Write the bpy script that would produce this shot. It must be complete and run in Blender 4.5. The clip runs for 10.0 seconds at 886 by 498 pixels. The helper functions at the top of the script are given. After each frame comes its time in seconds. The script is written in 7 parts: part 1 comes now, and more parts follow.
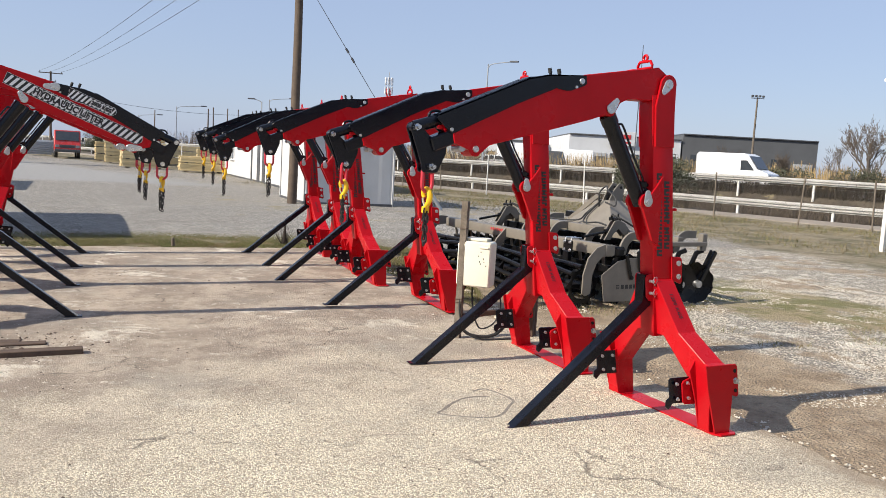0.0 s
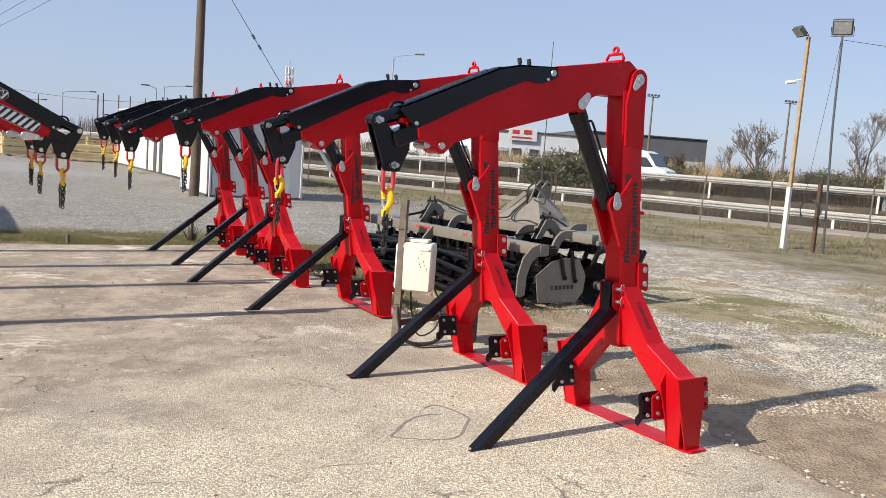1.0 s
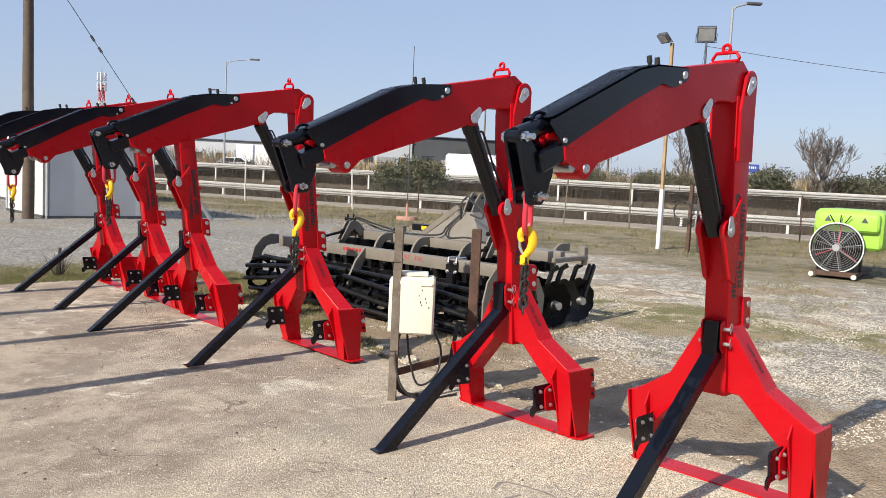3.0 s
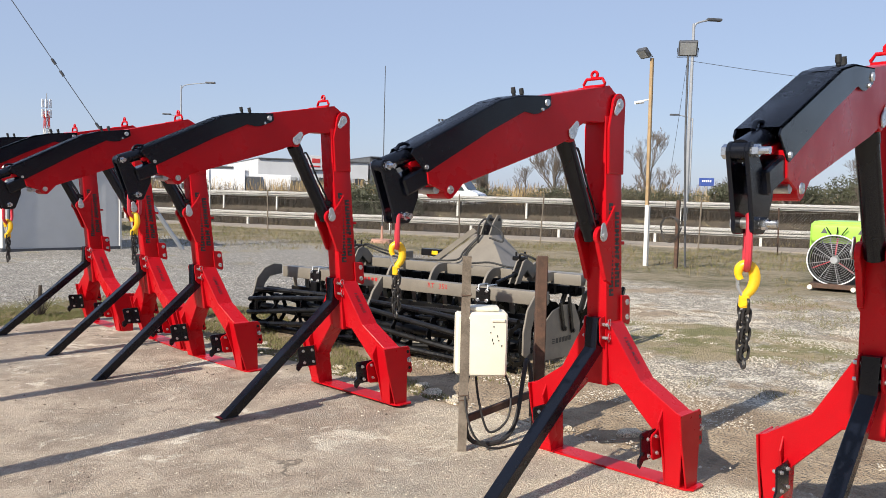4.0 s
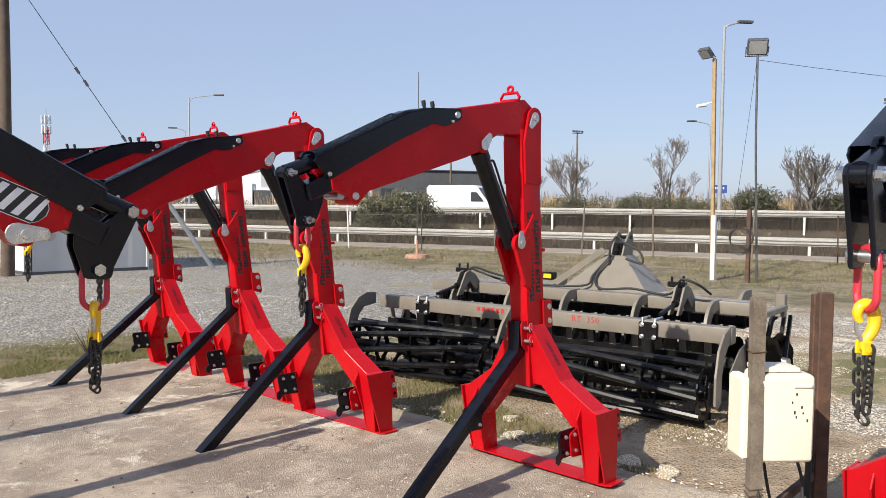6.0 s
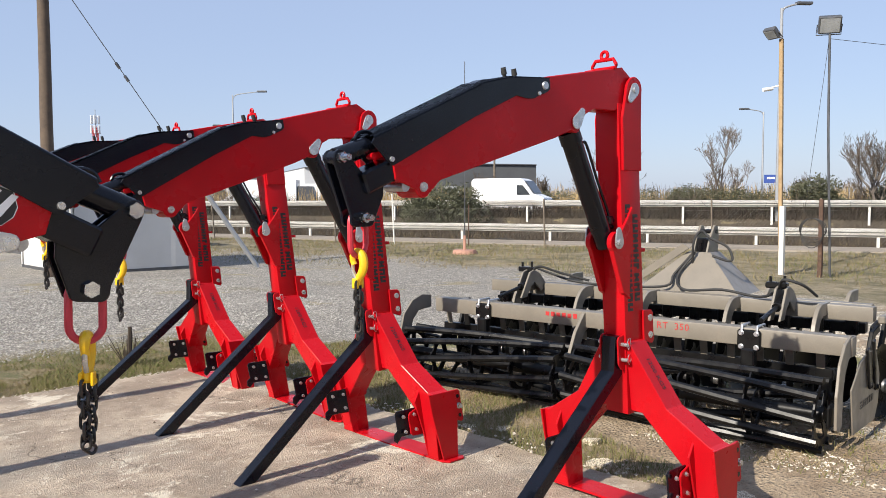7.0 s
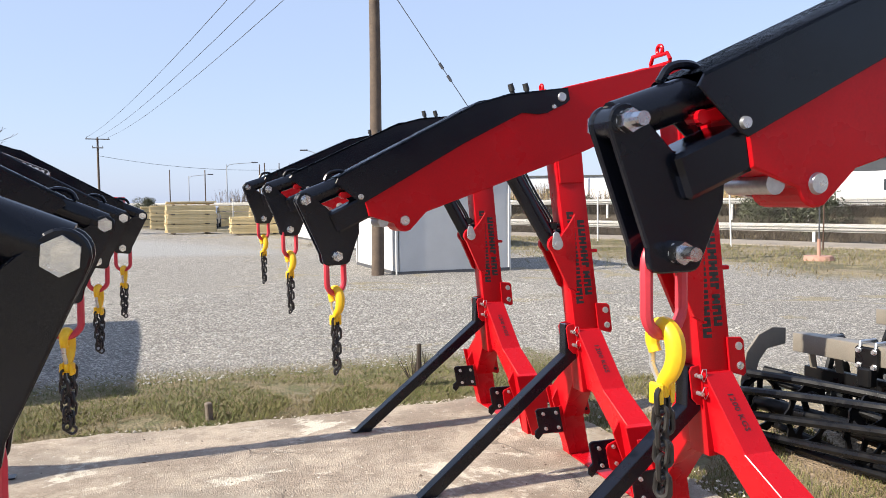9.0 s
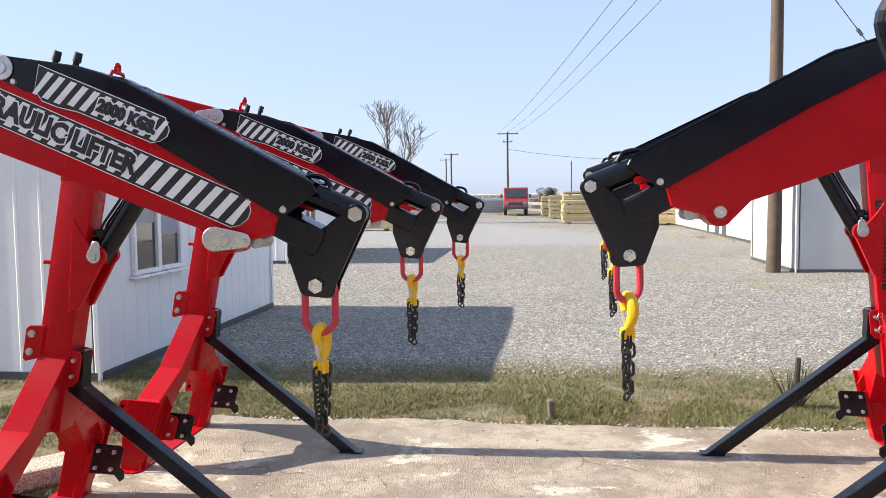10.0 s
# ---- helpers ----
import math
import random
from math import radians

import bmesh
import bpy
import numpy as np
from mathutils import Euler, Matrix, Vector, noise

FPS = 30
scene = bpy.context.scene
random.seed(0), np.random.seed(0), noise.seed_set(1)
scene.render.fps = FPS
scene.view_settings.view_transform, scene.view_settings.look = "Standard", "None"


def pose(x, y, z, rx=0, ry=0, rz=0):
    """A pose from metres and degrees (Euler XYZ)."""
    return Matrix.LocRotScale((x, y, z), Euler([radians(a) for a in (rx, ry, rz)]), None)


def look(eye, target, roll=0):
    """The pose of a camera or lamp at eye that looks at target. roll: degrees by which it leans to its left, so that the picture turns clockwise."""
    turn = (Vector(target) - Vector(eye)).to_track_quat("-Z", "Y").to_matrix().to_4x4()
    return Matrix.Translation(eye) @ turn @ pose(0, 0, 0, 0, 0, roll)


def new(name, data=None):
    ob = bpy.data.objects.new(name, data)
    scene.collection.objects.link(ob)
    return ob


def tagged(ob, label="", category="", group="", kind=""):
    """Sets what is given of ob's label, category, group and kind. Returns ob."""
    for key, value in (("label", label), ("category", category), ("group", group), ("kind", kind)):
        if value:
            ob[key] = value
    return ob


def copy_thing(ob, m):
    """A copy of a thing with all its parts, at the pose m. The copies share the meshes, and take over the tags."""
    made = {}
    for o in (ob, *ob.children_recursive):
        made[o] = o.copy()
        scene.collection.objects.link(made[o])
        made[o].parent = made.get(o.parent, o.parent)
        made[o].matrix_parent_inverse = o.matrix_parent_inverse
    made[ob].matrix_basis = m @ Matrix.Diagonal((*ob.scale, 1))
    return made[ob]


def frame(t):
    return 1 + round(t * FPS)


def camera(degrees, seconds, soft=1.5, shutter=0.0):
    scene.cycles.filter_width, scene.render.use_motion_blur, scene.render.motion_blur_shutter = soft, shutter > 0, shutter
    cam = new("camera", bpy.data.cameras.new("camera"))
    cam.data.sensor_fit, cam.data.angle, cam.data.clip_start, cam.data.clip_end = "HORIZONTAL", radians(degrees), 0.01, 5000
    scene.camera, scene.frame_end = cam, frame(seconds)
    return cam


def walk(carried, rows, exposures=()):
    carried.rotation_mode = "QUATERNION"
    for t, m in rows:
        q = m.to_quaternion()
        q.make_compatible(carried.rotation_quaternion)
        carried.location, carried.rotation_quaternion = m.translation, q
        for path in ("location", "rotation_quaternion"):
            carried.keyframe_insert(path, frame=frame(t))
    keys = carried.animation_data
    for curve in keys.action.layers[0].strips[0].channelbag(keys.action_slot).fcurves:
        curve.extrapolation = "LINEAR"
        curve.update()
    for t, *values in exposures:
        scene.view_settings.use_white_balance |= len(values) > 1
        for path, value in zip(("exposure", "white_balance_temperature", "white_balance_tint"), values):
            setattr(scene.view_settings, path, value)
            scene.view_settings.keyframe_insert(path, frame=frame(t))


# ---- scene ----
# camera and its walk: seconds, x, y, z, yaw (left of +y), pitch, roll
PATH = [
    (0.0, 0.012, -0.013, 1.640, -24.89, -6.36, 3.33),
    (0.5, 0.052, 0.249, 1.653, -28.23, -6.39, 3.79),
    (1.0, -0.062, 0.575, 1.644, -31.98, -6.41, 4.20),
    (1.5, -0.182, 0.923, 1.650, -35.86, -6.36, 4.43),
    (2.0, -0.240, 1.344, 1.646, -39.24, -6.26, 4.35),
    (2.2, -0.285, 1.509, 1.653, -40.60, -6.16, 4.22),
    (3.3, -0.556, 2.510, 1.658, -45.15, -4.82, 2.30),
    (3.5, -0.572, 2.718, 1.660, -46.04, -4.46, 2.04),
    (4.0, -0.624, 3.186, 1.651, -47.14, -3.74, 1.46),
    (4.5, -0.642, 3.701, 1.666, -47.73, -3.24, 1.07),
    (5.0, -0.576, 4.214, 1.658, -47.78, -3.03, 0.90),
    (5.5, -0.577, 4.705, 1.650, -47.53, -3.09, 0.71),
    (5.7, -0.566, 4.887, 1.668, -47.44, -2.98, 0.68),
    (6.8, -0.125, 5.675, 1.687, -45.39, -3.47, 0.15),
    (7.0, -0.031, 5.810, 1.673, -44.23, -3.41, -0.07),
    (7.5, 0.232, 6.160, 1.695, -40.82, -3.39, -0.33),
    (8.0, 0.540, 6.453, 1.693, -36.08, -3.38, -0.43),
    (8.5, 0.748, 6.721, 1.679, -29.98, -3.31, -0.32),
    (9.0, 0.968, 7.011, 1.703, -21.11, -3.44, -0.50),
    (9.5, 1.256, 7.269, 1.693, -8.80, -3.73, -0.43),
    (10.0, 1.406, 7.469, 1.690, 6.80, -3.87, -0.68),
]


def eye_pose(x, y, z, yaw, pitch, roll):
    a, b = radians(yaw), radians(pitch)
    way = Vector((-math.sin(a) * math.cos(b), math.cos(a) * math.cos(b), math.sin(b)))
    return look((x, y, z), Vector((x, y, z)) + way, roll)


cam = camera(57.6, 10.0, soft=0.85)
walk(cam, [(t, eye_pose(*p)) for t, *p in PATH], exposures=[(0.0, 0.53), (5.5, 0.55), (7.0, 0.66), (7.5, 0.74), (8.5, 0.90), (9.3, 1.02), (10.0, 1.07)])

# ---- world and sun ----
SUN_EL, SUN_ROT = radians(34.7), radians(267.5)
world = bpy.data.worlds.new("world")
scene.world = world
world.use_nodes = True
wn = world.node_tree.nodes
sky = wn.new("ShaderNodeTexSky")
sky.sky_type, sky.sun_disc = "NISHITA", False
sky.sun_elevation, sky.sun_rotation = SUN_EL, SUN_ROT
sky.air_density, sky.dust_density, sky.ozone_density = 1.0, 0.8, 1.2
haze = wn.new("ShaderNodeMix")
haze.data_type = "RGBA"
haze.inputs[0].default_value = 0.60
haze.inputs[7].default_value = (4.7, 5.75, 8.4, 1.0)
world.node_tree.links.new(sky.outputs[0], haze.inputs[6])
world.node_tree.links.new(haze.outputs[2], wn["Background"].inputs[0])
wn["Background"].inputs[1].default_value = 0.074

sun = new("sun", bpy.data.lights.new("sun", "SUN"))
sun.data.energy, sun.data.angle, sun.data.color = 4.8, radians(0.53), (1.0, 0.925, 0.81)
sun_way = Vector((-math.cos(SUN_EL) * math.cos(radians(2.5)), -math.cos(SUN_EL) * math.sin(radians(2.5)), math.sin(SUN_EL)))
sun.matrix_world = look(sun_way * 60, (0, 0, 0))

# ---- materials ----


def nodes_of(name):
    m = bpy.data.materials.new(name)
    m.use_nodes = True
    nt = m.node_tree
    return m, nt, nt.nodes["Principled BSDF"]


class Net:
    """Short spelling for shader nodes."""

    def __init__(self, nt):
        self.nt = nt
        self.co = nt.nodes.new("ShaderNodeTexCoord").outputs["Object"]

    def put(self, sock, v):
        if isinstance(v, bpy.types.NodeSocket):
            self.nt.links.new(v, sock)
        else:
            sock.default_value = v

    def noise(self, scale, detail=4.0, rough=0.55, co=None, dist=0.0):
        n = self.nt.nodes.new("ShaderNodeTexNoise")
        self.put(n.inputs["Vector"], co or self.co)
        n.inputs["Scale"].default_value, n.inputs["Detail"].default_value = scale, detail
        n.inputs["Roughness"].default_value, n.inputs["Distortion"].default_value = rough, dist
        return n.outputs["Fac"]

    def voronoi(self, scale, feature="F1", out="Distance", co=None):
        n = self.nt.nodes.new("ShaderNodeTexVoronoi")
        n.feature = feature
        self.put(n.inputs["Vector"], co or self.co)
        n.inputs["Scale"].default_value = scale
        return n.outputs[out]

    def span(self, v, a, b, lo=0.0, hi=1.0, smooth=True):
        n = self.nt.nodes.new("ShaderNodeMapRange")
        n.interpolation_type = "SMOOTHSTEP" if smooth else "LINEAR"
        self.put(n.inputs[0], v)
        for i, x in enumerate((a, b, lo, hi)):
            n.inputs[1 + i].default_value = x
        return n.outputs[0]

    def math(self, op, a, b=0.0):
        n = self.nt.nodes.new("ShaderNodeMath")
        n.operation = op
        self.put(n.inputs[0], a)
        self.put(n.inputs[1], b)
        return n.outputs[0]

    def mix(self, f, a, b):
        n = self.nt.nodes.new("ShaderNodeMix")
        n.data_type = "RGBA"
        self.put(n.inputs[0], f)
        for sock, v in ((n.inputs[6], a), (n.inputs[7], b)):
            self.put(sock, (*v, 1.0) if isinstance(v, tuple) else v)
        return n.outputs[2]

    def xyz(self):
        n = self.nt.nodes.new("ShaderNodeSeparateXYZ")
        self.put(n.inputs[0], self.co)
        return n.outputs

    def bump(self, h, strength, dist):
        n = self.nt.nodes.new("ShaderNodeBump")
        n.inputs["Strength"].default_value, n.inputs["Distance"].default_value = strength, dist
        self.put(n.inputs["Height"], h)
        return n.outputs[0]

    def island(self):
        return self.nt.nodes.new("ShaderNodeNewGeometry").outputs["Random Per Island"]

    def chance(self):
        return self.nt.nodes.new("ShaderNodeObjectInfo").outputs["Random"]


def surface(name, a, b, rough=0.6, metal=0.0, scale=6.0, fine=90.0, bump=0.15, dist=0.002, dirt=None, dirt_at=(0.58, 0.75), coat=0.0, per="", spec=0.5):
    """A material that wanders between two colours at two scales, with relief and, where given, dirt in patches."""
    m, nt, p = nodes_of(name)
    k = Net(nt)
    big, small = k.noise(scale, 5.0), k.noise(fine, 3.0)
    f = k.math("ADD", k.math("MULTIPLY", big, 0.65), k.math("MULTIPLY", small, 0.35))
    col = k.mix(k.span(f, 0.35, 0.65), a, b)
    if per:
        r = k.island() if per == "island" else k.chance()
        col = k.mix(k.span(r, 0.0, 1.0, 0.0, 0.55, False), col, tuple(x * 0.45 for x in b))
    if dirt:
        col = k.mix(k.span(k.noise(scale * 0.7, 6.0, 0.7), *dirt_at), col, dirt)
    k.put(p.inputs["Base Color"], col)
    k.put(p.inputs["Roughness"], k.span(big, 0.3, 0.7, max(rough - 0.08, 0.02), min(rough + 0.1, 1.0)))
    p.inputs["Metallic"].default_value = metal
    p.inputs["Coat Weight"].default_value = coat
    p.inputs["Specular IOR Level"].default_value = spec
    if bump:
        k.put(p.inputs["Normal"], k.bump(small, bump, dist))
    return m


RED = surface("red_paint", (0.47, 0.0040, 0.0100), (0.39, 0.0032, 0.008), 0.31, scale=3, fine=160, bump=0.05, dist=0.0006, coat=0.0, spec=0.20, dirt=(0.34, 0.018, 0.018), dirt_at=(0.68, 0.95))
BLACK = surface("black_paint", (0.0048, 0.0062, 0.0120), (0.0035, 0.0045, 0.008), 0.20, scale=4, fine=200, bump=0.03, dist=0.0004, spec=0.30, dirt=(0.011, 0.0115, 0.013), dirt_at=(0.62, 0.95))
BLACK_DULL = surface("black_steel", (0.004, 0.004, 0.005), (0.007, 0.0068, 0.0066), 0.32, scale=8, fine=120, bump=0.08, spec=0.3, dirt=(0.022, 0.020, 0.017), dirt_at=(0.66, 0.9))
ZINC = surface("galvanised_steel", (0.62, 0.63, 0.64), (0.48, 0.49, 0.51), 0.32, metal=0.85, scale=30, fine=220, bump=0.05)
CHROME = surface("bright_plated_bolt", (0.60, 0.62, 0.66), (0.46, 0.48, 0.52), 0.22, metal=1.0, scale=40, fine=220, bump=0.05)
LINK_RED = surface("pink_red_powder_coat", (0.55, 0.035, 0.055), (0.48, 0.028, 0.045), 0.4, scale=9, bump=0.05)
YELLOW = surface("yellow_powder_coat", (0.83, 0.50, 0.012), (0.75, 0.43, 0.01), 0.38, scale=12, bump=0.06, dirt=(0.35, 0.22, 0.03), dirt_at=(0.66, 0.9))
CHAIN = surface("black_chain_steel", (0.020, 0.019, 0.019), (0.035, 0.032, 0.03), 0.38, metal=0.3, scale=40, bump=0.1)
INK = surface("black_vinyl", (0.012, 0.012, 0.014), (0.018, 0.017, 0.018), 0.45, scale=20, bump=0.0)
DARK_RED_INK = surface("dark_lettering_vinyl", (0.05, 0.008, 0.010), (0.035, 0.006, 0.008), 0.5, scale=20, bump=0.0)
WHITE_VINYL = surface("white_vinyl", (0.80, 0.80, 0.80), (0.74, 0.74, 0.75), 0.35, scale=10, bump=0.0)
TAUPE = surface("grey_beige_paint", (0.200, 0.177, 0.144), (0.158, 0.140, 0.114), 0.42, scale=5, fine=150, bump=0.05, dirt=(0.255, 0.227, 0.183), dirt_at=(0.58, 0.9), coat=0.1)
STEEL = surface("bare_steel", (0.35, 0.35, 0.36), (0.5, 0.5, 0.5), 0.35, metal=0.9, scale=20, bump=0.1)
RUBBER = surface("black_rubber", (0.018, 0.018, 0.018), (0.028, 0.027, 0.026), 0.7, scale=10, bump=0.1)
WOOD_POLE = surface("weathered_pole_wood", (0.072, 0.050, 0.036), (0.125, 0.092, 0.066), 0.85, scale=5, fine=60, bump=0.4, dist=0.004)
WOOD_DARK = surface("rotten_dark_wood", (0.07, 0.045, 0.032), (0.11, 0.075, 0.052), 0.9, scale=7, fine=90, bump=0.4, dist=0.003)
WOOD_GREY = surface("weathered_board_wood", (0.19, 0.155, 0.12), (0.10, 0.08, 0.06), 0.85, scale=7, fine=90, bump=0.4, dist=0.003)
LUMBER = surface("fresh_lumber", (0.66, 0.50, 0.25), (0.74, 0.60, 0.34), 0.7, scale=3, fine=40, bump=0.2, per="chance")
RUST = surface("rusty_steel", (0.095, 0.048, 0.030), (0.055, 0.033, 0.022), 0.75, scale=12, fine=120, bump=0.35, dist=0.002, dirt=(0.16, 0.085, 0.048), dirt_at=(0.5, 0.8))
PANEL_WHITE = surface("white_sandwich_panel", (0.80, 0.80, 0.79), (0.74, 0.75, 0.75), 0.4, scale=1.2, fine=30, bump=0.03)
PLASTER = surface("white_plaster", (0.56, 0.555, 0.54), (0.49, 0.485, 0.47), 0.8, scale=1.0, fine=50, bump=0.2)
OFFWHITE = surface("cream_plastic", (0.74, 0.70, 0.57), (0.68, 0.64, 0.52), 0.45, scale=6, bump=0.05, dirt=(0.5, 0.46, 0.37), dirt_at=(0.62, 0.85))
GREY_METAL = surface("grey_lamp_metal", (0.42, 0.43, 0.44), (0.34, 0.35, 0.36), 0.45, metal=0.5, scale=6, bump=0.05)
DARK_METAL = surface("dark_lamp_metal", (0.07, 0.075, 0.08), (0.10, 0.10, 0.11), 0.45, metal=0.3, scale=6, bump=0.05)
RAIL_WHITE = surface("weathered_guardrail_steel", (0.72, 0.70, 0.66), (0.60, 0.58, 0.54), 0.5, metal=0.15, scale=1.5, bump=0.05, dirt=(0.42, 0.38, 0.32), dirt_at=(0.6, 0.85))
WIRE = surface("galvanised_wire", (0.14, 0.13, 0.115), (0.2, 0.19, 0.17), 0.5, metal=0.4, scale=8, bump=0.0)
GREEN = surface("lime_green_plastic", (0.34, 0.62, 0.08), (0.30, 0.56, 0.07), 0.35, scale=4, bump=0.03, coat=0.2)
LAMP_GLASS = surface("floodlight_glass", (0.30, 0.32, 0.34), (0.24, 0.26, 0.28), 0.12, scale=6, bump=0.0)
TRUCK_RED = surface("truck_red_paint", (0.50, 0.035, 0.03), (0.44, 0.03, 0.025), 0.3, scale=2, bump=0.0, coat=0.4)
VAN_WHITE = surface("van_white_paint", (0.78, 0.78, 0.78), (0.72, 0.72, 0.72), 0.3, scale=2, bump=0.0, coat=0.4)
CAR_SILVER = surface("silver_car_paint", (0.55, 0.56, 0.57), (0.5, 0.51, 0.52), 0.3, metal=0.5, scale=2, bump=0.0, coat=0.4)
LENS_DARK = surface("floodlight_lens", (0.30, 0.31, 0.32), (0.22, 0.23, 0.24), 0.2, scale=6, bump=0.0)
DARK_GLASS = surface("dark_window_glass", (0.03, 0.035, 0.04), (0.045, 0.05, 0.055), 0.06, scale=2, bump=0.0, spec=0.8)
CURTAIN = surface("grey_roller_blind", (0.40, 0.41, 0.41), (0.33, 0.34, 0.35), 0.8, scale=3, bump=0.05)
BARK = surface("grey_bark", (0.105, 0.085, 0.07), (0.16, 0.135, 0.112), 0.9, scale=10, bump=0.3)
TWIG = surface("bare_twigs", (0.115, 0.090, 0.070), (0.16, 0.127, 0.098), 0.9, scale=6, bump=0.1, per="island")
REED = surface("dry_reed", (0.50, 0.37, 0.17), (0.36, 0.25, 0.12), 0.9, scale=0.6, bump=0.0, per="island")
LEAF = surface("olive_green_leaves", (0.055, 0.062, 0.032), (0.098, 0.100, 0.054), 0.7, scale=1.5, bump=0.0, per="island")
GRASS = surface("grass_blades", (0.110, 0.132, 0.030), (0.200, 0.190, 0.065), 0.8, scale=1.1, bump=0.0, per="island")
STRAW = surface("dry_grass", (0.29, 0.225, 0.115), (0.19, 0.15, 0.07), 0.85, scale=1.1, bump=0.0, per="island")
STONE = surface("gravel_stones", (0.52, 0.49, 0.44), (0.30, 0.285, 0.26), 0.9, scale=1.5, fine=60, bump=0.2, per="island")
FAR_WHITE = surface("pale_cladding", (0.60, 0.61, 0.62), (0.52, 0.53, 0.54), 0.6, scale=0.3, bump=0.0)
FAR_GREY = surface("grey_cladding", (0.105, 0.108, 0.112), (0.085, 0.088, 0.092), 0.6, scale=0.3, bump=0.0)


def concrete_material():
    m, nt, p = nodes_of("worn_exposed_concrete")
    k = Net(nt)
    big, mid = k.noise(0.5, 6.0, 0.62), k.noise(2.6, 7.0, 0.72)
    coarse, fine = k.noise(34.0, 6.0, 0.78), k.noise(85.0, 4.0, 0.75)
    stones, tint = k.voronoi(84.0), k.voronoi(84.0, out="Color")
    # rough near half: pale washed aggregate with dark pits and painted-in shadows between the stones
    wash = k.mix(k.span(mid, 0.36, 0.64), (0.72, 0.61, 0.435), (0.92, 0.81, 0.60))
    wash = k.mix(k.span(tint, 0.2, 0.9, 0.0, 0.75, False), wash, (0.86, 0.78, 0.61))
    # shade cast by the small bumps is put into these dark colours
    wash = k.mix(k.span(stones, 0.44, 0.60, 0.0, 0.75), wash, (0.31, 0.24, 0.165))
    wash = k.mix(k.span(coarse, 0.52, 0.60, 0.0, 0.6), wash, (0.29, 0.23, 0.165))
    wash = k.mix(k.span(k.noise(70.0, 4.0, 0.7), 0.55, 0.62, 0.0, 0.8), wash, (0.92, 0.85, 0.69))
    wash = k.mix(k.span(k.noise(13.0, 8.0, 0.85), 0.56, 0.60, 0.0, 0.72), wash, (0.24, 0.195, 0.145))
    wash = k.mix(k.span(fine, 0.57, 0.64, 0.0, 0.85), wash, (0.085, 0.07, 0.055))
    # smoother brown skin on the far half, with pale scuffs and fine grit
    x, y, _ = k.xyz()
    wob = k.noise(0.8, 6.0, 0.65)
    skin = k.span(k.math("ADD", k.math("ADD", y, k.math("MULTIPLY", x, -0.45)), k.math("MULTIPLY", wob, 7.0)), 6.8, 9.8, 0.0, 0.95)
    brown = k.mix(k.span(k.noise(1.5, 7.0, 0.72), 0.40, 0.60), (0.290, 0.228, 0.172), (0.480, 0.392, 0.300))
    brown = k.mix(k.span(k.noise(5.0, 7.0, 0.78), 0.49, 0.60, 0.0, 0.55), brown, (0.225, 0.175, 0.128))
    brown = k.mix(k.span(coarse, 0.53, 0.63, 0.0, 0.28), brown, (0.175, 0.142, 0.108))
    brown = k.mix(k.span(fine, 0.58, 0.67, 0.0, 0.4), brown, (0.11, 0.09, 0.07))
    brown = k.mix(k.span(k.noise(1.1, 8.0, 0.76, dist=0.5), 0.56, 0.62, 0.0, 0.9), brown, (0.70, 0.63, 0.51))
    brown = k.mix(k.span(k.noise(9.0, 7.0, 0.80), 0.59, 0.64, 0.0, 0.8), brown, (0.64, 0.575, 0.465))
    col = k.mix(skin, wash, brown)
    # grey tracks, oil stains, dark scraps of dirt
    col = k.mix(k.span(big, 0.50, 0.64, 0.0, 0.5), col, (0.31, 0.275, 0.225))
    col = k.mix(k.span(k.noise(1.9, 7.0, 0.78, dist=1.2), 0.60, 0.68, 0.0, 0.6), col, (0.17, 0.145, 0.118))
    col = k.mix(k.span(k.noise(7.0, 7.0, 0.82, dist=0.8), 0.63, 0.68, 0.0, 0.85), col, (0.09, 0.073, 0.056))
    # thin wandering cracks that come and go
    warp = nt.nodes.new("ShaderNodeVectorMath")
    warp.operation = "MULTIPLY_ADD"
    swirl = nt.nodes.new("ShaderNodeTexNoise")
    swirl.inputs["Scale"].default_value, swirl.inputs["Detail"].default_value = 1.6, 6.0
    k.put(swirl.inputs["Vector"], k.co)
    k.put(warp.inputs[0], swirl.outputs["Color"])
    warp.inputs[1].default_value = (0.9, 0.9, 0.0)
    k.put(warp.inputs[2], k.co)
    crack = k.voronoi(0.75, "DISTANCE_TO_EDGE", co=warp.outputs[0])
    crack = k.math("MULTIPLY", k.span(crack, 0.0, 0.011, 1.0, 0.0), k.span(k.noise(1.3, 4.0, 0.6), 0.50, 0.60, 0.0, 0.75))
    col = k.mix(crack, col, (0.12, 0.095, 0.072))
    # brown dirt trodden over the side rim
    col = k.mix(k.span(k.math("ADD", x, k.math("MULTIPLY", wob, 1.7)), 4.62, 5.05, 0.0, 0.85), col, k.mix(k.span(mid, 0.4, 0.6), (0.27, 0.20, 0.135), (0.40, 0.32, 0.225)))
    k.put(p.inputs["Base Color"], col)
    p.inputs["Roughness"].default_value = 0.9
    h = k.math("ADD", k.math("MULTIPLY", fine, 0.9), k.math("ADD", k.math("MULTIPLY", k.span(stones, 0.1, 0.55, 1.0, 0.0), 0.6), k.math("MULTIPLY", coarse, 1.2)))
    h = k.math("SUBTRACT", h, k.math("MULTIPLY", crack, 0.8))
    k.put(p.inputs["Normal"], k.bump(h, 0.9, 0.011))
    return m


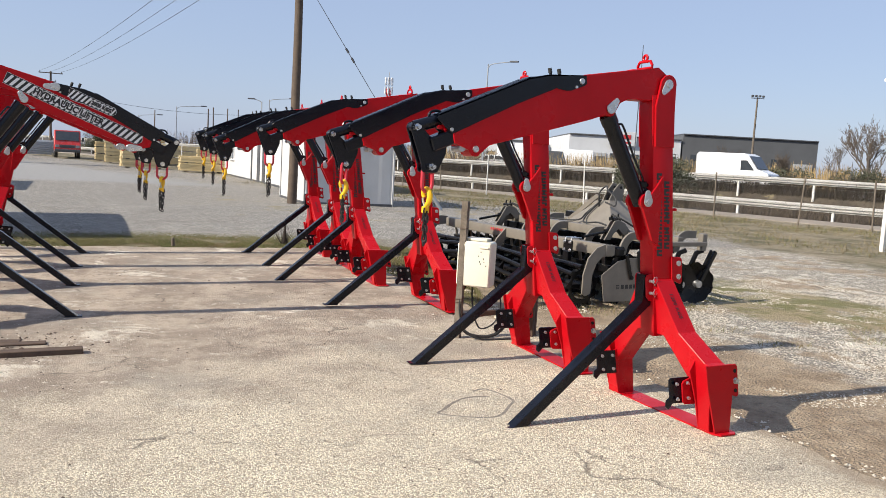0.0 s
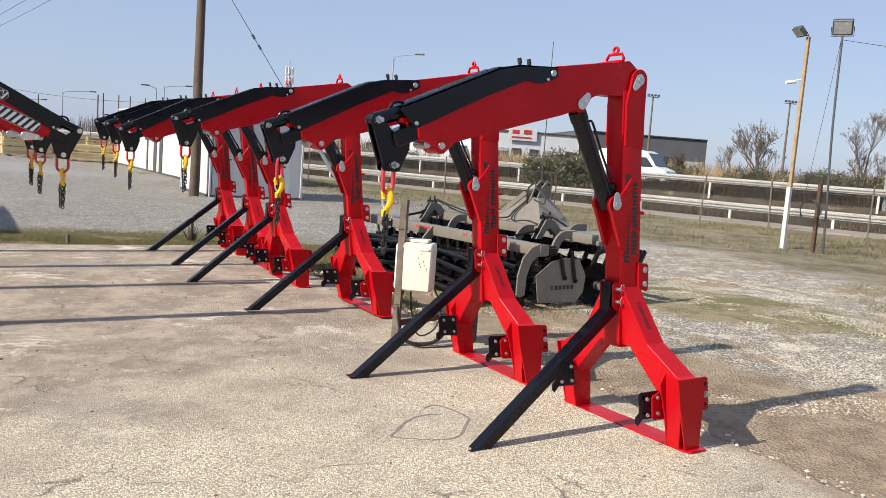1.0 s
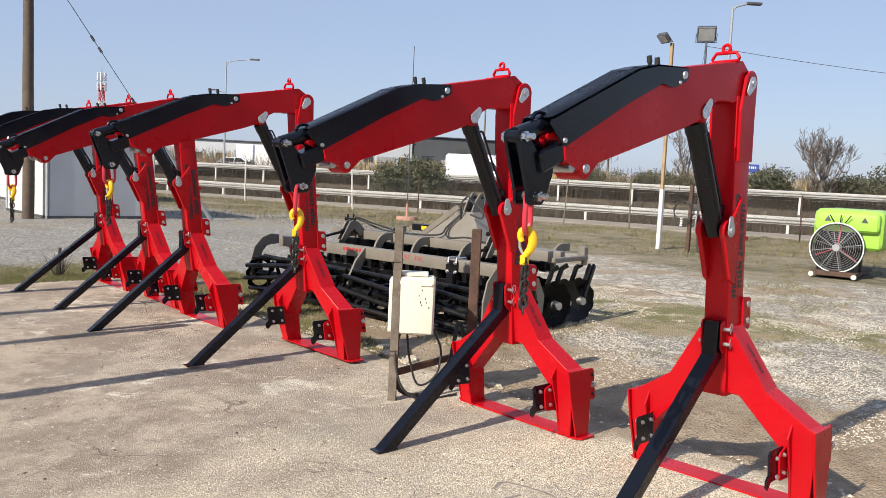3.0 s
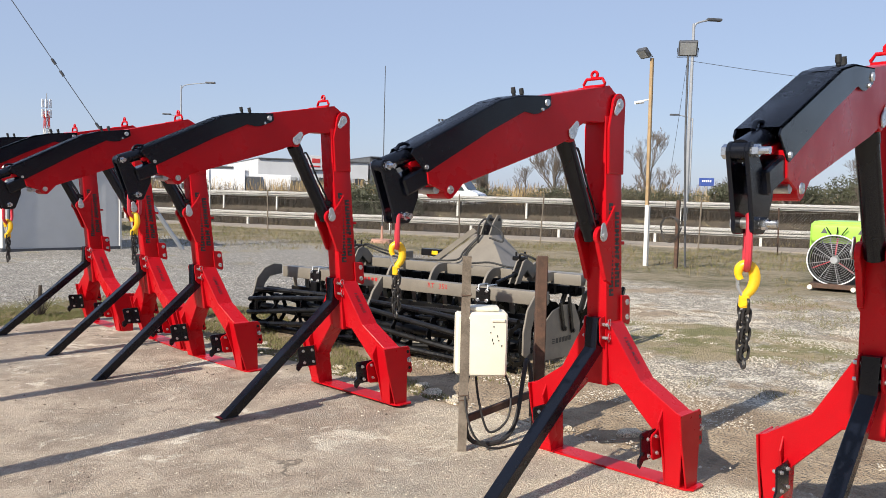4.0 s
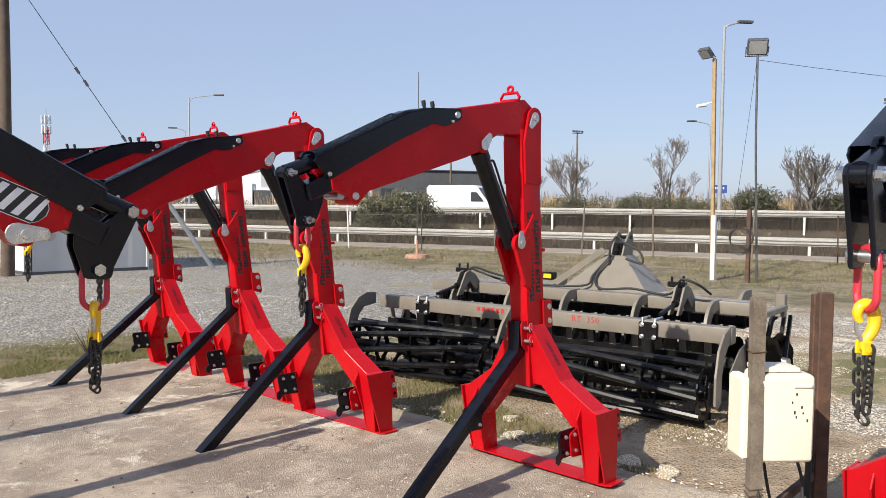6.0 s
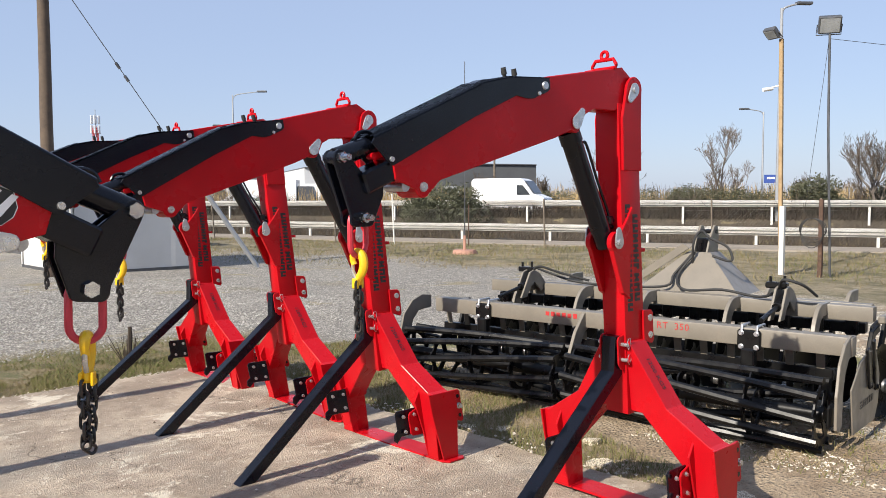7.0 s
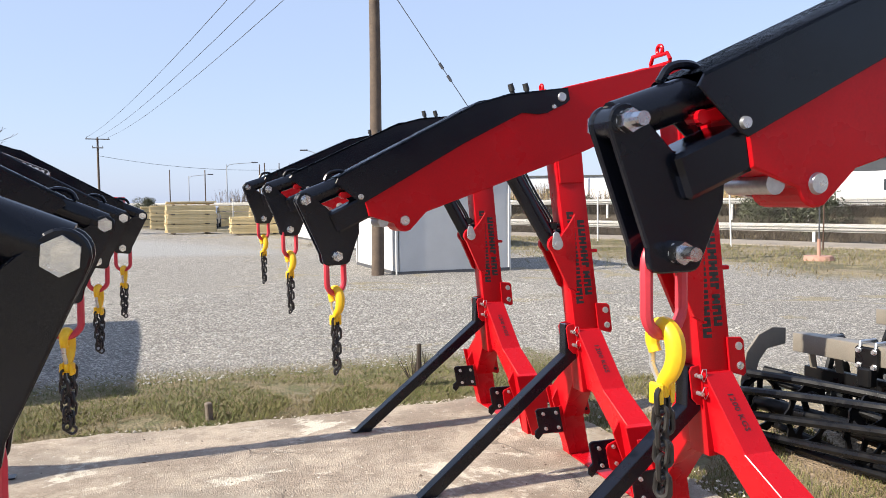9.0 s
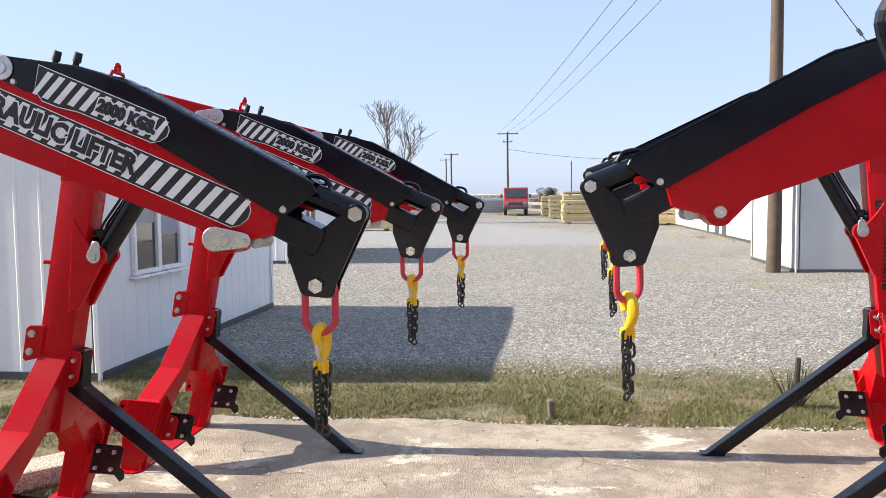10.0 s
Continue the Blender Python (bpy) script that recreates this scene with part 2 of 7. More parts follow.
def ground_material():
    """Gravel yard, verge of grass, stony dirt, all on one sheet."""
    m, nt, p = nodes_of("yard_ground")
    k = Net(nt)
    x, y, _ = k.xyz()
    stones, tint = k.voronoi(34.0), k.voronoi(34.0, out="Color")
    fine, mid, big = k.noise(38.0, 5.0, 0.75), k.noise(2.4, 6.0, 0.7), k.noise(0.35, 5.0, 0.6)
    clump = k.noise(9.0, 6.0, 0.8)
    gravel = k.mix(k.span(tint, 0.1, 0.9, 0.0, 1.0, False), (0.19, 0.173, 0.148), (0.66, 0.605, 0.525))
    gravel = k.mix(k.span(stones, 0.32, 0.58, 0.0, 0.9), gravel, (0.13, 0.12, 0.105))
    gravel = k.mix(k.span(big, 0.45, 0.7, 0.0, 0.35), gravel, (0.33, 0.30, 0.253))
    gravel = k.mix(k.span(clump, 0.50, 0.60, 0.0, 0.7), gravel, (0.16, 0.143, 0.122))
    gravel = k.mix(k.span(k.noise(11.0, 6.0, 0.8), 0.54, 0.62, 0.0, 0.7), gravel, (0.57, 0.53, 0.465))
    gravel = k.mix(k.span(fine, 0.55, 0.66, 0.0, 0.65), gravel, (0.10, 0.092, 0.082))
    pale = k.mix(k.span(tint, 0.1, 0.9, 0.0, 1.0, False), (0.36, 0.31, 0.235), (0.79, 0.71, 0.575))
    pale = k.mix(k.span(stones, 0.34, 0.56), pale, (0.21, 0.185, 0.152))
    pale = k.mix(k.span(clump, 0.52, 0.64, 0.0, 0.6), pale, (0.27, 0.235, 0.185))
    pale = k.mix(k.span(k.noise(3.3, 7.0, 0.75), 0.52, 0.60, 0.0, 0.6), pale, (0.78, 0.72, 0.60))
    pale = k.mix(k.span(fine, 0.56, 0.66, 0.0, 0.65), pale, (0.19, 0.165, 0.135))
    dirt = k.mix(k.span(mid, 0.35, 0.65), (0.235, 0.165, 0.100), (0.38, 0.29, 0.19))
    dirt = k.mix(k.span(clump, 0.52, 0.62, 0.0, 0.6), dirt, (0.15, 0.108, 0.072))
    turf = k.mix(k.span(k.noise(3.6, 8.0, 0.78), 0.40, 0.60), (0.118, 0.115, 0.045), (0.25, 0.195, 0.115))
    turf = k.mix(k.span(fine, 0.5, 0.65, 0.0, 0.7), turf, (0.10, 0.075, 0.045))
    turf = k.mix(k.span(k.noise(2.0, 8.0, 0.75), 0.54, 0.61, 0.0, 0.7), turf, (0.27, 0.215, 0.145))
    # distances towards the road and along it
    s = k.math("ADD", k.math("MULTIPLY", x, 0.94), k.math("MULTIPLY", y, 0.342))
    r = k.math("ADD", k.math("MULTIPLY", x, -0.342), k.math("MULTIPLY", y, 0.94))
    wob = k.math("MULTIPLY", k.math("SUBTRACT", k.noise(0.45, 6.0, 0.65), 0.5), 1.0)
    # side yard: pale gravel, worn tracks of dirt and a thin mossy belt
    side = k.mix(k.span(k.noise(0.7, 7.0, 0.7), 0.50, 0.60, 0.0, 0.85), pale, dirt)
    moss = k.mix(k.span(k.noise(1.5, 6.0, 0.72), 0.44, 0.58), (0.150, 0.140, 0.045), (0.29, 0.23, 0.13))
    belt = k.span(k.math("ABSOLUTE", k.math("ADD", k.math("SUBTRACT", s, 10.9), k.math("MULTIPLY", wob, 6.0))), 0.6, 1.6, 0.95, 0.0)
    side = k.mix(k.math("MULTIPLY", belt, k.span(k.noise(1.1, 6.0, 0.72), 0.38, 0.50)), side, moss)
    side = k.mix(k.span(k.math("ADD", k.math("ABSOLUTE", k.math("SUBTRACT", x, 4.7)), k.math("MULTIPLY", wob, 5.0)), 1.0, 1.7, 0.92, 0.0), side, dirt)
    # verge behind the slab and beside the harrow
    strip = k.math("MULTIPLY", k.span(k.math("ADD", y, k.math("MULTIPLY", wob, 3.0)), 14.9, 15.6, 1.0, 0.0), k.span(x, 4.6, 6.2, 1.0, 0.0))
    is_yard = k.span(k.math("ADD", k.math("ADD", y, k.math("MULTIPLY", x, -0.12)), k.math("MULTIPLY", wob, 2.0)), 11.6, 13.0)
    col = k.mix(is_yard, side, gravel)
    col = k.mix(k.math("MULTIPLY", k.span(y, 12.6, 13.2), strip), col, turf)
    col = k.mix(k.math("MULTIPLY", k.span(k.math("ADD", x, wob), 4.2, 5.1, 0.9, 0.0), k.span(y, 8.6, 9.4)), col, k.mix(k.span(y, 15.0, 15.8), turf, gravel))
    col = k.mix(k.math("MULTIPLY", k.span(k.math("ADD", x, wob), -2.2, -0.6, 1.0, 0.0), k.span(k.math("ADD", y, k.math("MULTIPLY", wob, 3.0)), 15.0, 15.8, 1.0, 0.0)), col, turf)
    # rough grass along the fence, wider beside the sprayer than along the yard
    rise = k.math("MULTIPLY", k.math("MINIMUM", k.math("MAXIMUM", k.math("SUBTRACT", r, 4.0), 0.0), 14.0), 0.5)
    edge = k.math("ADD", k.math("SUBTRACT", s, rise), k.math("MULTIPLY", wob, 7.0))
    rough = k.mix(k.span(k.noise(0.6, 7.0, 0.74), 0.40, 0.58), (0.105, 0.092, 0.043), (0.245, 0.200, 0.128))
    rough = k.mix(k.span(clump, 0.50, 0.62, 0.0, 0.6), rough, (0.095, 0.08, 0.043))
    rough = k.mix(k.span(k.noise(1.7, 7.0, 0.75), 0.56, 0.64, 0.0, 0.5), rough, (0.38, 0.32, 0.23))
    col = k.mix(k.span(edge, 15.6, 17.6), col, rough)
    bank = k.mix(k.span(k.noise(0.9, 6.0, 0.7), 0.4, 0.62), (0.055, 0.044, 0.031), (0.098, 0.077, 0.052))
    col = k.mix(k.span(s, 33.6, 34.6), col, bank)
    # thin weedy patches in the gravel
    col = k.mix(k.span(k.noise(0.16, 5.0, 0.6), 0.62, 0.70, 0.0, 0.5), col, turf)
    weeds = k.math("MULTIPLY", k.span(k.noise(0.55, 6.0, 0.7, dist=0.6), 0.56, 0.63, 0.0, 0.75), k.span(y, 14.0, 17.0))
    weeds = k.math("MULTIPLY", weeds, k.span(x, 1.5, 4.5))
    col = k.mix(weeds, col, k.mix(k.span(clump, 0.42, 0.58), (0.20, 0.165, 0.075), (0.33, 0.27, 0.17)))
    # paved lorry lane far back
    lane = k.span(y, 33.0, 36.0)
    col = k.mix(k.math("MULTIPLY", lane, k.span(s, 16.0, 19.0, 0.8, 0.0)), col, (0.30, 0.295, 0.285))
    k.put(p.inputs["Base Color"], col)
    p.inputs["Roughness"].default_value = 0.95
    h = k.math("ADD", k.math("MULTIPLY", k.span(stones, 0.0, 0.6, 1.0, 0.0), 0.8), k.math("ADD", k.math("MULTIPLY", fine, 0.7), k.math("MULTIPLY", clump, 0.9)))
    k.put(p.inputs["Normal"], k.bump(h, 0.85, 0.025))
    return m


CONCRETE, GROUND = concrete_material(), ground_material()
ASPHALT = surface("old_pale_asphalt", (0.29, 0.245, 0.19), (0.22, 0.185, 0.145), 0.9, scale=0.8, fine=50, bump=0.3, dist=0.005)
TARMAC = surface("dark_asphalt", (0.10, 0.10, 0.10), (0.13, 0.13, 0.128), 0.9, scale=0.8, fine=50, bump=0.3, dist=0.005)
BANK = surface("dry_brush_soil", (0.17, 0.135, 0.09), (0.24, 0.19, 0.12), 0.95, scale=0.9, fine=20, bump=0.4, dist=0.03, dirt=(0.10, 0.105, 0.045), dirt_at=(0.5, 0.62))

# ---- mesh helpers ----


def mesh_of(name, bm, mat, smooth=False):
    me = bpy.data.meshes.new(name)
    bmesh.ops.recalc_face_normals(bm, faces=bm.faces[:])
    if smooth:
        for f in bm.faces:
            f.smooth = True
        for e in bm.edges:
            if len(e.link_faces) == 2 and e.calc_face_angle(0.0) > 0.6:
                e.smooth = False
    bm.to_mesh(me)
    bm.free()
    me.materials.append(mat)
    return me


def part(name, bm, mat, parent=None, label="", smooth=False):
    ob = new(name, mesh_of(name, bm, mat, smooth))
    ob.parent = parent
    return tagged(ob, label)


def share(name, me, parent, m):
    ob = new(name, me)
    ob.parent, ob.matrix_basis = parent, m
    return ob


def thing(name, label, category, m=None, group="", kind=""):
    e = new(name)
    e.empty_display_size = 0.2
    if m is not None:
        e.matrix_basis = m
    return tagged(e, label, category, group, kind)


def solo(name, bm, mat, label, category="", group="", kind="", smooth=False, m=None):
    ob = part(name, bm, mat, None, "", smooth)
    if m is not None:
        ob.matrix_basis = m
    return tagged(ob, label, category, group, kind)


def box(bm, c, s, bev=0.0, m=None, seg=1):
    r = bmesh.ops.create_cube(bm, size=1.0, matrix=Matrix.LocRotScale(c, None, s))
    vs = r["verts"]
    if bev:
        es = list({e for v in vs for e in v.link_edges})
        g = bmesh.ops.bevel(bm, geom=es, offset=bev, segments=seg, affect="EDGES", profile=0.6)
        vs = list({v for f in g["faces"] for v in f.verts} | {v for v in vs if v.is_valid})
    if m is not None:
        bmesh.ops.transform(bm, matrix=m, verts=vs)
    return vs


def prism(bm, pts, a, b, axis="y", bev=0.0):
    """A flat outline, pushed from a to b along an axis. Outline in (x, z) for y, (y, z) for x, (x, y) for z."""
    def at(p, d):
        return {"y": (p[0], d, p[1]), "x": (d, p[0], p[1]), "z": (p[0], p[1], d)}[axis]
    lo, hi = [bm.verts.new(at(p, a)) for p in pts], [bm.verts.new(at(p, b)) for p in pts]
    fs = [bm.faces.new(lo), bm.faces.new(hi[::-1])]
    n = len(pts)
    for i in range(n):
        fs.append(bm.faces.new((lo[i], hi[i], hi[(i + 1) % n], lo[(i + 1) % n])))
    bmesh.ops.recalc_face_normals(bm, faces=fs)
    if bev:
        es = list({e for f in fs[:2] for e in f.edges})
        bmesh.ops.bevel(bm, geom=es, offset=bev, segments=1, affect="EDGES")


def disc_pts(c, r, a0, a1, n):
    return [(c[0] + r * math.cos(radians(a0 + (a1 - a0) * i / n)), c[1] + r * math.sin(radians(a0 + (a1 - a0) * i / n))) for i in range(n + 1)]


def rod(bm, a, b, r, r2=None, n=12, caps=True):
    a, b = Vector(a), Vector(b)
    d = b - a
    q = d.to_track_quat("Z", "Y").to_matrix().to_4x4()
    bmesh.ops.create_cone(bm, cap_ends=caps, segments=n, radius1=r, radius2=r if r2 is None else r2, depth=d.length, matrix=Matrix.Translation((a + b) / 2) @ q)


def beam(bm, a, b, w, h, bev=0.0, up=(0, 0, 1)):
    """A square bar from a to b: w across, h along up."""
    a, b = Vector(a), Vector(b)
    d = (b - a).normalized()
    side = d.cross(Vector(up)).normalized()
    top = side.cross(d)
    m = Matrix((side, d, top)).transposed().to_4x4()
    m.translation = (a + b) / 2
    box(bm, (0, 0, 0), (w, (b - a).length, h), bev, m)


def sweep(bm, path, r, n=8, closed=False):
    """A round bar along a run of points."""
    path = [Vector(p) for p in path]
    k = len(path)
    rings, last = [], None
    for i, p in enumerate(path):
        a, b = (path[(i - 1) % k], path[(i + 1) % k]) if closed else (path[max(i - 1, 0)], path[min(i + 1, k - 1)])
        d = (b - a).normalized()
        if last is None:
            last = d.orthogonal().normalized()
        last = (last - d * last.dot(d)).normalized()
        s = d.cross(last)
        rings.append([bm.verts.new(p + r * (math.cos(t) * last + math.sin(t) * s)) for t in (2 * math.pi * j / n for j in range(n))])
    for i in range(k if closed else k - 1):
        A, B = rings[i], rings[(i + 1) % k]
        off = 0
        if closed and i == k - 1:
            off = min(range(n), key=lambda o: (A[0].co - B[o].co).length)
        for j in range(n):
            bm.faces.new((A[j], A[(j + 1) % n], B[(j + 1 + off) % n], B[(j + off) % n]))
    if not closed:
        bm.faces.new(rings[0][::-1])
        bm.faces.new(rings[-1])


def smooth_path(pts, n=6):
    """A rounded run through control points."""
    P = [Vector(p) for p in pts]
    P = [2 * P[0] - P[1]] + P + [2 * P[-1] - P[-2]]
    out = []
    for i in range(1, len(P) - 2):
        for j in range(n):
            t = j / n
            a, b, c, d = P[i - 1:i + 3]
            out.append(0.5 * ((2 * b) + (c - a) * t + (2 * a - 5 * b + 4 * c - d) * t * t + (3 * b - a - 3 * c + d) * t ** 3))
    return out + [P[-2]]


def bolt(bm, p, way, r=0.014, h=0.012, washer=True, thread=0.0):
    p, way = Vector(p), Vector(way).normalized()
    if washer:
        rod(bm, p, p + way * 0.003, r * 1.35, n=14)
    rod(bm, p, p + way * h, r, n=6)
    if thread:
        rod(bm, p, p + way * (h + thread), r * 0.66, r * 0.60, n=14)


def shear(bm, fx, fy, x0=0.0):
    for v in bm.verts:
        v.co.x += x0 + fx * v.co.z
        v.co.y += fy * v.co.z


def text_mesh(words, size, spacing=1.0, thick=0.0006, swell=0.0):
    cu = bpy.data.curves.new("lettering", "FONT")
    cu.body, cu.size, cu.extrude, cu.space_character = words, size, thick, spacing
    cu.offset = swell
    cu.align_x, cu.align_y, cu.resolution_u = "CENTER", "CENTER", 2
    ob = bpy.data.objects.new("lettering", cu)
    scene.collection.objects.link(ob)
    me = bpy.data.meshes.new_from_object(ob)
    bpy.data.objects.remove(ob)
    bpy.data.curves.remove(cu)
    return me

# ---- ground, slab, roads ----
ALONG, ACROSS = Vector((-0.342, 0.94, 0)), Vector((0.94, 0.342, 0))
BASE = -0.03


def site(s, r, z=0.0):
    """A place by its distance towards the road and along it."""
    p = ACROSS * s + ALONG * r
    return Vector((p.x, p.y, z))


def ramp(v, stops):
    for (a, za), (b, zb) in zip(stops, stops[1:]):
        if v <= b:
            t = max(0.0, min(1.0, (v - a) / (b - a)))
            return za + (zb - za) * t * t * (3 - 2 * t)
    return stops[-1][1]


LIE = [(-4000, BASE), (24, BASE), (29.5, 0.03), (33.5, 0.03), (36.5, -0.15), (41.4, 0.18), (42.9, 0.85), (54, 0.85), (60, 0.0), (90, -0.2), (4000, -0.2)]


def ground_sheet():
    s_lines = [-3000, -1200, -500, -200, -90, -50, -30, -20, -14] + [-10 + 0.5 * i for i in range(80)] + [30 + 0.6 * i for i in range(51)] + [64, 70, 80, 100, 150, 260, 500, 1200, 3000]
    r_lines = [-3000, -1200, -500, -200, -100, -60, -40, -25, -16] + [-10 + 0.5 * i for i in range(80)] + [31, 33, 36, 40, 45, 52, 60, 72, 90, 120, 200, 400, 900, 3000]
    bm = bmesh.new()
    rows = []
    for s in s_lines:
        row = []
        for r in r_lines:
            p = site(s, r)
            z = ramp(s, LIE)
            if abs(s) < 64 and abs(r) < 60:
                z += 0.03 * (noise.noise(p * 0.35) + 0.5 * noise.noise(p * 1.3)) * (1.0 if not (-1.6 < p.x < 4.4 and p.y < 13.6) else 0.25)
                if 34.5 < s < 42:
                    z += 0.18 * noise.noise(p * 0.9)
            row.append(bm.verts.new((p.x, p.y, z - (0.02 if -1.0 < p.x < 3.8 and p.y < 13.0 else 0.0))))
        rows.append(row)
    for a, b in zip(rows, rows[1:]):
        for i in range(len(a) - 1):
            bm.faces.new((a[i], a[i + 1], b[i + 1], b[i])).smooth = True
    return solo("ground", bm, GROUND, "gravel yard ground with patchy grass and dirt", "ground", kind="structure")


ground_sheet()


def slab():
    """Concrete slab with a broken rim."""
    bm = bmesh.new()
    rim = []

    def run(a, b, n):
        a, b = Vector((*a, 0)), Vector((*b, 0))
        out = (b - a).normalized().cross(Vector((0, 0, 1)))
        for i in range(n):
            p = a.lerp(b, i / n)
            w = 0.13 * noise.noise(p * 0.9) + 0.06 * noise.noise(p * 3.1) + 0.025 * noise.noise(p * 11.0)
            rim.append(p + out * w)
    run((-1.4, -9.0), (4.1, -9.0), 20)
    run((4.1, -9.0), (4.12, 13.3), 190)
    run((4.12, 13.3), (-1.32, 13.38), 90)
    run((-1.32, 13.38), (-1.4, -9.0), 190)
    top = [bm.verts.new(p) for p in rim]
    low = [bm.verts.new((p.x * 1.004, p.y + 0.02 * (1 if p.y > 0 else -1), -0.1)) for p in rim]
    bm.faces.new(top)
    for i in range(len(rim)):
        j = (i + 1) % len(rim)
        bm.faces.new((top[i], low[i], low[j], top[j]))
    bmesh.ops.triangulate(bm, faces=[f for f in bm.faces if len(f.verts) > 4])
    return solo("concrete_slab", bm, CONCRETE, "worn pale concrete yard slab with stains and broken rim", "slab", kind="structure")


slab()


def strip(name, s0, s1, r0, r1, z, mat, label, category, n=60):
    bm = bmesh.new()
    prev = None
    for i in range(n + 1):
        r = r0 + (r1 - r0) * i / n
        e = 0.12 * noise.noise(Vector((r * 0.4, s0, 0)))
        cur = [bm.verts.new(site(s, r, zz)) for s, zz in ((s0 + e, z - 0.06), (s0 + 0.08 + e, z), ((s0 + s1) / 2, z + 0.03), (s1 - 0.08 + e, z), (s1 + e, z - 0.06))]
        if prev:
            for a in range(4):
                bm.faces.new((prev[a], cur[a], cur[a + 1], prev[a + 1]))
        prev = cur
    return solo(name, bm, mat, label, category, kind="structure")


strip("service_road", 30.2, 33.1, -120, 220, 0.075, ASPHALT, "narrow pale asphalt service road behind the fence", "road")
strip("road", 43.0, 53.5, -160, 320, 0.90, TARMAC, "raised dark asphalt main road", "road")


def w_beam(name, s, r0, r1, top, label, post_h):
    g = thing(name, label, "guardrail", kind="structure")
    prof = [(0.0, 0.0), (0.0, -0.02), (-0.08, -0.075), (-0.08, -0.125), (0.0, -0.155), (-0.08, -0.185), (-0.08, -0.235), (0.0, -0.29), (0.0, -0.31)]
    bm = bmesh.new()
    n = int((r1 - r0) / 4)
    prev = None
    for i in range(n + 1):
        r = r0 + 4 * i
        wz = 0.03 * noise.noise(Vector((r * 0.13, s, 0))) + 0.012 * noise.noise(Vector((r * 0.9, s, 3)))
        cur = [bm.verts.new(site(s + d, r, top + z + wz)) for d, z in prof]
        if prev:
            for a in range(len(prof) - 1):
                bm.faces.new((prev[a], cur[a], cur[a + 1], prev[a + 1]))
        prev = cur
    bmesh.ops.solidify(bm, geom=bm.faces[:], thickness=0.006)
    part("rail", bm, RAIL_WHITE, g)
    pm = bmesh.new()
    box(pm, (0, 0, -post_h / 2), (0.10, 0.10, post_h), 0.006)
    me = mesh_of("rail_post", pm, RAIL_WHITE)
    for i in range(n + 1):
        share("rail_post", me, g, Matrix.Translation(site(s + 0.08, r0 + 4 * i, top - 0.02)) @ pose(0, 0, 0, 0, 0, 20))
    return g


w_beam("guardrail", 33.9, -60, 140, 0.70, "long pale steel guardrail beside the service road", 0.85)
w_beam("guardrail", 42.2, -60, 150, 1.70, "weathered steel guardrail along the raised main road", 1.35)


def mesh_fence():
    g = thing("wire_fence", "sagging wire mesh fence on thin mismatched posts", "fence", kind="structure")
    rnd = random.Random(4)
    r = -34.0
    kinds = []
    for mat, w, h in ((WOOD_GREY, 0.05, 1.75), (RAIL_WHITE, 0.05, 1.95), (RUST, 0.04, 1.55)):
        bm = bmesh.new()
        box(bm, (0, 0, h / 2 - 0.15), (w, w, h + 0.3), 0.008)
        kinds.append(mesh_of("fence_post", bm, mat))
    while r < 60:
        me = kinds[rnd.choice((0, 0, 1, 1, 2))]
        share("fence_post", me, g, Matrix.Translation(site(28.9, r, 0.0)) @ pose(0, 0, 0, rnd.uniform(-3, 3), rnd.uniform(-3, 3), rnd.uniform(0, 40)))
        r += rnd.uniform(2.4, 3.2)
    bm = bmesh.new()
    h, step = 1.35, 0.11

    def wire(a, b, t=0.0016):
        d = ALONG * t
        u = Vector((0, 0, t))
        vs = [bm.verts.new(p) for p in (a - d - u, a + d + u, b + d + u, b - d - u)]
        bm.faces.new(vs)
    for i in range(int(94 / step)):
        a = -34 + i * step
        wire(site(28.95, a, 0.02), site(28.95, a + h, 0.02 + h))
        wire(site(28.95, a, 0.02 + h), site(28.95, a + h, 0.02))
    ob = part("wire_mesh", bm, WIRE, g)
    tagged(ob, kind="stuff")
    bm = bmesh.new()
    for z in (0.05, 0.75, 1.38):
        pts = [site(28.94, -34 + i * 1.5, z + 0.03 * math.sin(i * 1.9)) for i in range(63)]
        sweep(bm, pts, 0.0035, 5)
    part("straining_wire", bm, WIRE, g)


mesh_fence()

# ---- hydraulic lifters ----
LEAN_Y, LEG_Y = -0.035, 0.055
LEFT_LEAN, LEFT_LEG, LEFT_TILT = 0.04, 0.05, 4.4
DISC = Vector((0.158, 0.0, 2.19))
HEX_A, HEX_B, PIN_A, PIN_B = (-1.546, 1.832), (-1.445, 1.616), (-0.492, 2.162), (-1.179, 1.726)
CYL_U, CYL_L = (-0.255, 2.018), (0.085, 1.448)


def leaned(bm):
    shear(bm, 0.0, LEAN_Y)
    return bm


def plate_with_holes(name, outline, y0, y1, holes, mat, parent, label="", mover=None, bolts=()):
    bm = bmesh.new()
    prism(bm, outline, y0, y1, "y", 0.002)
    ob_bm = bm
    for (x, z), r in holes:
        for y, d in ((y0, -1), (y1, 1)):
            rod(ob_bm, (x, y, z), (x, y + d * 0.0015, z), r, n=12)
    if mover:
        mover(bm)
    return part(name, bm, mat, parent, label)


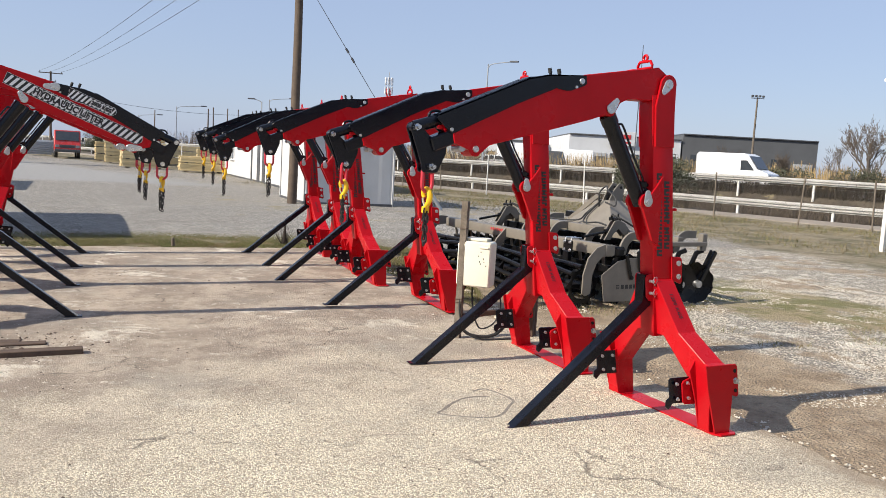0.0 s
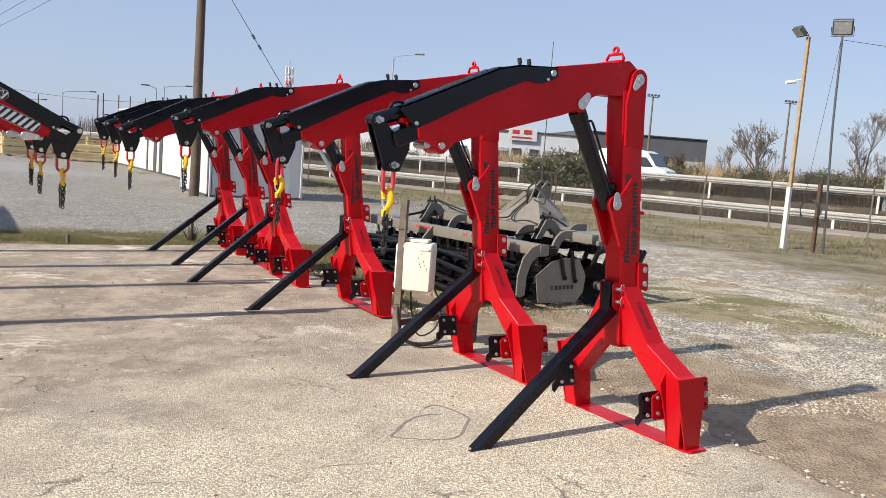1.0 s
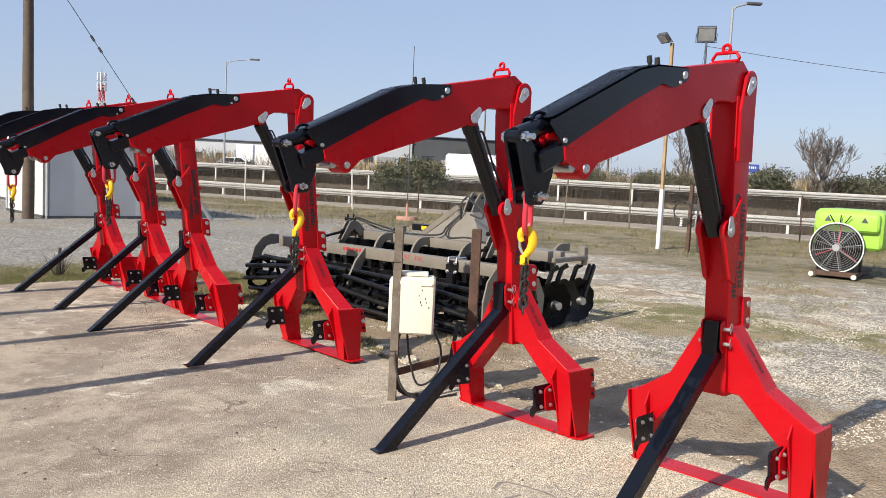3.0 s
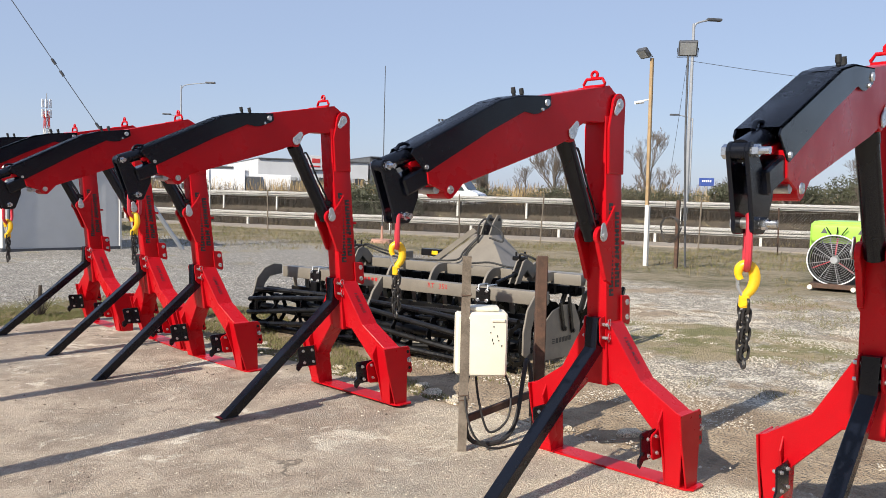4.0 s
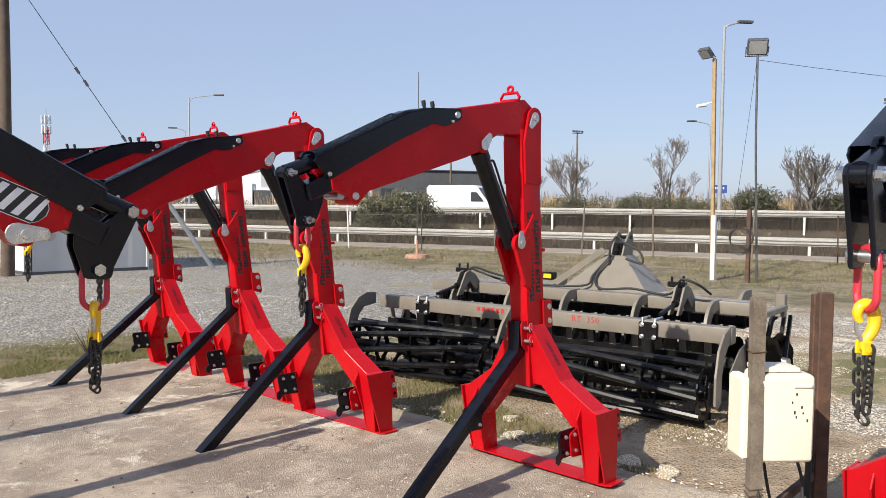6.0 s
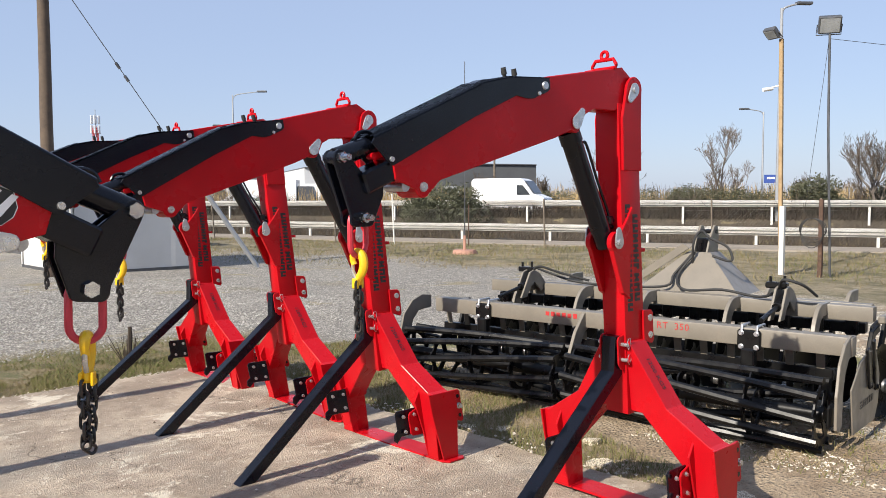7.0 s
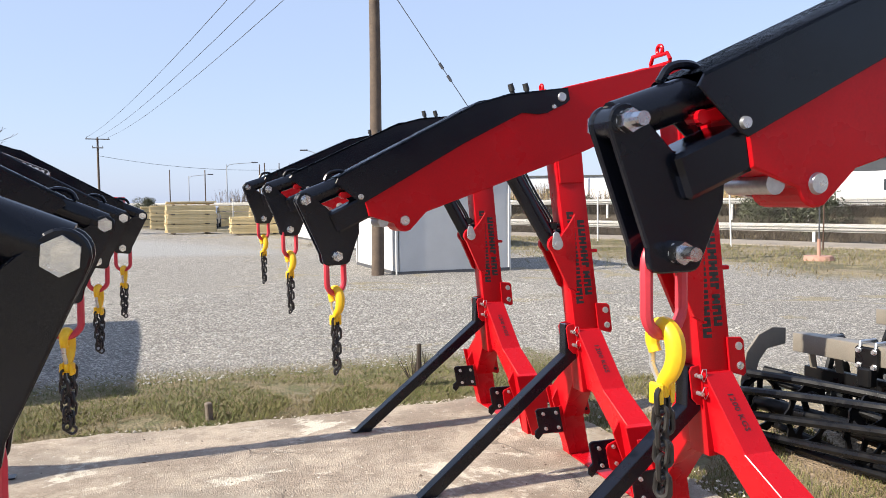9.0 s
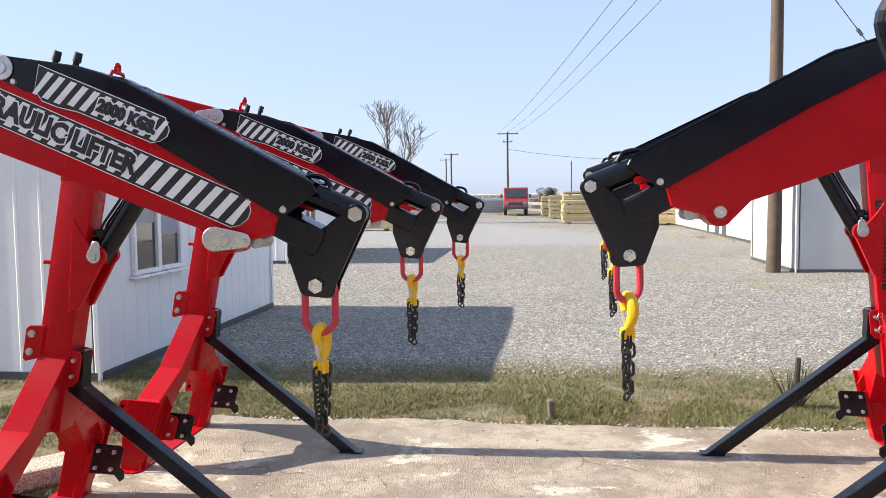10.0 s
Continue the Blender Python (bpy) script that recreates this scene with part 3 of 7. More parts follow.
def build_lifter(lean, leg_y, tilt=0.0):
    global LEAN_Y, LEG_Y
    LEAN_Y, LEG_Y = lean, leg_y
    L = thing("hydraulic_lifter", "red tractor-mounted hydraulic lifter with black boom cover, standing on the slab", "lifter")
    col_lean = lambda bm: shear(bm, -0.13, LEAN_Y, 0.415)
    leg_lean = lambda bm: shear(bm, -0.20, LEAN_Y, 0.478)

    # mast: box column with two ears round the pivot
    bm = bmesh.new()
    box(bm, (0, 0, 1.335), (0.165, 0.135, 1.57), 0.006, seg=2)
    col_lean(bm)
    part("mast", bm, RED, L, smooth=True)
    for side in (-1, 1):
        bm = bmesh.new()
        out = [(0.105, 1.80), (0.258, 1.80), (0.236, 2.02)] + disc_pts((0.165, 2.19), 0.064, -10, 165, 10) + [(0.090, 2.12), (0.078, 2.05)]
        prism(bm, out, side * 0.068, side * 0.084, "y", 0.003)
        leaned(bm)
        part("mast_ear", bm, RED, L)
    # grey keeper plates over the pivot and both cylinder pins, with their heads
    for (x, z), ang, under in (((0.158, 2.19), 55, L), (CYL_L, -80, L)):
        for side in (-1, 1):
            bm = bmesh.new()
            a = radians(ang)
            tip = (x - 0.055 * math.cos(a), z - 0.055 * math.sin(a))
            o = disc_pts((x, z), 0.034, ang - 100, ang + 100, 10) + disc_pts(tip, 0.020, ang + 110, ang + 250, 6)
            prism(bm, o, side * 0.087, side * 0.095, "y", 0.002)
            rod(bm, (x, side * 0.094, z), (x, side * 0.103, z), 0.018, n=14)
            leaned(bm)
            part("pin_keeper", bm, ZINC, under, "grey galvanised pin keeper plate", True)
    # lugs that hold the foot of the cylinder
    for side in (-1, 1):
        bm = bmesh.new()
        o = [(0.20, 1.62), (0.155, 1.55)] + disc_pts((0.085, 1.448), 0.052, 60, 235, 8) + [(0.16, 1.19), (0.215, 1.16)]
        prism(bm, o, side * 0.050, side * 0.078, "y", 0.003)
        leaned(bm)
        part("cylinder_lug", bm, RED, L)

    # spread base: two cranked box legs in one welded frame
    half = [(0.0, 0.945), (0.082, 0.935), (0.275, 0.615), (0.50, 0.465), (0.535, 0.455), (0.54, 0.40), (0.505, 0.012), (0.415, 0.012), (0.40, 0.27), (0.36, 0.315), (0.13, 0.565), (0.0, 0.57)]
    bm = bmesh.new()
    out = [(-y, z) for y, z in half] + [(y, z) for y, z in half[-2:0:-1]]
    prism(bm, out, -0.075, 0.075, "x", 0.0035)
    leg_lean(bm)
    part("base_frame", bm, RED, L)
    for side in (-1, 1):
        # wide end plate of each foot, tapering to the ground
        bm = bmesh.new()
        prism(bm, [(-0.105, 0.46), (0.115, 0.46), (0.125, 0.36), (0.07, 0.012), (-0.055, 0.012), (-0.095, 0.30)], side * 0.528, side * 0.540, "y", 0.003)
        leg_lean(bm)
        part("foot_end_plate", bm, RED, L)
        # stiffening ribs on the front of the foot
        bm = bmesh.new()
        prism(bm, [(-0.075, 0.47), (-0.125, 0.40), (-0.09, 0.20), (-0.075, 0.012), (-0.02, 0.012), (-0.02, 0.45)], side * 0.405, side * 0.417, "y", 0.003)
        leg_lean(bm)
        part("foot_rib", bm, RED, L)
        # red ear with three holes behind the foot
        bm = bmesh.new()
        o = [(0.075, 0.45), (0.16, 0.455), (0.175, 0.44), (0.178, 0.25), (0.16, 0.235), (0.085, 0.26)]
        prism(bm, o, side * 0.512, side * 0.524, "y", 0.003)
        leg_lean(bm)
        part("foot_ear", bm, RED, L)
        for z in (0.41, 0.28):
            bm = bmesh.new()
            rod(bm, (0.15, side * 0.5105, z), (0.15, side * 0.5255, z), 0.013, n=12)
            leg_lean(bm)
            part("ear_hole", bm, BLACK, L)
        bm = bmesh.new()
        bolt(bm, (0.15, side * 0.5255, 0.345), (0, side, 0), 0.016, 0.02)
        leg_lean(bm)
        part("bolt", bm, ZINC, L)
        # bracket ear in front of the foot and the black hitch plate bolted to it
        bm = bmesh.new()
        prism(bm, [(-0.07, 0.36), (-0.16, 0.33), (-0.175, 0.31), (-0.175, 0.19), (-0.16, 0.175), (-0.07, 0.17)], side * 0.385, side * 0.397, "y", 0.003)
        leg_lean(bm)
        part("bracket_ear", bm, RED, L)
        bm = bmesh.new()
        prism(bm, [(-0.10, 0.352), (-0.25, 0.352), (-0.268, 0.338), (-0.268, 0.225), (-0.298, 0.205), (-0.305, 0.165), (-0.285, 0.145), (-0.262, 0.165), (-0.245, 0.182), (-0.10, 0.182)], side * 0.372, side * 0.383, "y", 0.003)
        leg_lean(bm)
        part("hitch_plate", bm, BLACK, L, "black hitch bracket plate")
        for x, z in ((-0.13, 0.315), (-0.13, 0.215), (-0.22, 0.315), (-0.22, 0.215)):
            for sd in (-1, 1):
                bm = bmesh.new()
                bolt(bm, (x, side * (0.398 if sd * side > 0 else 0.371), z), (0, sd, 0), 0.0095, 0.013)
                leg_lean(bm)
                part("bolt", bm, ZINC, L)
        # ear on the back of the mast with two holes
        bm = bmesh.new()
        prism(bm, [(0.06, 1.09), (0.135, 1.085), (0.15, 1.07), (0.15, 0.92), (0.135, 0.905), (0.06, 0.93)], side * 0.070, side * 0.082, "y", 0.003)
        col_lean(bm)
        part("mast_bracket", bm, RED, L)
        for z in (1.045, 0.955):
            bm = bmesh.new()
            bolt(bm, (0.118, side * 0.082, z), (0, side, 0), 0.014, 0.008)
            col_lean(bm)
            part("bolt", bm, ZINC, L)
        # cheek plates that hold the prop leg
        bm = bmesh.new()
        prism(bm, [(-0.06, 0.975), (-0.125, 0.965), (-0.137, 0.945), (-0.135, 0.82), (-0.11, 0.79), (-0.06, 0.785)], side * 0.048, side * 0.058, "y", 0.003)
        col_lean(bm)
        part("leg_cheek", bm, RED, L)
        # weld-on catches at the top of the mast
        bm = bmesh.new()
        box(bm, (0.09, side * 0.05, 1.40), (0.06, 0.03, 0.02), 0.004)
        col_lean(bm)
        part("hose_catch", bm, RED, L)
    # flat plate on the ground
    bm = bmesh.new()
    prism(bm, [(0.41, -0.53), (0.44, -0.575), (0.56, -0.575), (0.582, -0.55), (0.582, 0.55), (0.56, 0.575), (0.44, 0.575), (0.41, 0.53)], 0.0, 0.012, "z", 0.002)
    part("base_plate", bm, RED, L)
    # prop leg
    bm = bmesh.new()
    # where the whole frame is tipped, the foot stands higher in its own axes
    toe = [(x, (0.52 - x) * math.sin(radians(tilt))) for x in ((-0.772, -0.662) if not tilt else (-0.845, -0.745))]
    q = [(0.155, 0.965), (0.155, 0.785), *toe, (0.232, 0.760), (0.232, 0.965)]
    prism(bm, [(x, z) for x, z in q], -0.04 - 0.001, 0.04, "y", 0.004)
    for v in bm.verts:
        v.co.y += LEAN_Y * v.co.z + LEG_Y * (1 - min(1.0, v.co.z / 0.8))
    leg = part("prop_leg", bm, BLACK, L, "black square-tube prop leg")
    bm = bmesh.new()
    px = -0.722 if not tilt else -0.80
    box(bm, (0, 0, 0), (0.15, 0.085, 0.008), 0.002, pose(px, LEG_Y, (0.52 - px) * math.sin(radians(tilt)) + 0.004, 0, tilt, 0))
    part("foot_pad", bm, BLACK, leg)
    for z in (0.925, 0.845):
        bm = bmesh.new()
        x = 0.415 - 0.13 * z - 0.105
        rod(bm, (x, -0.095, z), (x, 0.08, z), 0.010, n=10)
        sweep(bm, [(x - 0.0, -0.088, z), (x + 0.012, -0.088, z + 0.03), (x + 0.03, -0.088, z + 0.03), (x + 0.035, -0.088, z), (x + 0.02, -0.088, z - 0.025), (x, -0.088, z)], 0.0022, 5)
        leaned(bm)
        part("lock_pin", bm, ZINC, L, "bright steel lock pin with spring clip", True)

    # boom
    o = [(0.09, 2.295), (-0.12, 2.262), (-0.46, 2.205), (-0.75, 2.12), (-1.335, 1.845), (-1.318, 1.755)]
    o += disc_pts(PIN_B, 0.042, 190, 300, 6) + [(-1.09, 1.752), (-0.40, 1.94), (-0.325, 1.965)] + disc_pts(CYL_U, 0.05, 230, 300, 3)
    o += [(-0.185, 2.055), (-0.13, 2.082), (-0.07, 2.085), (0.04, 2.085)] + disc_pts((0.158, 2.19), 0.06, 250, 400, 8)
    bm = bmesh.new()
    prism(bm, o, -0.062, 0.062, "y", 0.004)
    arm = part("boom", bm=leaned(bm), mat=RED, parent=L, label="red box-section boom")
    # lifting eye across the heel
    bm = bmesh.new()
    sweep(bm, [(0.028, y, z) for y, z in ((-0.068, 2.288), (-0.070, 2.303), (-0.052, 2.330), (0.052, 2.330), (0.070, 2.303), (0.068, 2.288))], 0.0088, 8, True)
    ring = [(0.028, 0.019 * math.cos(a), 2.351 + 0.019 * math.sin(a)) for a in (2 * math.pi * i / 14 for i in range(14))]
    sweep(bm, ring, 0.0085, 8, True)
    leaned(bm)
    part("lifting_eye", bm, RED, arm, "red welded lifting eye", True)
    bm = bmesh.new()
    prism(bm, [(-0.10, 2.25), (-0.085, 2.272), (0.10, 2.290), (0.115, 2.275), (0.115, 2.25)], -0.03, 0.03, "y", 0.004)
    leaned(bm)
    part("eye_base", bm, RED, arm)
    # folded black cover over the boom ram, hollow at the mouth
    side_o = [(-0.462, 2.198), (-0.455, 2.15), (-0.475, 2.135), (-0.53, 2.115), (-0.56, 2.102), (-0.60, 2.098), (-0.67, 2.107), (-0.92, 2.003), (-1.335, 1.805), (-1.352, 1.812), (-1.437, 1.885), (-1.425, 1.905), (-0.86, 2.146), (-0.72, 2.178)]
    for side in (-1, 1):
        bm = bmesh.new()
        prism(bm, side_o, side * 0.066, side * 0.073, "y", 0.0015)
        leaned(bm)
        part("boom_cover_side", bm, BLACK, arm, "black folded steel boom cover")
    bm = bmesh.new()
    ridge = [(-0.462, 2.198), (-0.72, 2.178), (-0.86, 2.146), (-1.427, 1.903)]
    prof = [(-0.0738, -0.003), (-0.0722, 0.003), (-0.067, 0.0062), (0.067, 0.0062), (0.0722, 0.003), (0.0738, -0.003)]
    rows = []
    for i, (x, z) in enumerate(ridge):
        kk = 0.25 if i == 0 else 1.0
        rows.append([bm.verts.new((x, y, z + (dz * kk if dz > 0 else dz))) for y, dz in prof])
    for a, b in zip(rows, rows[1:]):
        for i in range(5):
            bm.faces.new((a[i], a[i + 1], b[i + 1], b[i]))
    bmesh.ops.solidify(bm, geom=bm.faces[:], thickness=0.005)
    leaned(bm)
    part("boom_cover_top", bm, BLACK, arm, "black folded steel cover top", True)
    # dark slot where the cover leaves the boom
    bm = bmesh.new()
    prism(bm, [(-0.76, 2.172), (-0.83, 2.165), (-0.88, 2.145), (-0.80, 2.15)], -0.03, 0.03, "y", 0.002)
    leaned(bm)
    part("cover_slot", bm, BLACK, arm)
    for x in (-0.665, -0.60):
        bm = bmesh.new()
        rod(bm, (x, 0.0, 2.16), (x - 0.012, 0.0, 2.212), 0.009, n=12)
        rod(bm, (x - 0.010, 0.0, 2.202), (x - 0.017, 0.0, 2.230), 0.0125, 0.011, n=12)
        leaned(bm)
        part("hose_coupling", bm, RUBBER, arm, "black capped hose coupling", True)
    # round pin heads
    for (x, z), r, y in ((PIN_A, 0.019, 0.073), ((-0.53, 2.125), 0.009, 0.073), ((-1.345, 1.828), 0.011, 0.073), (PIN_B, 0.020, 0.062)):
        for side in (-1, 1):
            bm = bmesh.new()
            rod(bm, (x, side * y, z), (x, side * (y + 0.007), z), r, r * 0.86, n=18)
            leaned(bm)
            part("pin_head", bm, ZINC, arm, "bright round pin head", True)
    # keeper plates at the front of the decal side
    for (x, z), dx in ((PIN_A, 0.05), (PIN_B, -0.062)):
        bm = bmesh.new()
        oo = disc_pts((x, z), 0.036, 90, 270, 8) + disc_pts((x + abs(dx) * 1.6, z - 0.004), 0.022, -90, 90, 6) if dx > 0 else disc_pts((x + 0.03, z), 0.036, -90, 90, 8) + disc_pts((x - 0.055, z + 0.004), 0.022, 90, 270, 6)
        prism(bm, oo, 0.0735, 0.080, "y", 0.002)
        rod(bm, (x, 0.080, z), (x, 0.086, z), 0.019, 0.017, n=16)
        bolt(bm, (x + (0.075 if dx > 0 else -0.055), 0.080, z), (0, 1, 0), 0.010, 0.008)
        leaned(bm)
        part("pin_keeper", bm, ZINC, arm, "grey galvanised pin keeper plate")
    for side in (-1, 1):
        bm = bmesh.new()
        x, z = CYL_U
        o2 = disc_pts((x, z), 0.034, 150, 330, 8) + disc_pts((x + 0.035, z + 0.045), 0.020, -30, 150, 6)
        prism(bm, o2, side * 0.064, side * 0.072, "y", 0.002)
        leaned(bm)
        part("pin_keeper", bm, ZINC, arm, "grey galvanised pin keeper plate")

    # lift cylinder between mast and boom
    a, b = Vector((CYL_L[0], 0, CYL_L[1])), Vector((CYL_U[0], 0, CYL_U[1]))
    d = (b - a).normalized()
    bm = bmesh.new()
    rod(bm, a - d * 0.02, b - d * 0.055, 0.048, n=20)
    rod(bm, b - d * 0.11, b - d * 0.05, 0.052, n=20)
    leaned(bm)
    cyl = part("lift_cylinder", bm, BLACK, L, "black hydraulic lift cylinder", True)
    bm = bmesh.new()
    rod(bm, b - d * 0.06, b, 0.026, n=16)
    leaned(bm)
    part("piston_rod", bm, STEEL, cyl, "bright piston rod", True)
    bm = bmesh.new()
    n = Vector((0.86, 0, 0.51))
    for yy in (-0.022, 0.022):
        sweep(bm, smooth_path([a + d * 0.10 + n * 0.045 + Vector((0, yy, 0)), a + d * 0.13 + n * 0.068 + Vector((0, yy, 0)), a + d * 0.30 + n * 0.062 + Vector((0, yy, 0)), a + d * 0.50 + n * 0.066 + Vector((0, yy, 0)), a + d * 0.53 + n * 0.045 + Vector((0, yy, 0))], 4), 0.007, 7)
    leaned(bm)
    part("oil_pipe", bm, BLACK, cyl, "", True)
    bm = bmesh.new()
    box(bm, a + d * 0.09 + n * 0.055, (0.05, 0.07, 0.045), 0.006)
    rod(bm, a + d * 0.09 + n * 0.055, a + d * 0.09 + n * 0.055 + Vector((0.07, -0.02, 0.0)), 0.012, n=8)
    rod(bm, a + d * 0.05 + n * 0.06, a + d * 0.05 + n * 0.06 + Vector((0.06, -0.02, 0.0)), 0.012, n=8)
    leaned(bm)
    part("valve_block", bm, BLACK, cyl)

    # head: two black cheeks on an inner square boom
    hx, hz = HEX_A
    bx, bz = HEX_B
    o = disc_pts(HEX_A, 0.030, 50, 200, 8) + [(bx - 0.056, bz + 0.010)] + disc_pts((bx - 0.032, bz - 0.012), 0.022, 190, 270, 3) + disc_pts((bx + 0.030, bz - 0.012), 0.022, 270, 350, 3) + [(-1.352, 1.695), (-1.350, 1.735), (-1.40, 1.775), (-1.455, 1.785)]
    for side in (-1, 1):
        bm = bmesh.new()
        prism(bm, o, side * 0.021, side * 0.035, "y", 0.003)
        leaned(bm)
        part("head_cheek", bm, BLACK, arm, "black boom head plate")
        for p in (HEX_A, HEX_B):
            bm = bmesh.new()
            bolt(bm, (p[0], side * 0.035, p[1]), (0, side, 0), *((0.0195, 0.022, False, 0.030) if side < 0 else (0.0225, 0.017, False, 0.0)))
            leaned(bm)
            part("hex_bolt", bm, CHROME, arm, "large bright hex bolt")
    for p in (HEX_A, HEX_B):
        bm = bmesh.new()
        rod(bm, (p[0], -0.036, p[1]), (p[0], 0.036, p[1]), 0.018, n=12)
        leaned(bm)
        part("head_pin", bm, STEEL, arm, "", True)
    bm = bmesh.new()
    beam(bm, (-1.450, 0, 1.738), (-1.20, 0, 1.838), 0.112, 0.082, 0.008)
    leaned(bm)
    part("inner_boom", bm, BLACK, arm)
    bm = bmesh.new()
    rod(bm, (-1.262, -0.055, 1.728), (-1.262, 0.055, 1.728), 0.020, n=16)
    leaned(bm)
    part("slide_roller", bm, STEEL, arm, "bright steel slide roller", True)
    bm = bmesh.new()
    rod(bm, (hx, -0.0205, hz), (hx, 0.0205, hz), 0.027, n=20)
    rod(bm, (hx, 0, hz), (-1.22, 0, 1.935), 0.036, n=20)
    sweep(bm, smooth_path([(-1.46, 0, 1.90), (-1.44, 0, 1.925), (-1.40, 0, 1.93), (-1.37, 0, 1.915)], 4), 0.008, 7)
    leaned(bm)
    part("extension_ram", bm, BLACK, arm, "black extension ram inside the cover", True)
    bm = bmesh.new()
    prism(bm, [(-1.42, 1.845), (-1.40, 1.825), (-1.20, 1.875), (-1.22, 1.90)], -0.035, -0.02, "y", 0.003)
    rod(bm, (-1.405, -0.045, 1.84), (-1.405, -0.01, 1.84), 0.012, n=10)
    leaned(bm)
    part("ram_link", bm, RED, arm)

    # lettering: the maker's name as plain blocks on one side of the mast
    rnd = random.Random(7)
    for side in (-1,):
        bm = bmesh.new()
        for x, n0, z0 in ((-0.032, 11, 1.625), (0.030, 9, 1.575)):
            for i in range(n0):
                z = z0 - 0.050 * i
                w = rnd.uniform(0.042, 0.048)
                box(bm, (x, side * 0.0678, z), (w, 0.001, 0.017))
                box(bm, (x + rnd.choice((-0.013, 0.0, 0.013)), side * 0.0678, z - 0.012), (0.018, 0.001, 0.016))
                if rnd.random() < 0.75:
                    box(bm, (x, side * 0.0678, z - 0.027), (w, 0.001, 0.015))
        col_lean(bm)
        part("name_lettering", bm, INK, L, "dark lettering shown as plain bars")
    me = text_mesh("1200 KGS", 0.042, 1.05)
    me.materials.append(INK)
    slope = math.atan2(0.935 - 0.615, 0.275 - 0.082)
    for side in (-1,):
        bm = bmesh.new()
        bm.from_mesh(me)
        # text runs down the sloping top of the leg
        u = Vector((0, side * math.cos(slope), -math.sin(slope)))
        v = -u.cross(Vector((0, side * math.sin(slope), math.cos(slope))))
        w = u.cross(v)
        M = Matrix((u, v, w)).transposed().to_4x4()
        M.translation = Vector((0.0, side * (0.082 + 0.275) / 2, (0.935 + 0.615) / 2)) + Vector((0, side * math.sin(slope), math.cos(slope))) * 0.002
        bmesh.ops.transform(bm, matrix=M, verts=bm.verts[:])
        leg_lean(bm)
        part("capacity_lettering", bm, INK, L, "black capacity lettering 1200 KGS")

    # striped decals on the other side of boom and cover
    def decal(line, wid, y, words, size, at, flare, label):
        """A white striped band along a line of (x, z), with words at a share of its length."""
        (x0, z0), (x1, z1) = line
        d = Vector((x1 - x0, z1 - z0))
        ln = d.length
        d.normalize()
        up = Vector((-d.y, d.x)) if -d.y * 0 + d.x > 0 else Vector((d.y, -d.x))
        def pt(s, h):
            q = Vector((x0, z0)) + d * s + up * h
            return (q.x, q.y)
        w2 = wid / 2
        e = 0.35 if flare else 0.0

        def outline(g):
            return [pt(-g, w2 + g), pt(-g * 0.5 + 0.02 * e, -w2 * (1 - e) - g), pt(0.035, -w2 * (1 + e) - g), pt(0.085, -w2 * (1 + e * 0.9) - g), pt(0.15, -w2 - g), pt(ln - 0.03, -w2 - g), pt(ln - 0.008, -w2 * 0.7 - g * 0.7), pt(ln + g, -w2 * 0.2), pt(ln + g, w2 * 0.4), pt(ln - 0.02 + g * 0.6, w2 + g)]
        for nm, mat, g, lift in (("decal_border", WHITE_VINYL, 0.009, 0.0), ("decal_field", INK, 0.0065, 0.0006)):
            bm = bmesh.new()
            prism(bm, outline(g), y + lift, y + lift + 0.0006, "y")
            leaned(bm)
            part(nm, bm, mat, arm, label if mat is WHITE_VINYL else "")
        # white diagonal stripes on the black field
        bm = bmesh.new()
        n = int(ln / (wid * 0.56))
        for i in range(n):
            s = (i + 0.30) * ln / n
            k = wid * 0.29
            lo = -w2 * (1 + e * 0.8) if s < 0.09 else -w2
            f = lambda h: s + k * 0.7 * h / w2
            prism(bm, [pt(max(f(lo), 0.0), lo), pt(max(f(lo) + k, 0.0), lo), pt(min(f(w2) + k, ln), w2), pt(min(f(w2), ln), w2)], y + 0.0012, y + 0.0018, "y")
        leaned(bm)
        part("decal_stripes", bm, WHITE_VINYL, arm, "white diagonal stripes")
        mid = pt(ln * (at[0] + at[1]) / 2, 0.0)
        # seen from +y the writing runs towards -x
        u = Vector((d.x, 0, d.y)) if d.x < 0 else Vector((-d.x, 0, -d.y))
        w = Vector((0, 1, 0))
        v = w.cross(u)
        for mat, swell, lift, lab in ((WHITE_VINYL, 0.0085, 0.0022, "white outline of the lettering"), (INK, 0.0040, 0.0034, "bold black lettering " + words)):
            me = text_mesh(words, size, 1.0, 0.0005, swell)
            me.materials.append(mat)
            bm = bmesh.new()
            bm.from_mesh(me)
            M = Matrix((u, v, w)).transposed().to_4x4() @ Matrix.Diagonal((0.9, 1.0, 1.0, 1.0))
            M.translation = (mid[0], y + lift, mid[1])
            bmesh.ops.transform(bm, matrix=M, verts=bm.verts[:])
            leaned(bm)
            part("decal_lettering", bm, mat, arm, lab)
    decal([(-0.10, 2.175), (-1.235, 1.802)], 0.085, 0.0625, "HYDRAULIC LIFTER", 0.078, (0.18, 0.72), 0, "white striped decal on the red boom")
    decal([(-0.60, 2.137), (-0.99, 2.014)], 0.066, 0.0735, "2000 KGS.", 0.047, (0.46, 0.95), 1, "white striped decal on the black cover")
    return L, arm


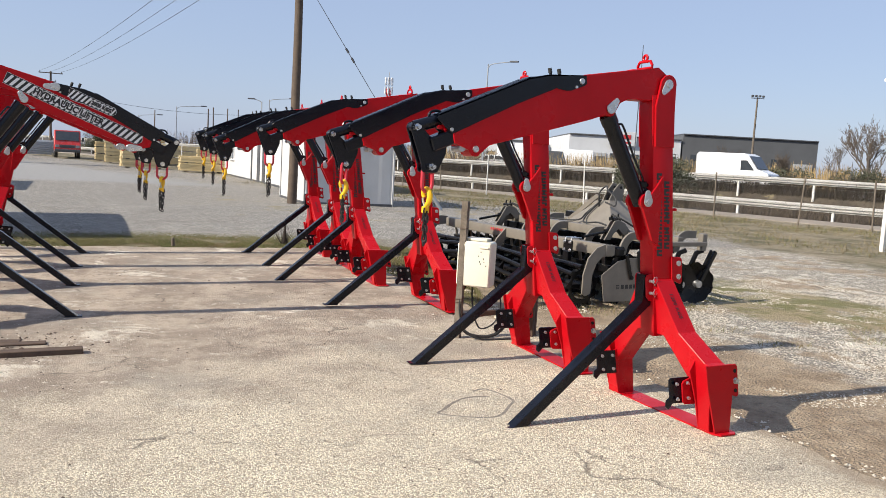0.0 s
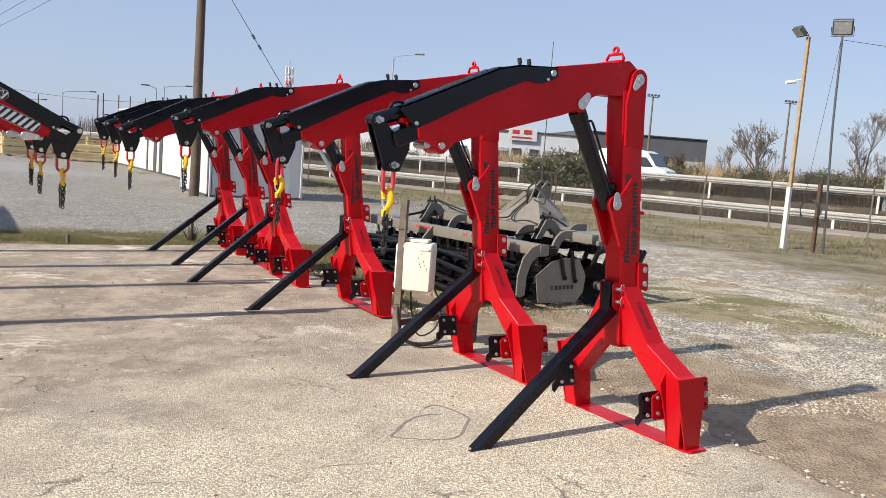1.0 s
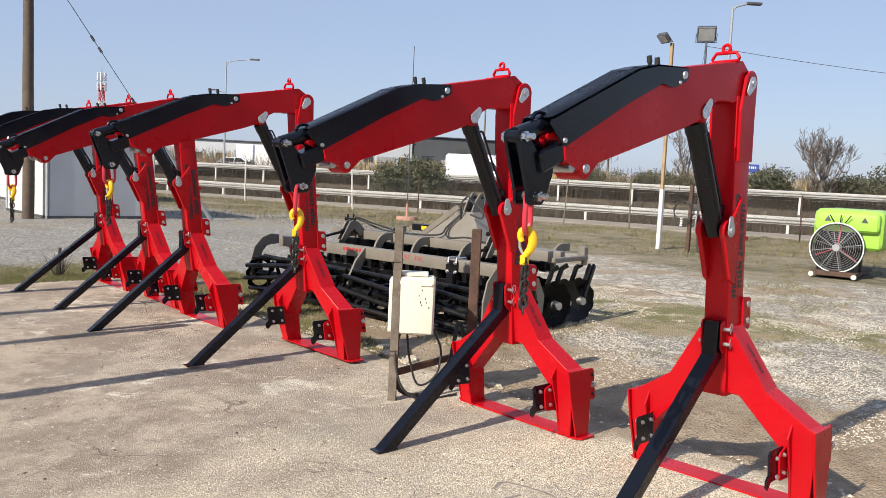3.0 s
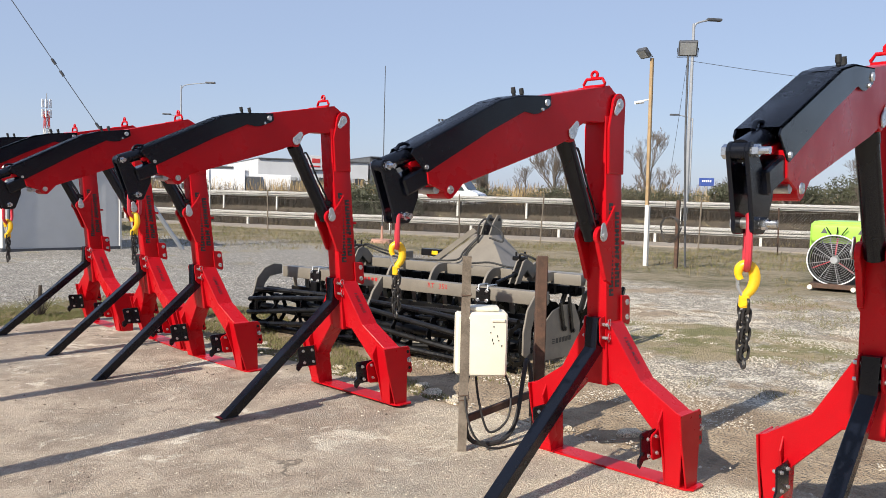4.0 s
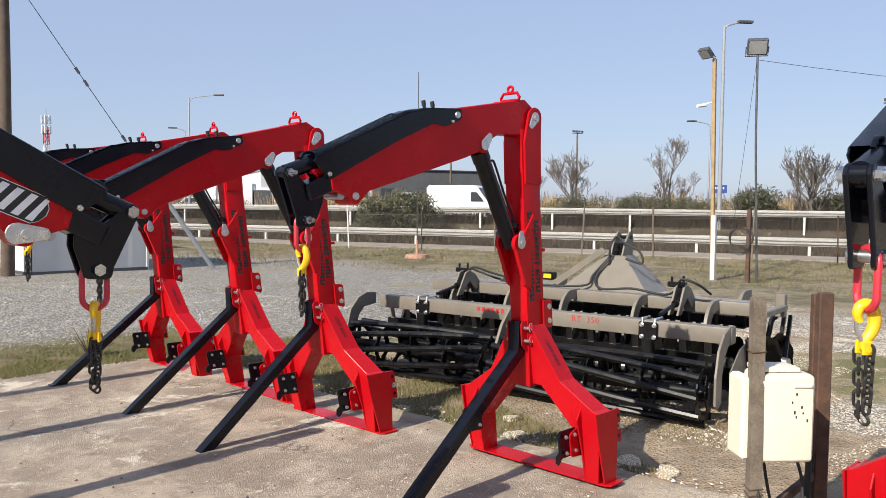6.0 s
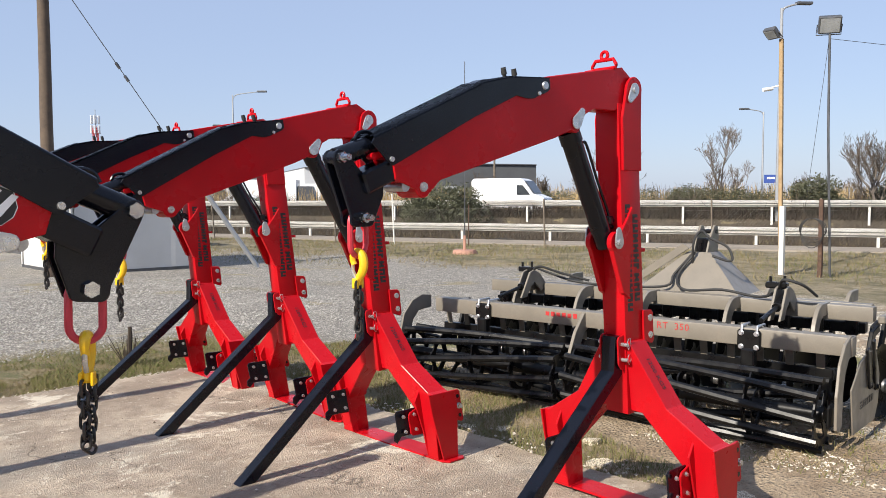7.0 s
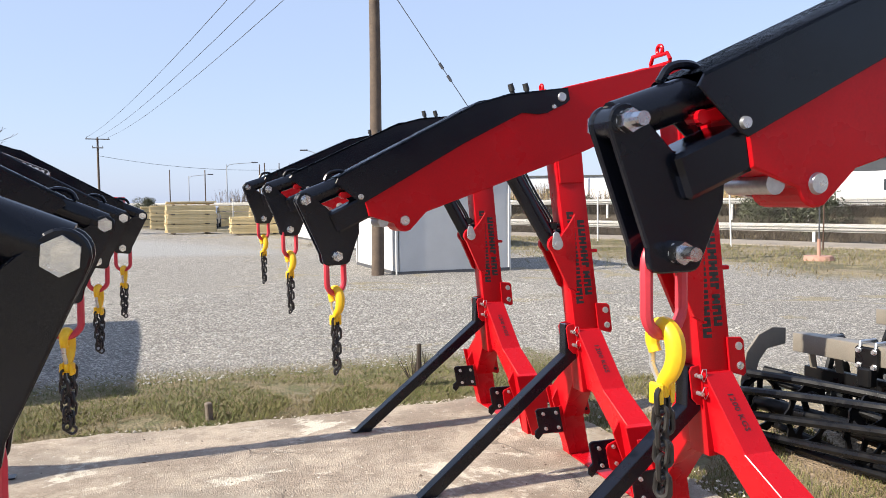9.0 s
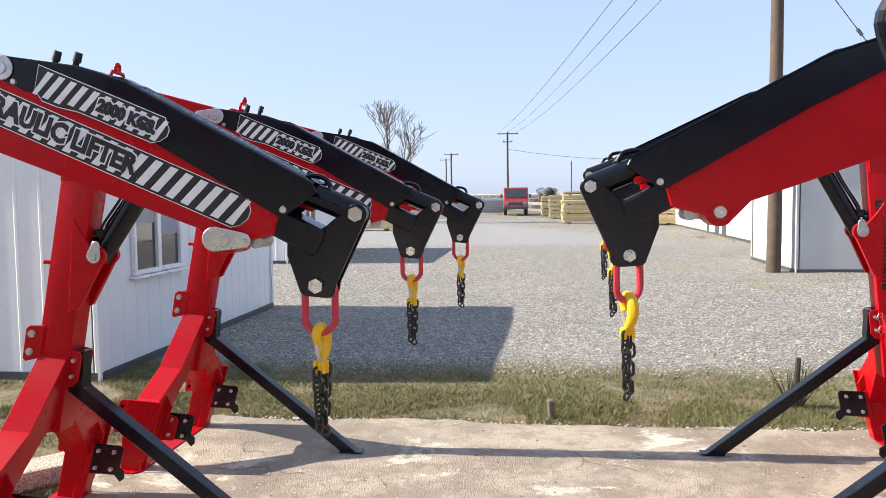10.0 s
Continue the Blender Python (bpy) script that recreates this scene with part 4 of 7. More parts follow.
def chain_meshes():
    bm = bmesh.new()
    pts = []
    for i in range(28):
        a = 2 * math.pi * i / 28
        pts.append((0.044 * math.cos(a), 0.0, (0.038 if math.sin(a) > 0 else -0.038) + 0.044 * math.sin(a)))
    sweep(bm, pts, 0.011, 8, True)
    ring = mesh_of("master_link", bm, LINK_RED, True)
    bm = bmesh.new()
    hook = smooth_path([(0.004, 0, -0.205), (-0.004, 0, -0.165), (-0.026, 0, -0.13), (-0.038, 0, -0.085), (-0.030, 0, -0.035), (-0.002, 0, -0.008), (0.028, 0, -0.022), (0.036, 0, -0.055), (0.026, 0, -0.085)], 5)
    radii = [0.0175 + 0.0090 * math.sin(math.pi * min(1.0, i / (len(hook) * 0.9))) for i in range(len(hook))]
    rings = []
    for i, p in enumerate(hook):
        dd = (hook[min(i + 1, len(hook) - 1)] - hook[max(i - 1, 0)]).normalized()
        s1, s2 = Vector((0, 1, 0)), dd.cross(Vector((0, 1, 0)))
        rings.append([bm.verts.new(p + radii[i] * (0.85 * math.cos(t) * s1 + math.sin(t) * s2)) for t in (2 * math.pi * j / 10 for j in range(10))])
    for A, B in zip(rings, rings[1:]):
        for j in range(10):
            bm.faces.new((A[j], A[(j + 1) % 10], B[(j + 1) % 10], B[j]))
    bm.faces.new(rings[0][::-1])
    bm.faces.new(rings[-1])
    for side in (-1, 1):
        box(bm, (0.004, side * 0.019, -0.196), (0.044, 0.013, 0.062), 0.005)
    rod(bm, (0.004, -0.030, -0.206), (0.004, 0.030, -0.206), 0.010, n=10)
    hk = mesh_of("lifting_hook", bm, YELLOW, True)
    bm = bmesh.new()
    sweep(bm, [(0.038, 0, -0.075), (0.036, 0, -0.12), (0.014, 0, -0.165)], 0.009, 7)
    latch = mesh_of("hook_latch", bm, ZINC, True)
    bm = bmesh.new()
    pts = []
    for i in range(16):
        a = 2 * math.pi * i / 16
        pts.append((0.0120 * math.cos(a), 0.0, (0.0105 if math.sin(a) > 0 else -0.0105) + 0.0120 * math.sin(a)))
    sweep(bm, pts, 0.0047, 6, True)
    link = mesh_of("chain_link", bm, CHAIN, True)
    return ring, hk, latch, link


RING, HOOK, LATCH, LINK = chain_meshes()


def hang_chain(p, turn, links=6, sway=0.0, twist=62):
    """Master link, hook and a doubled chain, hung at a bolt."""
    g = thing("lifting_chain", "yellow hook and black chain hung on a pink-red link", "lifting chain", Matrix.Translation(p) @ pose(0, 0, 0, 0, sway, turn), "lifting chains on the lifters")
    share("master_link", RING, g, pose(0, 0, -0.056, 0, 0, 0))
    h = share("lifting_hook", HOOK, g, pose(0, 0, -0.118, 0, 0, twist) @ Matrix.Diagonal((0.66, 0.8, 0.62, 1)))
    share("hook_latch", LATCH, h, pose(0, 0, 0))
    z = -0.252
    for col in (-1, 1):
        for i in range(links):
            share("chain_link", LINK, g, pose(col * 0.015 * (1 - 0.5 * i / links), col * 0.006, z - i * 0.0290 - (0.012 if col > 0 else 0), 0, 4 * col, 90 * (i % 2) + 35 + 20 * col))
    share("chain_link", LINK, g, pose(0.0, 0, z - links * 0.0290 - 0.002, 0, 50, 20))
    return g


lifter, boom = build_lifter(-0.035, 0.0)
tagged(lifter, group="lifters in two facing rows")
# x, y, turn, boom droop, sideways lean, height, forward lean: the six of the open side, then the four that face them
RIGHT_ROW = [
    (3.282, 4.256, 1.24, 0.50, 0.7, -0.004, -0.19),
    (3.252, 5.763, -1.53, 2.35, 0.2, 0.001, 0.30),
    (3.249, 8.174, -1.63, 0.98, -0.1, 0.022, 0.07),
    (3.100, 9.985, -1.41, 3.47, 0.6, -0.003, -0.55),
    (3.208, 11.252, -4.53, 1.17, 0.1, 0.002, -0.85),
    (3.229, 12.698, -1.82, 1.43, -0.7, -0.010, 0.75),
]
LEFT_ROW = [
    (-0.775, 8.105, 178.9, 0.70, 0.0, 0.0, 0.0),
    (-0.780, 9.802, 180.7, 1.20, 0.0, 0.004, 0.0),
    (-0.739, 11.233, 182.2, 1.37, 0.0, 0.004, 0.0),
    (-0.631, 12.625, 180.4, 1.74, 0.0, 0.004, 0.0),
]


def set_lifter(ob, lean, x, y, turn, droop, side, z, fore, tilt=0.0):
    ob.matrix_basis = pose(x, y, z, 0, 0, turn) @ pose(0.45, 0, 0, 0, fore, 0) @ pose(-0.45, 0, 0) @ pose(0.52, 0, 0, -side, -tilt, 0) @ pose(-0.52, 0, 0)
    piv = Vector((DISC.x, lean * DISC.z, DISC.z))
    swing = Matrix.Translation(piv) @ pose(0, 0, 0, 0, -droop, 0) @ Matrix.Translation(-piv)
    for c in ob.children:
        if c.name.startswith("boom"):
            c.matrix_basis = swing
    return ob.matrix_basis @ swing @ Vector((HEX_B[0], lean * HEX_B[1], HEX_B[1] - 0.004))


for i, spec in enumerate(RIGHT_ROW):
    ob = lifter if i == 0 else copy_thing(lifter, Matrix())
    hang_chain(set_lifter(ob, -0.035, *spec), (27, 48, 12, 30, 30, 30)[i], 6, 0.0, 94 if i == 2 else 90)
facing, boom = build_lifter(LEFT_LEAN, LEFT_LEG, LEFT_TILT)
tagged(facing, group="lifters in two facing rows")
for i, spec in enumerate(LEFT_ROW):
    ob = facing if i == 0 else copy_thing(facing, Matrix())
    hang_chain(set_lifter(ob, LEFT_LEAN, *spec, LEFT_TILT), 190 if i else 175, 6)

# ---- disc harrow ----


def harrow():
    H = thing("disc_harrow", "grey-beige disc harrow with black cage roller, parked on gravel", "disc harrow", pose(5.32, 9.69, BASE, 0, 0, 95.9))
    # own axes: x along the working width, y back towards the lifters, z up
    rnd = random.Random(11)

    def roller(x0, x1, twist):
        bm = bmesh.new()
        rod(bm, (x0, 0, 0.27), (x1, 0, 0.27), 0.05, n=14)
        ro = part("cage_roller", bm, BLACK_DULL, H, "black cage roller of spiral tubes", True)
        n = 9
        for k in range(n):
            bm = bmesh.new()
            pts = []
            for i in range(9):
                t = i / 8
                a = 2 * math.pi * k / n + twist * t
                pts.append((x0 + (x1 - x0) * t, 0.235 * math.cos(a), 0.27 + 0.235 * math.sin(a)))
            sweep(bm, pts, 0.029, 8)
            part("roller_tube", bm, BLACK_DULL, ro, "", True)
        m = 5
        for k in range(m):
            bm = bmesh.new()
            x = x0 + (x1 - x0) * k / (m - 1)
            x = min(max(x, x0 + 0.02), x1 - 0.02)
            loops = []
            for xx in (x - 0.006, x + 0.006):
                for inner in (0, 1):
                    loops.append([bm.verts.new((xx, q * math.cos(a), 0.27 + q * math.sin(a))) for a, q in ((2 * math.pi * j / 36, 0.165 if inner else (0.232 if j % 4 < 2 else 0.205)) for j in range(36))])
            lo_out, lo_in, hi_out, hi_in = loops
            for A, B in ((lo_out, lo_in), (lo_in, hi_in), (hi_in, hi_out), (hi_out, lo_out)):
                for j in range(36):
                    bm.faces.new((A[j], A[(j + 1) % 36], B[(j + 1) % 36], B[j]))
            for j in range(3):
                a = 2 * math.pi * j / 3 + 0.4 * k
                beam(bm, (x, 0.04 * math.cos(a), 0.27 + 0.04 * math.sin(a)), (x, 0.18 * math.cos(a), 0.27 + 0.18 * math.sin(a)), 0.05, 0.010, 0.0, (1, 0, 0))
            part("roller_star", bm, BLACK_DULL, ro)
    roller(-1.86, 0.06, 0.9)
    roller(0.14, 1.86, -0.9)
    for x in (-1.9, 0.10, 1.9):
        bm = bmesh.new()
        box(bm, (x, 0, 0.27), (0.03, 0.16, 0.16), 0.02)
        part("roller_bearing", bm, BLACK_DULL, H)

    def frame_beam(y, z, x0, x1, w=0.12, h=0.12):
        bm = bmesh.new()
        box(bm, ((x0 + x1) / 2, y, z), (x1 - x0, w, h), 0.012, seg=2)
        return part("frame_beam", bm, TAUPE, H, "", True)
    frame_beam(-0.27, 0.705, -1.97, 1.74, 0.12, 0.135)
    frame_beam(-1.20, 0.82, -1.90, 1.75)
    frame_beam(-1.62, 0.80, -1.80, 1.80, 0.10, 0.10)
    # maker's name as plain bars on the beam and the side plate
    red_ink = surface("red_lettering", (0.45, 0.03, 0.03), (0.4, 0.025, 0.025), 0.5, bump=0.0)
    bm = bmesh.new()
    for i in range(6):
        box(bm, (0.46 - i * 0.055, -0.2085, 0.725), (0.036, 0.002, 0.040 if i % 2 else 0.034))
    part("name_lettering", bm, red_ink, H, "red lettering shown as plain bars")
    for word, x in (("RT", -0.60), ("350", -0.76)):
        words = text_mesh(word, 0.075, 1.1)
        words.materials.append(red_ink)
        share("model_lettering", words, H, Matrix(((-1, 0, 0, x), (0, 0, 1, -0.2085), (0, 1, 0, 0.725), (0, 0, 0, 1))))
    # cranked side arms and inner arms down to the roller
    for x in (-1.95, 1.93):
        bm = bmesh.new()
        outer = [(-0.36, 0.77), (-0.22, 0.785), (-0.08, 0.74), (0.04, 0.62), (0.10, 0.42), (0.10, 0.20), (0.05, 0.17), (-0.03, 0.20), (-0.04, 0.42), (-0.09, 0.55), (-0.17, 0.63), (-0.36, 0.65)]
        prism(bm, outer, x - 0.010, x + 0.010, "x", 0.003)
        part("side_arm", bm, TAUPE, H, "grey-beige curved side arm")
    # pairs of curved shank brackets between the beams
    for x in (-1.55, -0.86, -0.1, 0.55, 1.25):
        for y0, z0 in ((-0.80, 0.60), (-1.74, 0.62)):
            bm = bmesh.new()
            o = [(y0 - 0.24 + 0.24 * math.cos(radians(a)), z0 + 0.29 * math.sin(radians(a))) for a in range(0, 91, 10)]
            i_ = [(y0 - 0.26 + 0.14 * math.cos(radians(a)), z0 + 0.19 * math.sin(radians(a))) for a in range(90, -1, -10)]
            prism(bm, o + [(y0 - 0.42, z0 + 0.29), (y0 - 0.42, z0 + 0.19)] + i_, x - 0.016, x + 0.016, "x", 0.003)
            part("curved_bracket", bm, TAUPE, H)
    # sloping stay at the joint of the two rollers
    bm = bmesh.new()
    prism(bm, [(-0.20, 0.765), (-0.34, 0.765), (-0.34, 0.66), (-0.20, 0.60), (-0.04, 0.36), (0.05, 0.28), (0.06, 0.40), (-0.06, 0.62)], 0.085, 0.115, "x", 0.003)
    part("middle_stay", bm, TAUPE, H, "grey-beige sloping stay plate")
    # linkage blocks that carry the roller
    for x in (-1.28, 1.15):
        bm = bmesh.new()
        box(bm, (x, -0.199, 0.685), (0.17, 0.018, 0.15), 0.012)
        box(bm, (x, -0.20, 0.56), (0.10, 0.08, 0.13), 0.012)
        lk = part("roller_linkage", bm, BLACK_DULL, H)
        bm = bmesh.new()
        for dx in (-0.055, 0.055):
            sweep(bm, [(x + dx, -0.20, 0.74), (x + dx, -0.205, 0.787), (x + dx, -0.36, 0.787), (x + dx, -0.40, 0.74)], 0.010, 7)
        part("u_bolt", bm, ZINC, lk, "", True)
        for dx, dz in ((-0.055, 0.735), (0.055, 0.735), (-0.055, 0.635), (0.055, 0.635)):
            bm = bmesh.new()
            bolt(bm, (x + dx, -0.190, dz), (0, 1, 0), 0.015, 0.02)
            part("bolt", bm, ZINC, lk)
        bm = bmesh.new()
        prism(bm, [(-0.75, 0.76), (-0.90, 1.0), (-0.97, 1.02), (-1.08, 0.98), (-1.20, 0.86), (-1.10, 0.80), (-0.98, 0.9), (-0.9, 0.84), (-0.85, 0.76)], x - 0.05, x - 0.03, "x", 0.003)
        prism(bm, [(-0.75, 0.76), (-0.90, 1.0), (-0.97, 1.02), (-1.08, 0.98), (-1.20, 0.86), (-1.10, 0.80), (-0.98, 0.9), (-0.9, 0.84), (-0.85, 0.76)], x + 0.03, x + 0.05, "x", 0.003)
        part("lever_plate", bm, TAUPE, H)
        bm = bmesh.new()
        rod(bm, (x, -0.80, 0.86), (x, -1.12, 0.94), 0.036, n=12)
        rod(bm, (x, -0.45, 0.80), (x, -0.80, 0.86), 0.018, n=10)
        box(bm, (x + 0.06, -1.0, 1.02), (0.17, 0.07, 0.05), 0.01)
        rod(bm, (x + 0.0, -1.0, 1.04), (x + 0.0, -1.0, 1.10), 0.012, n=8)
        rod(bm, (x + 0.11, -1.0, 1.04), (x + 0.11, -1.0, 1.09), 0.012, n=8)
        part("depth_ram", bm, BLACK_DULL, H, "black depth ram", True)
    # scraper bar with its flat blades over the discs
    bm = bmesh.new()
    box(bm, (0, -0.44, 0.46), (3.6, 0.06, 0.09), 0.006)
    part("scraper_bar", bm, BLACK_DULL, H)
    bm = bmesh.new()
    box(bm, (0, 0, 0), (0.060, 0.012, 0.19), 0.004)
    blade = mesh_of("scraper_blade", bm, TAUPE)
    for i in range(17):
        share("scraper_blade", blade, H, pose(-1.72 + i * 0.215, -0.40, 0.575, -12))
    # discs with hubs on sprung arms
    bm = bmesh.new()
    ringN = 30
    prev = None
    for j, (r, x) in enumerate(((0.05, 0.045), (0.15, 0.04), (0.22, 0.02), (0.275, 0.0))):
        cur = []
        for i in range(ringN):
            a = 2 * math.pi * i / ringN
            rr = r * (0.93 if j == 3 and i % 3 == 0 else 1.0)
            cur.append(bm.verts.new((x, rr * math.cos(a), rr * math.sin(a))))
        if prev:
            for i in range(ringN):
                bm.faces.new((prev[i], prev[(i + 1) % ringN], cur[(i + 1) % ringN], cur[i]))
        prev = cur
    bmesh.ops.solidify(bm, geom=bm.faces[:], thickness=0.005)
    disc = mesh_of("disc", bm, BLACK_DULL, True)
    bm = bmesh.new()
    rod(bm, (0.0, 0, 0), (0.085, 0, 0), 0.055, 0.045, n=14)
    for i in range(5):
        a = 2 * math.pi * i / 5
        rod(bm, (-0.012, 0.035 * math.cos(a), 0.035 * math.sin(a)), (0.0, 0.035 * math.cos(a), 0.035 * math.sin(a)), 0.009, n=6)
    hub = mesh_of("disc_hub", bm, STEEL, True)
    bm = bmesh.new()
    prism(bm, [(0.0, -0.02), (0.05, -0.02), (0.04, 0.20), (-0.05, 0.40), (-0.16, 0.44), (-0.20, 0.39), (-0.10, 0.36), (-0.02, 0.18)], 0.07, 0.10, "x", 0.004)
    arm = mesh_of("disc_arm", bm, BLACK_DULL)
    for row, (y, z, ang) in enumerate(((-0.66, 0.27, 17), (-1.42, 0.27, -17))):
        for i in range(14):
            x = -1.72 + i * 0.262 + (0.12 if row else 0)
            d = share("disc", disc, H, pose(x, y, z, 0, 0, ang))
            share("disc_hub", hub, d, Matrix())
            share("disc_arm", arm, H, pose(x, y, z, 0, 0, ang * 0.4))
    # dark lower frame and clamp blocks that carry the disc arms
    for y, z in ((-0.62, 0.66), (-1.40, 0.68)):
        bm = bmesh.new()
        box(bm, (0, y, z), (3.6, 0.09, 0.09), 0.008)
        part("arm_beam", bm, BLACK_DULL, H, "black square arm beam")
        bm = bmesh.new()
        box(bm, (0, 0, 0), (0.10, 0.13, 0.13), 0.014)
        clamp = mesh_of("arm_clamp", bm, BLACK_DULL)
        for i in range(14):
            share("arm_clamp", clamp, H, pose(-1.70 + i * 0.262, y, z))
    # side shield with plain bars for its lettering
    bm = bmesh.new()
    prism(bm, [(-0.16, 0.42), (-0.22, 0.10), (-0.86, 0.08), (-0.97, 0.20), (-0.99, 0.40), (-0.86, 0.60), (-0.62, 0.62), (-0.40, 0.58)], -1.985, -1.972, "x", 0.003)
    sh = part("side_shield", bm, TAUPE, H, "grey-beige side shield plate")
    bm = bmesh.new()
    for i in range(5):
        box(bm, (-1.9868, -0.50 - i * 0.066, 0.27), (0.002, 0.046, 0.05))
    for k in range(3):
        box(bm, (-1.9868, -0.425, 0.25 + k * 0.02), (0.002, 0.05, 0.010))
    part("name_lettering", bm, INK, sh, "dark lettering shown as plain bars")
    for y, z, l in ((-0.62, 0.50, 0.30), (-0.80, 0.46, 0.38)):
        bm = bmesh.new()
        beam(bm, (-2.0, y, z - 0.14), (-2.0, y + 0.10, z + l - 0.14), 0.018, 0.05, 0.006, (0, 1, 0))
        bolt(bm, (-2.012, y, z - 0.12), (-1, 0, 0), 0.018, 0.012)
        part("shield_lever", bm, BLACK_DULL, sh)
    # end disc carrier and post at the far corner
    bm = bmesh.new()
    box(bm, (-1.95, -1.55, 0.78), (0.05, 0.75, 0.06), 0.01)
    part("carrier_beam", bm, TAUPE, H)
    bm = bmesh.new()
    box(bm, (-1.92, -1.88, 0.80), (0.09, 0.09, 0.22), 0.008)
    part("corner_post", bm, TAUPE, H)
    bm = bmesh.new()
    beam(bm, (-1.96, -2.10, 0.68), (-1.98, -1.82, 0.24), 0.035, 0.06, 0.006)
    beam(bm, (-1.90, -2.10, 0.68), (-1.92, -1.82, 0.24), 0.035, 0.06, 0.006)
    part("end_arm", bm, BLACK_DULL, H)
    for x, y in ((-1.93, -1.80), (-1.96, -1.22), (-1.90, -1.52)):
        d = share("disc", disc, H, pose(x, y, 0.27, 0, 0, -17))
        share("disc_hub", hub, d, pose(-0.02, 0, 0, 0, 0, 180))
        share("disc_arm", arm, H, pose(x + 0.02, y, 0.27, 0, 0, -8))
    # headstock: four-sided hood with a forked top
    bm = bmesh.new()
    z0, z1 = 0.86, 1.22
    low = [(-0.80, -1.33), (0.18, -1.33), (0.15, -1.96), (-0.77, -1.96)]
    top = [(-0.42, -1.62), (-0.20, -1.62), (-0.20, -1.86), (-0.42, -1.86)]
    lo, hi = [bm.verts.new((x, y, z0)) for x, y in low], [bm.verts.new((x, y, z1)) for x, y in top]
    for i in range(4):
        bm.faces.new((lo[i], lo[(i + 1) % 4], hi[(i + 1) % 4], hi[i]))
    bm.faces.new(hi)
    bm.faces.new(lo[::-1])
    part("headstock", bm, TAUPE, H, "grey-beige pyramid headstock")
    for x in (-0.38, -0.25):
        bm = bmesh.new()
        prism(bm, [(-1.60, 1.16), (-1.70, 1.36), (-1.80, 1.47), (-1.87, 1.46), (-1.90, 1.38), (-1.88, 1.16)], x - 0.010, x + 0.010, "x", 0.003)
        part("top_link_plate", bm, TAUPE, H)
    bm = bmesh.new()
    box(bm, (-0.315, -1.75, 1.27), (0.11, 0.14, 0.16), 0.01)
    rod(bm, (-0.40, -1.83, 1.41), (-0.23, -1.83, 1.41), 0.02, n=10)
    part("top_link_pin", bm, BLACK_DULL, H, "black top link block and pin")
    bm = bmesh.new()
    prism(bm, [(0.34, 0.87), (0.42, 0.90), (-0.18, 1.30), (-0.24, 1.26)], -1.58, -1.56, "y")
    part("headstock_rib", bm, TAUPE, H)
    # hoses looping over the frame
    for k, pts in enumerate((
        [(-0.28, -1.55, 1.10), (-0.30, -1.52, 1.32), (-0.34, -1.60, 1.42), (-0.44, -1.55, 1.36), (-0.62, -1.52, 1.28), (-0.66, -1.5, 1.16), (-0.5, -1.46, 1.2)],
        [(-0.26, -1.58, 1.20), (-0.16, -1.42, 1.02), (-0.14, -1.30, 0.92), (0.2, -1.18, 0.90), (0.7, -1.15, 0.91), (1.0, -1.12, 0.98), (1.15, -1.05, 1.04)],
        [(-0.30, -1.56, 1.22), (-0.20, -1.40, 1.0), (-0.34, -1.24, 0.90), (-0.7, -1.18, 0.93), (-1.05, -1.12, 0.90), (-1.25, -1.02, 0.99)],
        [(1.15, -1.0, 1.0), (1.02, -0.95, 1.06), (0.85, -1.05, 1.0), (0.6, -1.18, 0.93)],
        [(-1.25, -0.95, 1.0), (-1.32, -0.85, 1.08), (-1.45, -0.9, 1.04), (-1.5, -1.1, 0.94)],
    )):
        bm = bmesh.new()
        sweep(bm, smooth_path(pts, 5), 0.012, 7)
        part("hydraulic_hose", bm, RUBBER, H, "black hydraulic hose", True)
    bm = bmesh.new()
    box(bm, (0.74, -1.95, 0.93), (0.30, 0.12, 0.09), 0.01)
    tb = part("tool_box", bm, BLACK_DULL, H)
    bm = bmesh.new()
    box(bm, (0.65, -1.888, 0.93), (0.10, 0.004, 0.05))
    part("warning_sticker", bm, YELLOW, tb, "yellow sticker")


harrow()


# ---- meter box on two stakes ----


def meter_box():
    g = thing("meter_box", "cream plastic box hung on an old grey stake", "electric box", pose(3.43, 6.545, 0, 0, 0, -44))
    bm = bmesh.new()
    box(bm, (0, 0, 0.70), (0.27, 0.20, 0.42), 0.030, seg=3)
    part("case", bm, OFFWHITE, g, "", True)
    bm = bmesh.new()
    box(bm, (-0.02, 0.02, 0.925), (0.20, 0.15, 0.025), 0.010, seg=2)
    part("lid", bm, OFFWHITE, g, "", True)
    bm = bmesh.new()
    box(bm, (0.07, -0.103, 0.86), (0.09, 0.012, 0.022), 0.005)
    part("grip", bm, OFFWHITE, g)
    bm = bmesh.new()
    box(bm, (-0.17, 0.03, 0.69), (0.06, 0.17, 0.40), 0.015)
    part("rear_panel", bm, OFFWHITE, g)
    rnd = random.Random(3)
    for i in range(7):
        bm = bmesh.new()
        box(bm, (rnd.uniform(0.02, 0.11), -0.101, rnd.uniform(0.58, 0.82)), (0.007, 0.003, rnd.uniform(0.008, 0.018)), 0.001)
        part("vent_slot", bm, INK, g)


meter_box()


